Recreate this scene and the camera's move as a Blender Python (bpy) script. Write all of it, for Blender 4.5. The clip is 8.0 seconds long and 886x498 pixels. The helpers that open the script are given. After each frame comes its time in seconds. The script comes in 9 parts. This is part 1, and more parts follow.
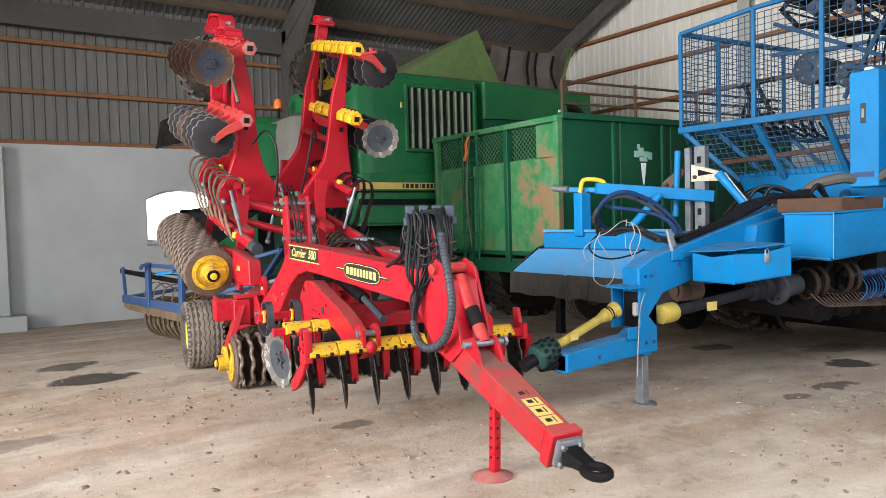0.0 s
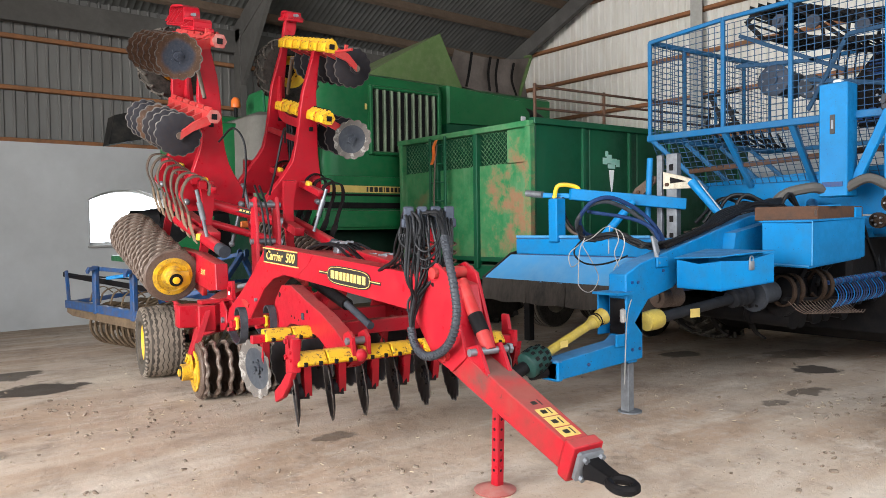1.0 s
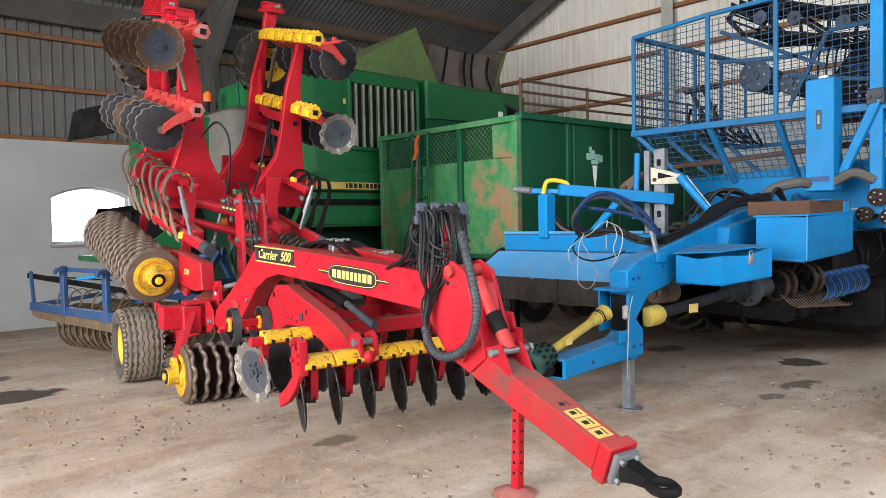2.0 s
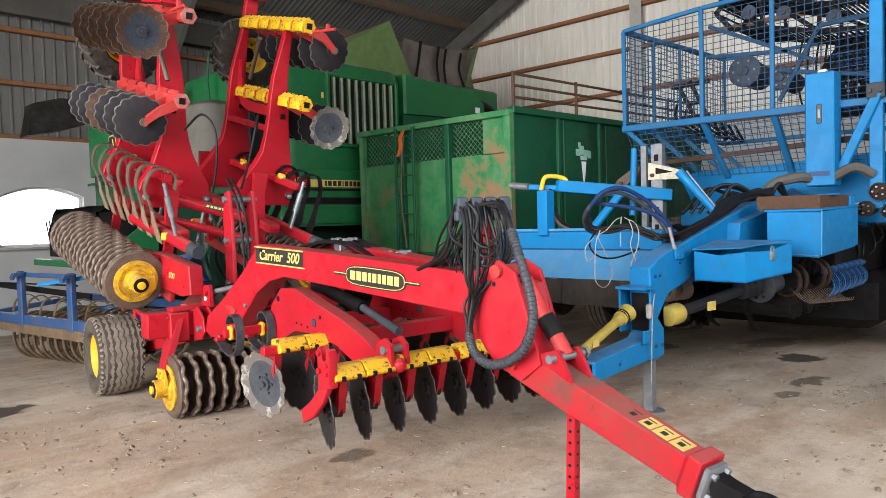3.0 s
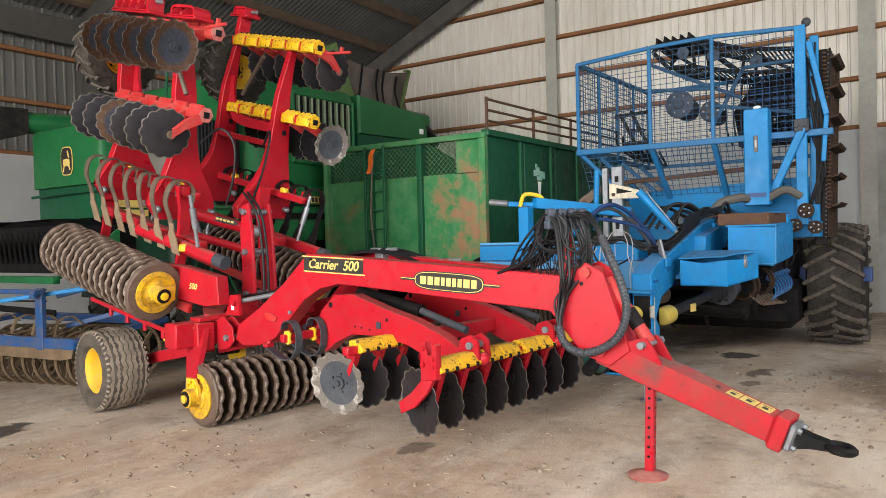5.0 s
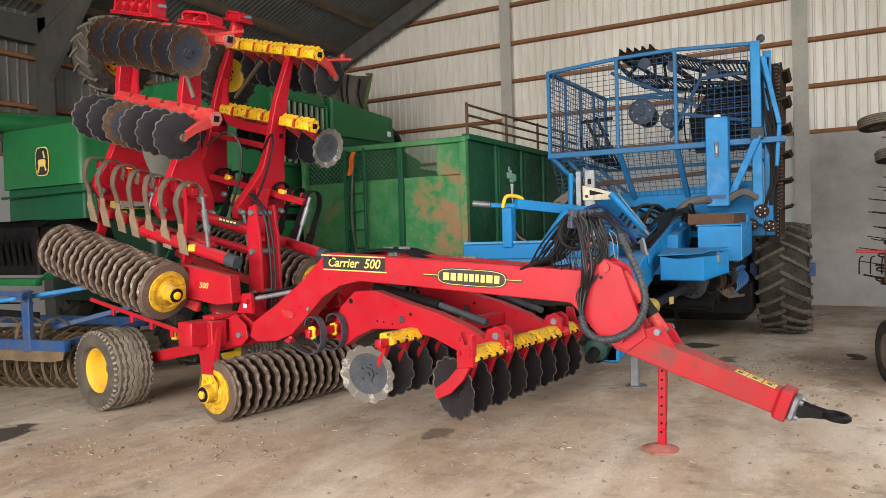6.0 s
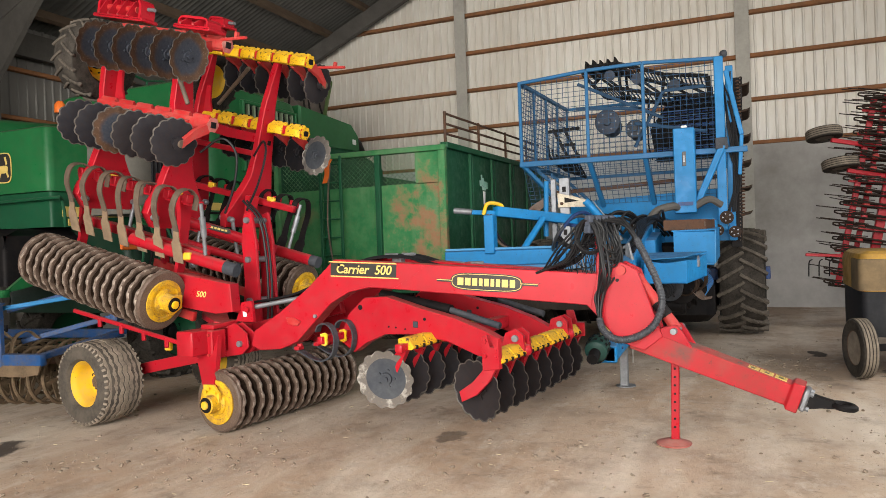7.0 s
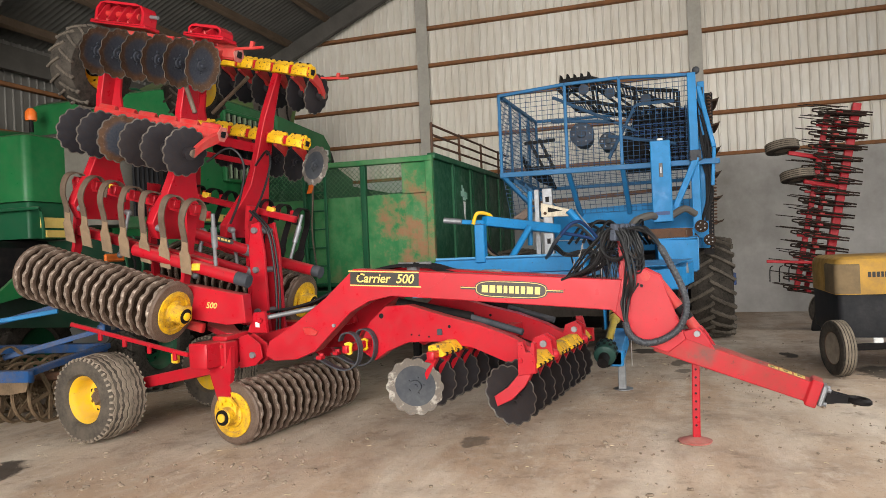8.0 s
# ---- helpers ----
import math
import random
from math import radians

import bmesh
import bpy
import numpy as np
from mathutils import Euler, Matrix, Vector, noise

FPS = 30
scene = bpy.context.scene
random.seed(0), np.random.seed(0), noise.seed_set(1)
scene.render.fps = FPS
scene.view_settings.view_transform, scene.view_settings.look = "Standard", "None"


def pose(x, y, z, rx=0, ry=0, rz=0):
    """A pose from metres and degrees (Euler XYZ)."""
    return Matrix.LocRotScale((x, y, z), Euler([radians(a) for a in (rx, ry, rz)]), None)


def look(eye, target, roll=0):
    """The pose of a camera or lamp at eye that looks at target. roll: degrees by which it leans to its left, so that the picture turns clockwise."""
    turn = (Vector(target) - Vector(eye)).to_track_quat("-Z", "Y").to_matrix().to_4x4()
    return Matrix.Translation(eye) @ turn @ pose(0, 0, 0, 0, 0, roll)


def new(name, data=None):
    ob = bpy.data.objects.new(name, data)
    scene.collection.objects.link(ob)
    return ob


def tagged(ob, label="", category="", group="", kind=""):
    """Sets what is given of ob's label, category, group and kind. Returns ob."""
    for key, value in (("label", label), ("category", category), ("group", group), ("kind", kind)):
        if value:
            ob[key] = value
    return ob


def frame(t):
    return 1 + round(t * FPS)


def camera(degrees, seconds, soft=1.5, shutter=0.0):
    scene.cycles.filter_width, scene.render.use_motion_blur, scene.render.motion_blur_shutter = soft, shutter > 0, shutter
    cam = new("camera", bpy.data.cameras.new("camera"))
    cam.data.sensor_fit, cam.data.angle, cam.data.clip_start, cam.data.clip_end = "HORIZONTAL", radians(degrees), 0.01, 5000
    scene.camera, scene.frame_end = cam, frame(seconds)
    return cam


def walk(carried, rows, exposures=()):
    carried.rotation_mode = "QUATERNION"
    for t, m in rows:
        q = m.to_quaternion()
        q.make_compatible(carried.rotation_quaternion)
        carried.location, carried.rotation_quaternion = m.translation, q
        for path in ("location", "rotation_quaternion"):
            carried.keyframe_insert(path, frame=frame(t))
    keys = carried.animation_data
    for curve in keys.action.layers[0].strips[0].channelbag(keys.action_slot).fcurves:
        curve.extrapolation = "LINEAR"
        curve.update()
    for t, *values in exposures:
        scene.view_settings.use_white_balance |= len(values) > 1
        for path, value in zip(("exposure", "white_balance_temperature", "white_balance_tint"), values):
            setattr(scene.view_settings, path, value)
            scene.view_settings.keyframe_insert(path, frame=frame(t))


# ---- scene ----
cam = camera(63.9, 8.0, soft=0.7)
PATH = [
    (0, (0.035, -0.008, 1.569), (1.152, 1.649, 1.49), -1.5),
    (0.5, (-0.062, 0.245, 1.545), (1.13, 1.849, 1.48), -1.1),
    (1, (-0.142, 0.363, 1.547), (1.108, 1.923, 1.484), -0.8),
    (2.5, (-0.376, 0.943, 1.553), (1.005, 2.387, 1.474), -1.4),
    (3, (-0.45, 1.278, 1.546), (0.988, 2.666, 1.467), -1.6),
    (3.5, (-0.536, 1.567, 1.537), (0.957, 2.895, 1.462), -1.9),
    (4, (-0.742, 1.811, 1.528), (0.825, 3.053, 1.48), -1.4),
    (4.5, (-1.178, 1.934, 1.519), (0.442, 3.105, 1.492), -1.2),
    (4.7, (-1.376, 1.936, 1.506), (0.259, 3.087, 1.477), -1.3),
    (5.8, (-2.256, 2.292, 1.51), (-0.511, 3.268, 1.477), -1.7),
    (6, (-2.333, 2.36, 1.513), (-0.573, 3.308, 1.478), -1.7),
    (6.5, (-2.563, 2.59, 1.52), (-0.759, 3.453, 1.485), -1.9),
    (7, (-2.693, 2.879, 1.512), (-0.851, 3.659, 1.495), -2.1),
    (7.5, (-2.824, 3.194, 1.519), (-0.953, 3.902, 1.527), -2.2),
    (8, (-3.035, 3.486, 1.523), (-1.132, 4.101, 1.529), -2.5),
]
walk(cam, [(t, look(eye, target, roll)) for t, eye, target, roll in PATH], exposures=[(0, 0.20, 6100, 10), (1, 0.14, 6100, 10), (2.5, 0.09, 6150, 10), (3.5, 0.02, 6250, 10), (4.5, -0.04, 6400, 10), (6, -0.20, 6600, 10), (8.0, -0.25, 6700, 10)])

# ---- light ----
world = bpy.data.worlds.new("sky")
scene.world = world
world.use_nodes = True
wn = world.node_tree.nodes
sky = wn.new("ShaderNodeTexSky")
sky.sky_type = "NISHITA"
sky.sun_disc = False
sky.sun_elevation = radians(40)
sky.sun_rotation = radians(-20)
world.node_tree.links.new(sky.outputs[0], wn["Background"].inputs[0])
wn["Background"].inputs[1].default_value = 0.09
sun = new("sun", bpy.data.lights.new("sun", "SUN"))
sun.data.energy, sun.data.angle, sun.data.color = 2.0, radians(10), (1.0, 0.95, 0.88)
sun.matrix_world = look((-6, 18, 16), (0, 0, 0))


def sky_lamp(name, eye, target, sx, sy, power, colour):
    lamp = new(name, bpy.data.lights.new(name, "AREA"))
    lamp.data.shape, lamp.data.size, lamp.data.size_y = "RECTANGLE", sx, sy
    lamp.data.energy, lamp.data.color = power, colour
    lamp.matrix_world = look(eye, target)
    return lamp


# daylight that comes in by the open front of the shed and the open west gable
sky_lamp("front_daylight", (1.4, -2.4, 4.5), (2.6, 3.0, 1.3), 14.0, 5.0, 1000, (1.0, 0.98, 0.95))
gate = sky_lamp("gate_daylight", (-7.8, 4.7, 3.4), (15.0, 9.0, 2.6), 9.4, 5.6, 1060, (1.0, 0.97, 0.93))
gate.data.spread = radians(92)
scene.view_settings.exposure = 0.0

# ---- materials ----


def mat_base(name, rough, metal=0.0):
    m = bpy.data.materials.new(name)
    m.use_nodes = True
    b = m.node_tree.nodes["Principled BSDF"]
    b.inputs["Roughness"].default_value = rough
    b.inputs["Metallic"].default_value = metal
    b.inputs["Specular IOR Level"].default_value = 0.10 if rough > 0.5 else 0.28
    return m, m.node_tree.nodes, m.node_tree.links, b


def noise_node(n, l, coord, scale, detail=4, rough=0.6, stretch=None):
    t = n.new("ShaderNodeTexNoise")
    t.inputs["Scale"].default_value = scale
    t.inputs["Detail"].default_value = detail
    t.inputs["Roughness"].default_value = rough
    if stretch:
        mp = n.new("ShaderNodeMapping")
        mp.inputs["Scale"].default_value = stretch
        l.new(coord, mp.inputs["Vector"])
        coord = mp.outputs[0]
    l.new(coord, t.inputs["Vector"])
    return t.outputs["Fac"]


def ramp(n, l, fac, a, b, ca=(0, 0, 0, 1), cb=(1, 1, 1, 1)):
    r = n.new("ShaderNodeValToRGB")
    r.color_ramp.elements[0].position, r.color_ramp.elements[1].position = a, b
    r.color_ramp.elements[0].color, r.color_ramp.elements[1].color = ca, cb
    l.new(fac, r.inputs[0])
    return r.outputs[0]


def mixed(n, l, fac, a, b, blend="MIX"):
    m = n.new("ShaderNodeMix")
    m.data_type, m.blend_type = "RGBA", blend
    for sock, v in ((m.inputs[0], fac), (m.inputs[6], a), (m.inputs[7], b)):
        if isinstance(v, (tuple, float, int)):
            sock.default_value = (*v, 1) if isinstance(v, tuple) and len(v) == 3 else v
        else:
            l.new(v, sock)
    return m.outputs[2]


def bumped(n, l, b, height, strength, dist=0.01):
    k = n.new("ShaderNodeBump")
    k.inputs["Strength"].default_value, k.inputs["Distance"].default_value = strength, dist
    l.new(height, k.inputs["Height"])
    l.new(k.outputs[0], b.inputs["Normal"])


def paint(name, col, dust=(0.33, 0.28, 0.22), wear=(0.10, 0.07, 0.05), amount=0.35, chips=0.62, rough=0.42, scale=1.0, spread=0.06, blots=()):
    """Old machine paint: colour drift, a film of dust, chips down to the primer or rust, upward faces paled."""
    m, n, l, b = mat_base(name, rough)
    b.inputs["Specular IOR Level"].default_value = 0.24
    co = n.new("ShaderNodeTexCoord").outputs["Object"]
    big = noise_node(n, l, co, 1.7 * scale, 5)
    mid = noise_node(n, l, co, 9 * scale, 6, 0.7)
    fine = noise_node(n, l, co, 42 * scale, 6, 0.75)
    dark = tuple(c * 0.78 for c in col)
    c = mixed(n, l, ramp(n, l, big, 0.35, 0.7), col, dark)
    c = mixed(n, l, ramp(n, l, mid, 0.42, 0.75, (0, 0, 0, 1), (amount, amount, amount, 1)), c, dust)
    c = mixed(n, l, ramp(n, l, fine, chips, chips + spread), c, wear)
    for place, size, tint in blots:
        # a worn stain: place on the machine, size, colour
        far = n.new("ShaderNodeVectorMath")
        far.operation = "DISTANCE"
        l.new(co, far.inputs[0])
        far.inputs[1].default_value = place
        edge = n.new("ShaderNodeMath")
        edge.operation = "MULTIPLY_ADD"
        l.new(mid, edge.inputs[0])
        edge.inputs[1].default_value = size * 2.2
        l.new(far.outputs["Value"], edge.inputs[2])
        c = mixed(n, l, ramp(n, l, edge.outputs[0], size * 1.7, size * 2.3, (0.85, 0.85, 0.85, 1), (0, 0, 0, 1)), c, tint)
    # Upward faces are paled: settled dust, with light from above put into the colour.
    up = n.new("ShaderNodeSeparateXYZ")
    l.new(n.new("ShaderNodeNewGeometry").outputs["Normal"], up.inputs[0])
    top_pale = n.new("ShaderNodeMath")
    top_pale.operation = "MULTIPLY"
    l.new(ramp(n, l, up.outputs[2], 0.55, 0.95), top_pale.inputs[0])
    l.new(ramp(n, l, big, 0.30, 0.70, (0.05, 0.05, 0.05, 1), (0.25, 0.25, 0.25, 1)), top_pale.inputs[1])
    c = mixed(n, l, top_pale.outputs[0], c, (0.36, 0.29, 0.235))
    l.new(c, b.inputs["Base Color"])
    l.new(ramp(n, l, mid, 0.3, 0.75, (rough - 0.08,) * 3 + (1,), (min(rough + 0.3, 0.95),) * 3 + (1,)), b.inputs["Roughness"])
    bumped(n, l, b, fine, 0.12, 0.004)
    return m


def rough_stuff(name, a, b2, scale, rough=0.85, metal=0.0, bump=0.5, dist=0.01, third=None, vary=0.0, stretch=None):
    m, n, l, b = mat_base(name, rough, metal)
    co = n.new("ShaderNodeTexCoord").outputs["Object"]
    f1 = noise_node(n, l, co, scale, 6, 0.65, stretch)
    f2 = noise_node(n, l, co, scale * 6, 5, 0.7, stretch)
    c = mixed(n, l, ramp(n, l, f1, 0.36, 0.66), a, b2)
    c = mixed(n, l, ramp(n, l, f2, 0.3, 0.8, (0, 0, 0, 1), (0.5, 0.5, 0.5, 1)), c, third or tuple(x * 0.6 for x in a))
    if vary:
        inf = n.new("ShaderNodeObjectInfo").outputs["Random"]
        c = mixed(n, l, ramp(n, l, inf, 0.0, 1.0, (0, 0, 0, 1), (vary, vary, vary, 1)), c, third or b2)
    l.new(c, b.inputs["Base Color"])
    bumped(n, l, b, f2, bump, dist)
    return m


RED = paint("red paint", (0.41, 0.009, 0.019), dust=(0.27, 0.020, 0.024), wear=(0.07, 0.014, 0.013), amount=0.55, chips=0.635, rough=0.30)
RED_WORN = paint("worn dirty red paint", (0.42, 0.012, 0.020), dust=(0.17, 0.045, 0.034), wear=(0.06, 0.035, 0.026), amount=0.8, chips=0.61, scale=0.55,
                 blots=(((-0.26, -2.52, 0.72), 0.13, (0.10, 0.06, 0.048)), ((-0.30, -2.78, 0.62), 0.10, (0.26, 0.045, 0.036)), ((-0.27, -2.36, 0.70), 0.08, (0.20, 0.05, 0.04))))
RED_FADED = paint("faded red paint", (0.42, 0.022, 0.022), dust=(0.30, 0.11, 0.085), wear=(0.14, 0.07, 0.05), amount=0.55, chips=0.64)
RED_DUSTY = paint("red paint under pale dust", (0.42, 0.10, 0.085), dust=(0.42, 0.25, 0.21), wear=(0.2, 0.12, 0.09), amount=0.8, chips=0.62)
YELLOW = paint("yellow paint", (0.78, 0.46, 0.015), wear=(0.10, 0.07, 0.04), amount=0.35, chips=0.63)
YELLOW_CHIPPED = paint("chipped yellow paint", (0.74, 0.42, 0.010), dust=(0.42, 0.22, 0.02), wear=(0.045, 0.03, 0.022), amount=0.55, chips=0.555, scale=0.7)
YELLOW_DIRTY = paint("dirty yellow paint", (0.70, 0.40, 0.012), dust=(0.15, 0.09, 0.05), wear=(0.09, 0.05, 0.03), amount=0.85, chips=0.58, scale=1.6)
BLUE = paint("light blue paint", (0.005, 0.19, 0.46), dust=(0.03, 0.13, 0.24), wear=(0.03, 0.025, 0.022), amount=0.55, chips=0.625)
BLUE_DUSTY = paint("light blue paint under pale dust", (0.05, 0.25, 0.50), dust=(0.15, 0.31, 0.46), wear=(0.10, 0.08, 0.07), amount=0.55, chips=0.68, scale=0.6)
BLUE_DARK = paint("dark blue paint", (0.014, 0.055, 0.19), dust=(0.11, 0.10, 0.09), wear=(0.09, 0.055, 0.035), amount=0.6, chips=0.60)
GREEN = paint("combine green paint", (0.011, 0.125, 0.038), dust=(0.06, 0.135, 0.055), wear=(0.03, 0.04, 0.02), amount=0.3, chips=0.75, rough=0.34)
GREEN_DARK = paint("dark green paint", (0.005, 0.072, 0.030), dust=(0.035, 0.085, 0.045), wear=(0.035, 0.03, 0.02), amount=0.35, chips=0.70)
GREEN_SHADE = paint("green paint darkened for shade", (0.003, 0.022, 0.011), dust=(0.02, 0.03, 0.018), wear=(0.012, 0.010, 0.008), amount=0.5, chips=0.60)
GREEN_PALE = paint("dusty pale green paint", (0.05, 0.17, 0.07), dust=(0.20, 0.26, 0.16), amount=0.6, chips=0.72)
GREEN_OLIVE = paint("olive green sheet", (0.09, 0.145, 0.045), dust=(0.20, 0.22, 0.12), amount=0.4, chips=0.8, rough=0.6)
STEEL = rough_stuff("disc steel", (0.011, 0.013, 0.019), (0.020, 0.021, 0.026), 4, rough=0.55, bump=0.15, dist=0.002, third=(0.034, 0.021, 0.014), vary=0.2)
PALE_STEEL = rough_stuff("grey dusty steel", (0.045, 0.05, 0.06), (0.075, 0.078, 0.084), 5, rough=0.6, metal=0.1, bump=0.1, dist=0.002)
EDGE = rough_stuff("worn disc edge", (0.13, 0.115, 0.10), (0.035, 0.028, 0.023), 14, rough=0.5, metal=0.1, bump=0.2, dist=0.002)
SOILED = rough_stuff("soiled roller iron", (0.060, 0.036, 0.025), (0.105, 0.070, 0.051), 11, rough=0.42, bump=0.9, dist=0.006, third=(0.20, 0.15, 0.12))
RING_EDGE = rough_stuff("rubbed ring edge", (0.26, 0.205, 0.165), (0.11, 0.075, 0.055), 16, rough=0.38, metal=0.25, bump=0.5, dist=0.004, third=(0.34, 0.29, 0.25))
SOILED_AND_SHADE = rough_stuff("dark rusty iron and groove shade", (0.022, 0.014, 0.010), (0.045, 0.028, 0.019), 11, rough=0.7, bump=0.6, dist=0.006, third=(0.07, 0.045, 0.03))
TINE = rough_stuff("brown tine steel", (0.085, 0.062, 0.046), (0.13, 0.096, 0.072), 8, rough=0.5, bump=0.3, dist=0.002, third=(0.07, 0.042, 0.027))
TINE_TIP = rough_stuff("polished tine tip", (0.27, 0.19, 0.12), (0.17, 0.12, 0.08), 8, rough=0.5, metal=0.1, bump=0.2, dist=0.002, third=(0.25, 0.17, 0.11))
RUST = rough_stuff("rusty iron", (0.085, 0.042, 0.025), (0.05, 0.034, 0.027), 6, rough=0.85, bump=0.4, dist=0.004, third=(0.14, 0.075, 0.045))
# Also colours the dark blocks and plates that stand in for shade.
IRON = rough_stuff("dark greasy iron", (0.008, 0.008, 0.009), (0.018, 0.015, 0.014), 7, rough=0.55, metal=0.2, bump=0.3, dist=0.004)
ZINC = rough_stuff("galvanised steel", (0.27, 0.28, 0.295), (0.17, 0.175, 0.185), 9, rough=0.5, metal=0.6, bump=0.1, dist=0.002)
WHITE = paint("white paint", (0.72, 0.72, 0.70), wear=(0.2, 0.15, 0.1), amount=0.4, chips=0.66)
RUBBER = rough_stuff("dusty tyre rubber", (0.008, 0.008, 0.008), (0.04, 0.035, 0.03), 6, rough=0.82, bump=0.4, dist=0.004, third=(0.10, 0.083, 0.066))
GUARD_PLASTIC = rough_stuff("dirty yellow plastic", (0.50, 0.37, 0.05), (0.36, 0.27, 0.06), 8, rough=0.5, bump=0.1, dist=0.002, third=(0.16, 0.12, 0.06))
TYRE_PALE = rough_stuff("rubber under dry beige dust", (0.33, 0.275, 0.215), (0.20, 0.165, 0.13), 6, rough=0.9, bump=0.5, dist=0.005, third=(0.05, 0.043, 0.036))
TYRE_GROOVE = rough_stuff("grey dusty tyre side", (0.042, 0.037, 0.032), (0.095, 0.08, 0.065), 6, rough=0.9, bump=0.4, dist=0.004, third=(0.13, 0.108, 0.086))
RUBBER_DUSTY = rough_stuff("tread full of dry dirt", (0.24, 0.20, 0.155), (0.13, 0.11, 0.088), 7, rough=0.9, bump=0.5, dist=0.006, third=(0.10, 0.085, 0.07))
HOSE = rough_stuff("black hose", (0.007, 0.007, 0.008), (0.013, 0.013, 0.014), 30, rough=0.5, bump=0.1, dist=0.001)
NAVY = rough_stuff("navy hose sleeve", (0.012, 0.03, 0.095), (0.022, 0.045, 0.12), 40, rough=0.6, bump=0.4, dist=0.003)
HOSE_GREY = rough_stuff("grey wrapped hose", (0.03, 0.033, 0.04), (0.06, 0.064, 0.072), 20, rough=0.5, bump=0.2, dist=0.001)
ROPE = rough_stuff("grey string", (0.42, 0.40, 0.37), (0.3, 0.28, 0.26), 60, rough=0.9, bump=0.2, dist=0.001)
SKIRT = rough_stuff("black rubber flap", (0.009, 0.009, 0.009), (0.03, 0.026, 0.022), 5, rough=0.75, bump=0.3, dist=0.003)
FLAP = rough_stuff("dusty rubber flap", (0.014, 0.013, 0.012), (0.034, 0.029, 0.025), 3.5, rough=0.8, bump=0.4, dist=0.006, third=(0.075, 0.060, 0.048), stretch=(1, 1, 0.4))
GREY = rough_stuff("grey plastic cover", (0.15, 0.14, 0.12), (0.115, 0.105, 0.092), 3, rough=0.6, bump=0.05, dist=0.002)
TARP = rough_stuff("grey brown tarpaulin", (0.20, 0.165, 0.145), (0.14, 0.115, 0.10), 2.5, rough=0.8, bump=0.6, dist=0.03)
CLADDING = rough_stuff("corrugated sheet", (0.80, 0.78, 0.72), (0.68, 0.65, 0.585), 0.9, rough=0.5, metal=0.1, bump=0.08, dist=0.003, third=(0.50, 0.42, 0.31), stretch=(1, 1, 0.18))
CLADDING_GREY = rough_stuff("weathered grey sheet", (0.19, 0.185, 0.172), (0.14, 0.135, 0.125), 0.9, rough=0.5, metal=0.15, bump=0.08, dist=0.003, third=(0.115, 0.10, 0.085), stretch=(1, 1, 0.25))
ROOFING = rough_stuff("roof sheet", (0.125, 0.122, 0.112), (0.095, 0.093, 0.086), 1.2, rough=0.7, bump=0.1, dist=0.003)
PURLIN = rough_stuff("brown steel purlin", (0.27, 0.115, 0.05), (0.17, 0.085, 0.046), 3, rough=0.7, bump=0.15, dist=0.003, third=(0.34, 0.17, 0.08))
PURLIN_DARK = rough_stuff("dark brown roof purlin", (0.16, 0.115, 0.082), (0.12, 0.085, 0.06), 3, rough=0.75, bump=0.15, dist=0.003)
COLUMN = rough_stuff("pale column paint", (0.46, 0.44, 0.39), (0.38, 0.36, 0.32), 2, rough=0.6, bump=0.1, dist=0.003)
FRAME_GREY = rough_stuff("grey frame steel", (0.11, 0.103, 0.093), (0.08, 0.074, 0.067), 2, rough=0.6, bump=0.1, dist=0.003)
PLASTER = rough_stuff("whitewashed wall", (0.56, 0.565, 0.56), (0.44, 0.44, 0.43), 0.6, rough=0.9, bump=0.2, dist=0.006, third=(0.50, 0.50, 0.49))
PLASTER_GREY = rough_stuff("grey concrete wall", (0.50, 0.48, 0.455), (0.25, 0.235, 0.215), 0.5, rough=0.9, bump=0.25, dist=0.006, third=(0.33, 0.31, 0.285))
DECAL_BLACK = rough_stuff("black decal", (0.026, 0.024, 0.021), (0.038, 0.034, 0.029), 9, rough=0.35, bump=0.0)
DECAL_YELLOW = rough_stuff("gold decal", (0.66, 0.48, 0.13), (0.56, 0.40, 0.10), 9, rough=0.4, bump=0.0, third=(0.6, 0.46, 0.18))
DECAL_WHITE = rough_stuff("white decal", (0.75, 0.75, 0.74), (0.66, 0.66, 0.64), 9, rough=0.4, bump=0.0, third=(0.7, 0.7, 0.68))
ORANGE = rough_stuff("orange plastic", (0.75, 0.16, 0.02), (0.6, 0.12, 0.02), 9, rough=0.4, bump=0.0, third=(0.6, 0.15, 0.04))
PALE_GREEN = rough_stuff("pale green decal", (0.16, 0.42, 0.30), (0.30, 0.46, 0.40), 6, rough=0.5, bump=0.0, third=(0.4, 0.5, 0.45))
RACK = rough_stuff("blue grey rack steel", (0.07, 0.08, 0.105), (0.045, 0.052, 0.068), 8, rough=0.6, metal=0.1, bump=0.1, dist=0.002)
ROCK_WOOL = rough_stuff("dry straw and dirt", (0.30, 0.25, 0.18), (0.2, 0.16, 0.12), 9, rough=0.95, bump=0.4)
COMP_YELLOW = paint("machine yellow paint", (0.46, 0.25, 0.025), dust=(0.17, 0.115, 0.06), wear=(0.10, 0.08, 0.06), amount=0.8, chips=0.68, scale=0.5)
COMP_GREY = rough_stuff("dark grey panel", (0.014, 0.015, 0.018), (0.03, 0.03, 0.032), 4, rough=0.55, bump=0.05)


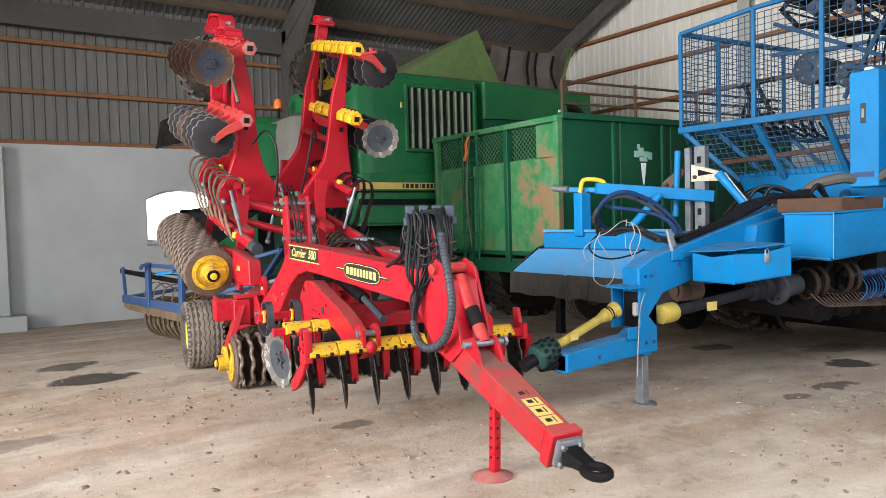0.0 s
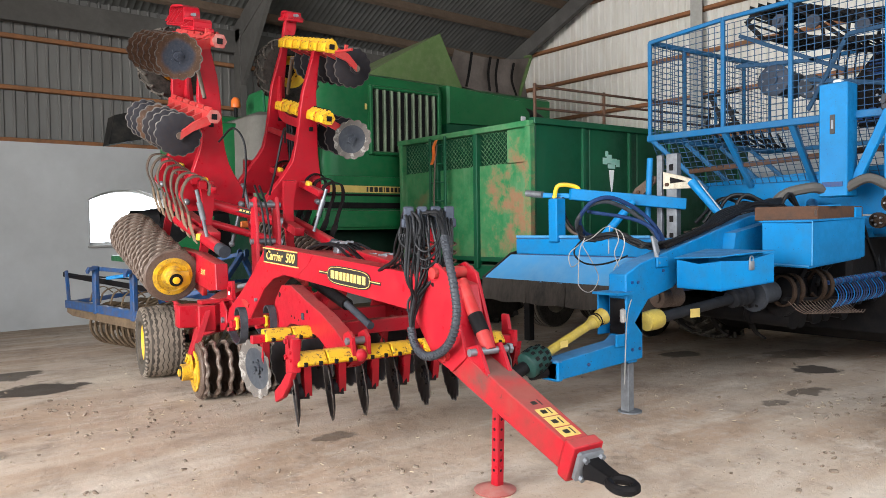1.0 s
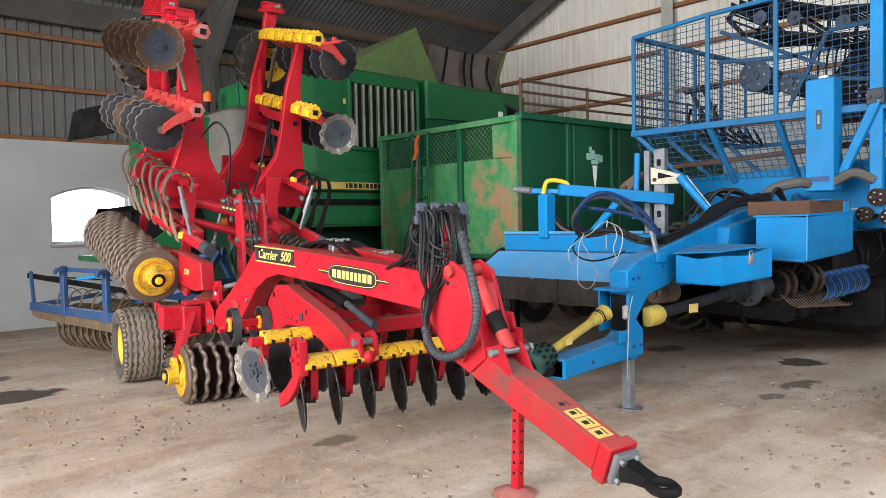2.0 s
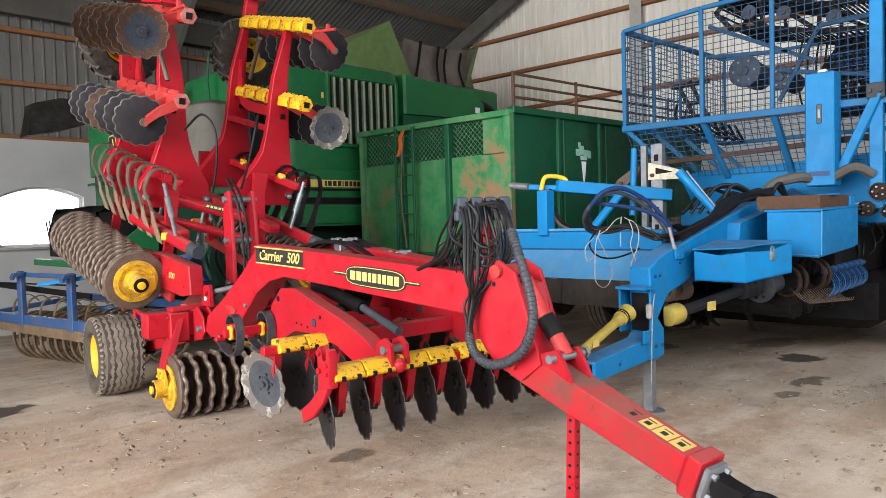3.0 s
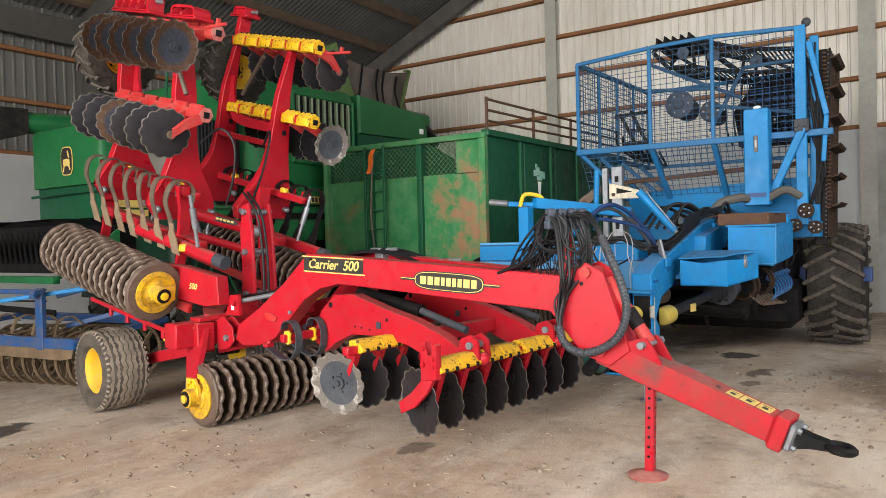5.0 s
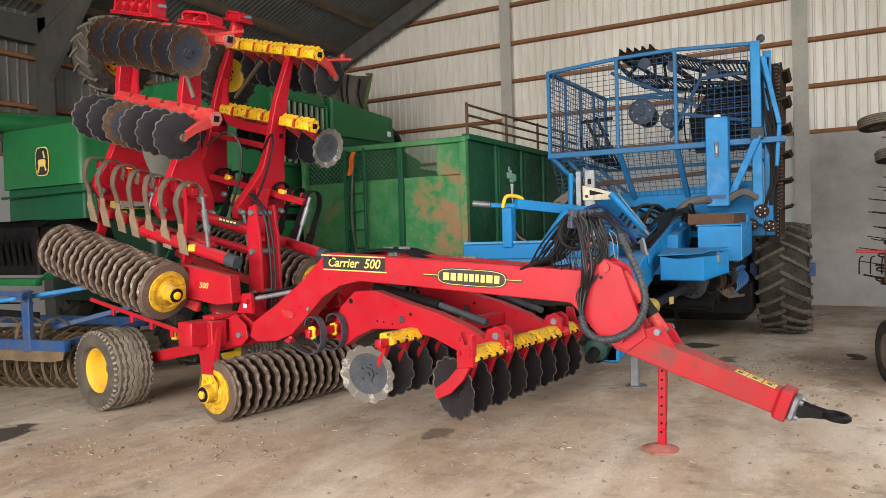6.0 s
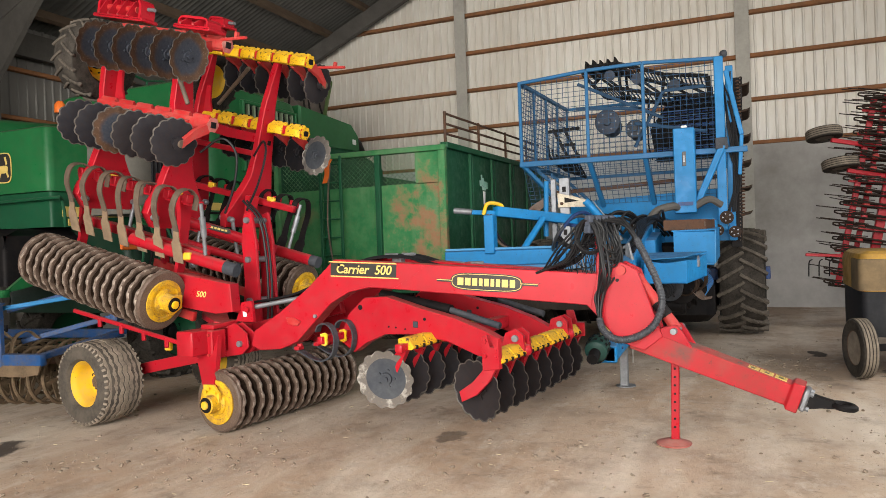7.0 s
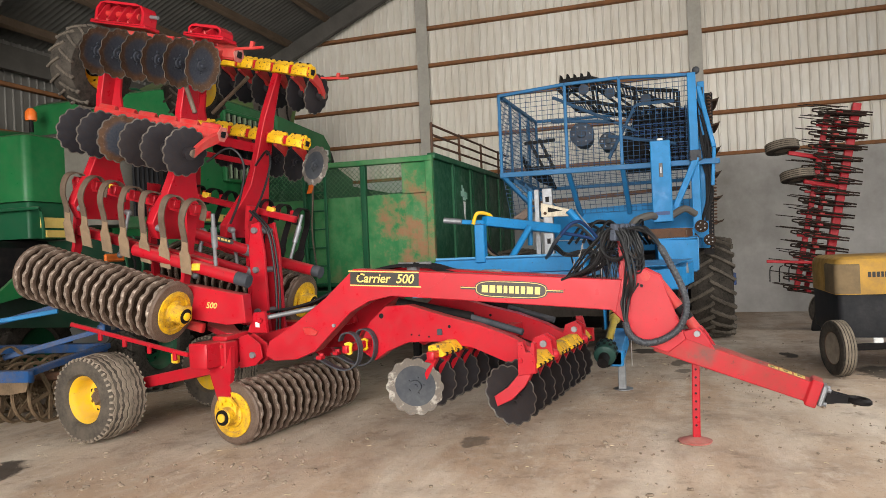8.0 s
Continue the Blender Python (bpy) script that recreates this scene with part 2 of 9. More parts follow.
def rusted_green():
    """Green container sheet, worn to pale green and rust in large blotches."""
    m, n, l, b = mat_base("rusted green sheet", 0.6)
    co = n.new("ShaderNodeTexCoord").outputs["Object"]
    big = noise_node(n, l, co, 0.95, 5, 0.6)
    mid = noise_node(n, l, co, 3.2, 6, 0.65)
    fine = noise_node(n, l, co, 14, 6, 0.7)
    c = mixed(n, l, ramp(n, l, mid, 0.4, 0.62), (0.024, 0.140, 0.050), (0.062, 0.185, 0.075))
    c = mixed(n, l, ramp(n, l, fine, 0.5, 0.72, (0, 0, 0, 1), (0.45, 0.45, 0.45, 1)), c, (0.10, 0.14, 0.06))
    mp = n.new("ShaderNodeMapping")
    mp.inputs["Location"].default_value, mp.inputs["Scale"].default_value = (0, 1.05 / 0.42, -1.85 / 0.62), (0, 1 / 0.42, 1 / 0.62)
    l.new(co, mp.inputs["Vector"])
    ln = n.new("ShaderNodeVectorMath")
    ln.operation = "LENGTH"
    l.new(mp.outputs[0], ln.inputs[0])
    sm = n.new("ShaderNodeMath")
    sm.operation = "MULTIPLY_ADD"
    l.new(ln.outputs["Value"], sm.inputs[0])
    sm.inputs[1].default_value = -0.16
    l.new(mid, sm.inputs[2])
    big2 = n.new("ShaderNodeMath")
    big2.operation = "MAXIMUM"
    l.new(big, big2.inputs[0])
    sm2 = n.new("ShaderNodeMath")
    sm2.operation = "ADD"
    l.new(sm.outputs[0], sm2.inputs[0])
    sm2.inputs[1].default_value = 0.22
    l.new(sm2.outputs[0], big2.inputs[1])
    pale = noise_node(n, l, co, 1.6, 5, 0.6, (1, 1.6, 0.5))
    c = mixed(n, l, ramp(n, l, pale, 0.54, 0.74, (0, 0, 0, 1), (0.55, 0.55, 0.55, 1)), c, (0.17, 0.25, 0.14))
    c = mixed(n, l, ramp(n, l, big2.outputs[0], 0.55, 0.70, (0, 0, 0, 1), (0.85, 0.85, 0.85, 1)), c, mixed(n, l, ramp(n, l, fine, 0.35, 0.75), (0.25, 0.095, 0.055), (0.21, 0.14, 0.08)))
    l.new(c, b.inputs["Base Color"])
    bumped(n, l, b, fine, 0.2, 0.004)
    return m


RUSTED_GREEN = rusted_green()


def mud_rim():
    """Disc steel with dried pale mud that flakes off in patches."""
    m, n, l, b = mat_base("flaking dried mud", 0.85)
    co = n.new("ShaderNodeTexCoord").outputs["Object"]
    f1 = noise_node(n, l, co, 11, 5, 0.6)
    f2 = noise_node(n, l, co, 60, 5, 0.7)
    c = mixed(n, l, ramp(n, l, f1, 0.53, 0.60), (0.12, 0.105, 0.092), mixed(n, l, ramp(n, l, f2, 0.35, 0.65), (0.22, 0.20, 0.175), (0.36, 0.335, 0.30)))
    c = mixed(n, l, ramp(n, l, f2, 0.56, 0.64), c, (0.16, 0.13, 0.105))
    l.new(c, b.inputs["Base Color"])
    bumped(n, l, b, f1, 0.5, 0.01)
    return m


MUD_RIM = mud_rim()


def rusted_disc():
    """Disc steel, worn blue grey about the hub, with a band of brown rust to the rim."""
    m, n, l, b = mat_base("rusty disc steel", 0.55)
    co = n.new("ShaderNodeTexCoord").outputs["Object"]
    f1 = noise_node(n, l, co, 7, 5, 0.6)
    f2 = noise_node(n, l, co, 40, 5, 0.7)
    far = n.new("ShaderNodeVectorMath")
    far.operation = "LENGTH"
    l.new(co, far.inputs[0])
    edge = n.new("ShaderNodeMath")
    edge.operation = "MULTIPLY_ADD"
    l.new(f1, edge.inputs[0])
    edge.inputs[1].default_value = 0.10
    l.new(far.outputs["Value"], edge.inputs[2])
    c = mixed(n, l, ramp(n, l, f2, 0.3, 0.75), (0.024, 0.029, 0.042), (0.050, 0.052, 0.060))
    rust = mixed(n, l, ramp(n, l, f1, 0.35, 0.65), (0.085, 0.045, 0.026), (0.050, 0.028, 0.018))
    rust = mixed(n, l, ramp(n, l, f2, 0.55, 0.75), rust, (0.15, 0.105, 0.075))
    c = mixed(n, l, ramp(n, l, edge.outputs[0], 0.185, 0.225), c, rust)
    l.new(c, b.inputs["Base Color"])
    bumped(n, l, b, f2, 0.25, 0.003)
    return m


RUST_DISC = rusted_disc()


def floor_material():
    m, n, l, b = mat_base("dusty concrete floor", 0.85)
    co = n.new("ShaderNodeTexCoord").outputs["Object"]
    big = noise_node(n, l, co, 0.35, 5, 0.55)
    mid = noise_node(n, l, co, 1.6, 6, 0.65)
    fine = noise_node(n, l, co, 9, 7, 0.7)
    grit = noise_node(n, l, co, 55, 5, 0.8)
    c = mixed(n, l, ramp(n, l, big, 0.36, 0.66), (0.54, 0.44, 0.345), (0.44, 0.345, 0.262))
    patch = noise_node(n, l, co, 0.22, 3, 0.5)
    c = mixed(n, l, ramp(n, l, patch, 0.40, 0.60), c, (0.44, 0.315, 0.22))
    scuff = noise_node(n, l, co, 5.5, 6, 0.75, (1.0, 0.45, 1))
    c = mixed(n, l, ramp(n, l, scuff, 0.575, 0.66, (0, 0, 0, 1), (0.62, 0.62, 0.62, 1)), c, (0.24, 0.185, 0.14))
    streak = noise_node(n, l, co, 1.1, 5, 0.6, (0.35, 1.4, 1))
    c = mixed(n, l, ramp(n, l, streak, 0.46, 0.66, (0, 0, 0, 1), (0.75, 0.75, 0.75, 1)), c, (0.66, 0.575, 0.475))
    c = mixed(n, l, ramp(n, l, mid, 0.48, 0.72, (0, 0, 0, 1), (0.66, 0.66, 0.66, 1)), c, (0.22, 0.165, 0.125))
    c = mixed(n, l, ramp(n, l, fine, 0.5, 0.75, (0, 0, 0, 1), (0.6, 0.6, 0.6, 1)), c, (0.52, 0.45, 0.385))
    dirt = noise_node(n, l, co, 3.1, 8, 0.78)
    c = mixed(n, l, ramp(n, l, dirt, 0.56, 0.68, (0, 0, 0, 1), (0.6, 0.6, 0.6, 1)), c, (0.17, 0.125, 0.093))
    pale = noise_node(n, l, co, 2.3, 8, 0.75, (0.6, 1.2, 1))
    c = mixed(n, l, ramp(n, l, pale, 0.55, 0.72, (0, 0, 0, 1), (0.6, 0.6, 0.6, 1)), c, (0.70, 0.62, 0.53))
    c = mixed(n, l, ramp(n, l, grit, 0.60, 0.68, (0, 0, 0, 1), (0.75, 0.75, 0.75, 1)), c, (0.12, 0.09, 0.07))
    warp = n.new("ShaderNodeTexNoise")
    warp.inputs["Scale"].default_value, warp.inputs["Detail"].default_value = 2.6, 5
    l.new(co, warp.inputs["Vector"])
    off = n.new("ShaderNodeVectorMath")
    off.operation = "MULTIPLY_ADD"
    l.new(warp.outputs["Color"], off.inputs[0])
    off.inputs[1].default_value, off.inputs[2].default_value = (0.5, 0.5, 0), (-0.25, -0.25, 0)
    add = n.new("ShaderNodeVectorMath")
    l.new(co, add.inputs[0])
    l.new(off.outputs[0], add.inputs[1])
    for x, y, rx, ry, power in STAINS:
        mp = n.new("ShaderNodeMapping")
        mp.vector_type = "POINT"
        mp.inputs["Scale"].default_value = (0.45 / rx, 0.45 / ry, 0)
        mp.inputs["Location"].default_value = (-0.45 * x / rx, -0.45 * y / ry, 0)
        l.new(add.outputs[0], mp.inputs["Vector"])
        ln = n.new("ShaderNodeVectorMath")
        ln.operation = "LENGTH"
        l.new(mp.outputs[0], ln.inputs[0])
        rag = n.new("ShaderNodeMath")
        rag.operation = "MULTIPLY_ADD"
        l.new(dirt, rag.inputs[0])
        rag.inputs[1].default_value = 0.8
        l.new(ln.outputs["Value"], rag.inputs[2])
        c = mixed(n, l, ramp(n, l, rag.outputs[0], 0.79, 0.90, (power,) * 3 + (1,), (0, 0, 0, 1)), c, (0.05, 0.041, 0.035))
    l.new(c, b.inputs["Base Color"])
    hh = n.new("ShaderNodeMath")
    hh.operation = "MULTIPLY_ADD"
    l.new(grit, hh.inputs[0])
    hh.inputs[1].default_value = 0.35
    l.new(fine, hh.inputs[2])
    bumped(n, l, b, hh.outputs[0], 0.4, 0.025)
    return m


# oil spots: place, half axes, strength
CREAM = paint("dirty cream paint", (0.62, 0.55, 0.42), dust=(0.25, 0.20, 0.14), wear=(0.10, 0.07, 0.05), amount=0.8, chips=0.60, scale=2.0)
STAINS = [(1.22, 8.95, 0.42, 0.36, 0.9), (1.10, 10.2, 0.36, 0.34, 0.8), (0.26, 6.36, 0.34, 0.2, 0.45), (2.52, 5.05, 0.15, 0.13, 0.6),
          (7.95, 3.9, 0.30, 0.20, 0.9), (6.8, 3.42, 0.28, 0.12, 0.7), (7.9, 5.55, 0.3, 0.2, 0.7), (7.5, 2.05, 0.28, 0.12, 0.9),
          (6.05, 3.42, 0.2, 0.08, 0.6), (6.1, 1.2, 0.5, 0.3, 0.8), (9.0, 4.6, 0.5, 0.3, 0.5), (5.6, 2.2, 0.3, 0.1, 0.3)]
FLOOR = floor_material()

# ---- mesh helpers ----
ORIGIN = {}
UP = Vector((0, 0, 1))


def thing(name, at, label, category, group="", kind=""):
    """An Empty at a thing's base, under which its parts stand."""
    ob = new(name)
    ob.location = at
    ob.empty_display_size = 0.1
    ORIGIN[ob.name] = Vector(at)
    return tagged(ob, label, category, group, kind)


def finish(bm, mat, name):
    bmesh.ops.recalc_face_normals(bm, faces=bm.faces)
    me = bpy.data.meshes.new(name)
    bm.to_mesh(me)
    bm.free()
    for m in (mat if isinstance(mat, (list, tuple)) else [mat]):
        me.materials.append(m)
    me.shade_smooth()
    me.set_sharp_from_angle(angle=radians(38))
    return me


def part(name, bm, mat, parent, label=""):
    """Links a bmesh, given in world places, as one mesh under a thing or a part."""
    org = ORIGIN[parent.name]
    bmesh.ops.translate(bm, verts=bm.verts, vec=-org)
    ob = new(name, finish(bm, mat, name))
    ob.parent = parent
    ORIGIN[ob.name] = org
    return tagged(ob, label)


def placed(name, me, m, parent, label=""):
    """A part that shares a mesh, at the world pose m."""
    ob = new(name, me)
    ob.parent = parent
    ob.matrix_basis = Matrix.Translation(-ORIGIN[parent.name]) @ m
    return tagged(ob, label)


def whole(name, bm, mat, label, category, kind="", at=(0, 0, 0)):
    """One mesh that is a thing by itself."""
    bmesh.ops.translate(bm, verts=bm.verts, vec=-Vector(at))
    ob = new(name, finish(bm, mat, name))
    ob.location = at
    ORIGIN[ob.name] = Vector(at)
    return tagged(ob, label, category, kind=kind)


def soften(ob, width=0.006):
    """Worn, rounded edges on a plate part."""
    md = ob.modifiers.new("edge", "BEVEL")
    md.width, md.segments, md.limit_method, md.angle_limit = width, 2, "ANGLE", radians(42)
    return ob


def B():
    return bmesh.new()


def basis(a, b, up=UP):
    """A pose at a whose z axis runs to b."""
    z = (Vector(b) - Vector(a)).normalized()
    up = Vector(up)
    if abs(z.dot(up)) > 0.98:
        up = Vector((0, 1, 0))
    x = up.cross(z).normalized()
    y = z.cross(x)
    return Matrix(((x.x, y.x, z.x, a[0]), (x.y, y.y, z.y, a[1]), (x.z, y.z, z.z, a[2]), (0, 0, 0, 1)))


def hull(bm, rings, caps=True, closed=True):
    """Skins rings of equal length."""
    vs = [[bm.verts.new(p) for p in r] for r in rings]
    n = len(vs[0])
    for r0, r1 in zip(vs, vs[1:]):
        for i in range(n if closed else n - 1):
            bm.faces.new((r0[i], r0[(i + 1) % n], r1[(i + 1) % n], r1[i]))
    if caps:
        bm.faces.new(vs[0][::-1])
        bm.faces.new(vs[-1])


def box(bm, c, s, rz=0.0, bev=0.0, m=None):
    """A block with its centre at c, or in the frame m, with clipped upright and level edges."""
    x, y, z = (v / 2 for v in s)
    e = min(bev, x * 0.8, y * 0.8, z * 0.8)
    m = m or pose(*c, 0, 0, rz)

    def ring(h, i):
        a, b = x - i, y - i
        k = e if e else 0
        pts = [(a - k, -b), (a, -b + k), (a, b - k), (a - k, b), (-a + k, b), (-a, b - k), (-a, -b + k), (-a + k, -b)] if k else [(a, -b), (a, b), (-a, b), (-a, -b)]
        return [m @ Vector((p[0], p[1], h)) for p in pts]
    hull(bm, [ring(-z, e), ring(-z + e, 0), ring(z - e, 0), ring(z, e)] if e else [ring(-z, 0), ring(z, 0)])


def beam(bm, a, b, w, h, up=UP, bev=0.006):
    """A bar from a to b: w across, h along up."""
    d = (Vector(b) - Vector(a)).length
    m = basis(a, b, up) @ Matrix.Translation((0, 0, d / 2))
    box(bm, (0, 0, 0), (w, h, d), bev=bev, m=m)


def cyl(bm, a, b, r, r2=None, n=16):
    m = basis(a, b)
    d = (Vector(b) - Vector(a)).length
    r2 = r if r2 is None else r2
    hull(bm, [[m @ Vector((q * math.cos(i * math.tau / n), q * math.sin(i * math.tau / n), h)) for i in range(n)] for q, h in ((r, 0), (r2, d))])


def lathe(bm, profile, a, b, n=32, caps=True):
    """Turns (radius, height) pairs about the axis from a to b."""
    m = basis(a, b)
    hull(bm, [[m @ Vector((q * math.cos(i * math.tau / n), q * math.sin(i * math.tau / n), h)) for i in range(n)] for q, h in profile], caps)


def curve_pts(pts, k=6):
    """A smooth line through the points."""
    p = [Vector(q) for q in pts]
    p = [2 * p[0] - p[1]] + p + [2 * p[-1] - p[-2]]
    out = []
    for i in range(1, len(p) - 2):
        for j in range(k):
            t = j / k
            out.append(0.5 * (2 * p[i] + (p[i + 1] - p[i - 1]) * t + (2 * p[i - 1] - 5 * p[i] + 4 * p[i + 1] - p[i + 2]) * t * t
                              + (3 * p[i] - p[i - 1] - 3 * p[i + 1] + p[i + 2]) * t ** 3))
    out.append(p[-2])
    return out


def tube(bm, pts, r, n=8, k=6, smooth=True):
    p = curve_pts(pts, k) if smooth else [Vector(q) for q in pts]
    rings, x = [], None
    for i, q in enumerate(p):
        t = (p[min(i + 1, len(p) - 1)] - p[max(i - 1, 0)]).normalized()
        if x is None:
            x = t.orthogonal().normalized()
        x = (x - t * x.dot(t)).normalized()
        y = t.cross(x)
        rings.append([q + r * (x * math.cos(j * math.tau / n) + y * math.sin(j * math.tau / n)) for j in range(n)])
    hull(bm, rings)


def strip(bm, pts, across, width, thick, k=5):
    """A flat spring bar bent along pts; across: the direction of its width."""
    p = curve_pts(pts, k)
    a = Vector(across).normalized() * width / 2
    rings = []
    for i, q in enumerate(p):
        t = (p[min(i + 1, len(p) - 1)] - p[max(i - 1, 0)]).normalized()
        nn = t.cross(a).normalized() * thick / 2
        rings.append([q + a + nn, q - a + nn, q - a - nn, q + a - nn])
    hull(bm, rings)


def prism(bm, pts, vec, bev=0.0):
    """A plate: the outline pts, thickened along vec."""
    v = Vector(vec)
    p = [Vector(q) for q in pts]
    if bev:
        c = sum(p, Vector()) / len(p)
        ins = [q + (c - q).normalized() * bev for q in p]
        u = v.normalized() * bev
        hull(bm, [ins, [q + u for q in p], [q + v - u for q in p], [q + v for q in ins]])
    else:
        hull(bm, [p, [q + v for q in p]])


def ball(bm, c, r, seg=10, squash=1.0):
    hull(bm, [[Vector(c) + Vector((r * math.cos(a) * math.cos(j * math.tau / seg), r * math.cos(a) * math.sin(j * math.tau / seg), squash * r * math.sin(a))) for j in range(seg)]
              for a in (-1.45, -0.9, -0.3, 0.3, 0.9, 1.45)])


def bolt(bm, c, d, r=0.018, h=0.016):
    d = Vector(d).normalized()
    cyl(bm, c, Vector(c) + d * h, r, n=6)


def lettering(name, text, size, m, mat, parent, depth=0.001, stretch=1.0):
    """Raised letters from the built-in font."""
    cu = bpy.data.curves.new(name, "FONT")
    cu.body, cu.size, cu.extrude, cu.align_x, cu.align_y = text, size, depth, "CENTER", "CENTER"
    cu.shear, cu.offset = 0.22, size * 0.016
    tmp = bpy.data.objects.new(name, cu)
    me = bpy.data.meshes.new_from_object(tmp)
    bpy.data.objects.remove(tmp)
    me.materials.clear()
    me.materials.append(mat)
    return placed(name, me, m @ Matrix.Diagonal((stretch, 1, 1, 1)), parent)


def bars(name, m, width, height, cells, mat, parent, depth=0.002):
    """Stand-in for writing that is not spelled out: a bar for each sign, wide or narrow."""
    total = sum(cells) + 0.35 * (len(cells) - 1)
    x = -total / 2
    for c in cells:
        bm = B()
        box(bm, (0, 0, 0), (c / total * width, height, depth), m=m @ Matrix.Translation(((x + c / 2) / total * width, 0, 0)))
        part(name, bm, mat, parent)
        x += c + 0.35


# ---- shared pieces ----


def disc_mesh(r=0.228, notches=14, dish=0.03):
    """A notched, dished disc about the z axis, with its hub."""
    bm = B()
    n = notches * 6

    def edge(i, k):
        a = i * math.tau / n
        return r * (1 - k * (0.5 - 0.5 * math.cos(notches * a)) ** 1.6)
    rings = []
    for q, h in ((0.0, 0.0), (0.35, 0.02), (0.7, 0.35), (0.958, 0.86), (1.0, 1.0)):
        rings.append([(max(q, 0.02) * edge(i, 0.075 if q > 0.9 else 0) * math.cos(i * math.tau / n), max(q, 0.02) * edge(i, 0.075 if q > 0.9 else 0) * math.sin(i * math.tau / n), h * dish) for i in range(n)])
    back = [[(x, y, z - 0.006) for x, y, z in rg] for rg in rings[::-1]]
    hull(bm, [[Vector(p) for p in rg] for rg in rings + back])
    cyl(bm, (0, 0, -0.07), (0, 0, 0.018), 0.06, 0.045, 20)
    cyl(bm, (0, 0, 0.018), (0, 0, 0.034), 0.02, n=8)
    for i in range(5):
        a = i * math.tau / 5
        bolt(bm, (0.065 * math.cos(a), 0.065 * math.sin(a), 0.0), (0, 0, 1), 0.011, 0.014)
    me = finish(bm, [STEEL, EDGE], "disc")
    for p in me.polygons:
        c = p.center
        a = math.atan2(c.y, c.x)
        p.material_index = 1 if math.hypot(c.x, c.y) > 0.965 * r * (1 - 0.075 * (0.5 - 0.5 * math.cos(notches * a)) ** 1.6) else 0
    return me


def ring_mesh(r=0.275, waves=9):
    """One wavy cast ring of a packer roller, about the z axis: worn brown rim, flanks darkened for groove shade."""
    bm = B()
    n = 144
    prof = ((0.46, -0.040), (0.56, -0.016), (0.86, -0.016), (0.925, -0.021), (0.975, -0.017), (1.0, -0.006), (1.0, 0.006), (0.975, 0.017), (0.925, 0.021), (0.86, 0.016), (0.56, 0.016), (0.46, 0.040))
    rings = []
    for i in range(n):
        a = i * math.tau / n
        wob = 0.0095 * math.sin(waves * a)
        grow = 1 + 0.016 * math.cos(2 * waves * a)
        rings.append([Vector((r * q * (grow if q > 0.9 else 1) * math.cos(a), r * q * (grow if q > 0.9 else 1) * math.sin(a), h + wob * max(0, (q - 0.6) / 0.4))) for q, h in prof])
    hull(bm, rings + [rings[0]], caps=False)
    bmesh.ops.remove_doubles(bm, verts=bm.verts, dist=1e-5)
    me = finish(bm, [SOILED, SOILED_AND_SHADE, RING_EDGE], "ring")
    # Flanks darker than the rim: soil, plus groove shade painted in.
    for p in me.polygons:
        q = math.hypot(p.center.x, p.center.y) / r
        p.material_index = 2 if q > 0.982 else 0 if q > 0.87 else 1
    return me


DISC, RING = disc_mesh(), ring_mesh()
DISC_MUDDY = disc_mesh()
DISC_MUDDY.materials[0] = PALE_STEEL
DISC_MUDDY.materials[1] = MUD_RIM
DISC_RUSTY = disc_mesh()
DISC_RUSTY.materials[0] = RUST_DISC
for p in DISC_MUDDY.polygons:
    p.material_index = 1 if math.hypot(p.center.x, p.center.y) > 0.158 else 0


def facing(at, axis, roll=0.0):
    """A pose at a place, with its z axis along axis."""
    return basis(at, Vector(at) + Vector(axis)) @ Matrix.Rotation(roll, 4, "Z")


def packer(parent, a, b, count, r=0.275):
    """A packer roller: shaft, its rings and the yellow end with the bearing."""
    a, b = Vector(a), Vector(b)
    d = (b - a).normalized()
    bm = B()
    cyl(bm, a, b, r * 0.46, n=28)
    shaft = part("roller_shaft", bm, SOILED_AND_SHADE, parent)
    step = (b - a).length / count
    for i in range(count):
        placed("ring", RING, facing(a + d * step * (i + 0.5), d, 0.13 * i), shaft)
    for p, s in ((a, -1), (b, 1)):
        e = d * s
        bm = B()
        lathe(bm, [(0.10, -0.05), (r * 0.93, -0.05), (r * 0.985, -0.035), (r * 0.985, -0.02), (r * 0.93, -0.006), (0.15, -0.001)], p, p + e, 40)
        part("end_flange", bm, SOILED, parent, "brown cast roller flange")
        bm = B()
        lathe(bm, [(0.195, 0.0), (0.195, 0.012), (0.155, 0.018), (0.148, 0.003), (0.112, 0.003), (0.106, 0.016), (0.09, 0.020), (0.08, 0.032), (0.08, 0.125), (0.072, 0.13)], p, p + e, 36)
        cap = part("end_plate", bm, YELLOW_DIRTY, parent, "yellow end plate with a bearing")
        bm = B()
        lathe(bm, [(0.066, 0.0), (0.066, 0.008), (0.04, 0.008)], p + e * 0.128, p + e, 28)
        part("seal", bm, IRON, cap)
        bm = B()
        lathe(bm, [(0.036, 0.0), (0.036, 0.02), (0.022, 0.026)], p + e * 0.132, p + e, 16)
        part("bearing_cap", bm, YELLOW, cap)
    return shaft


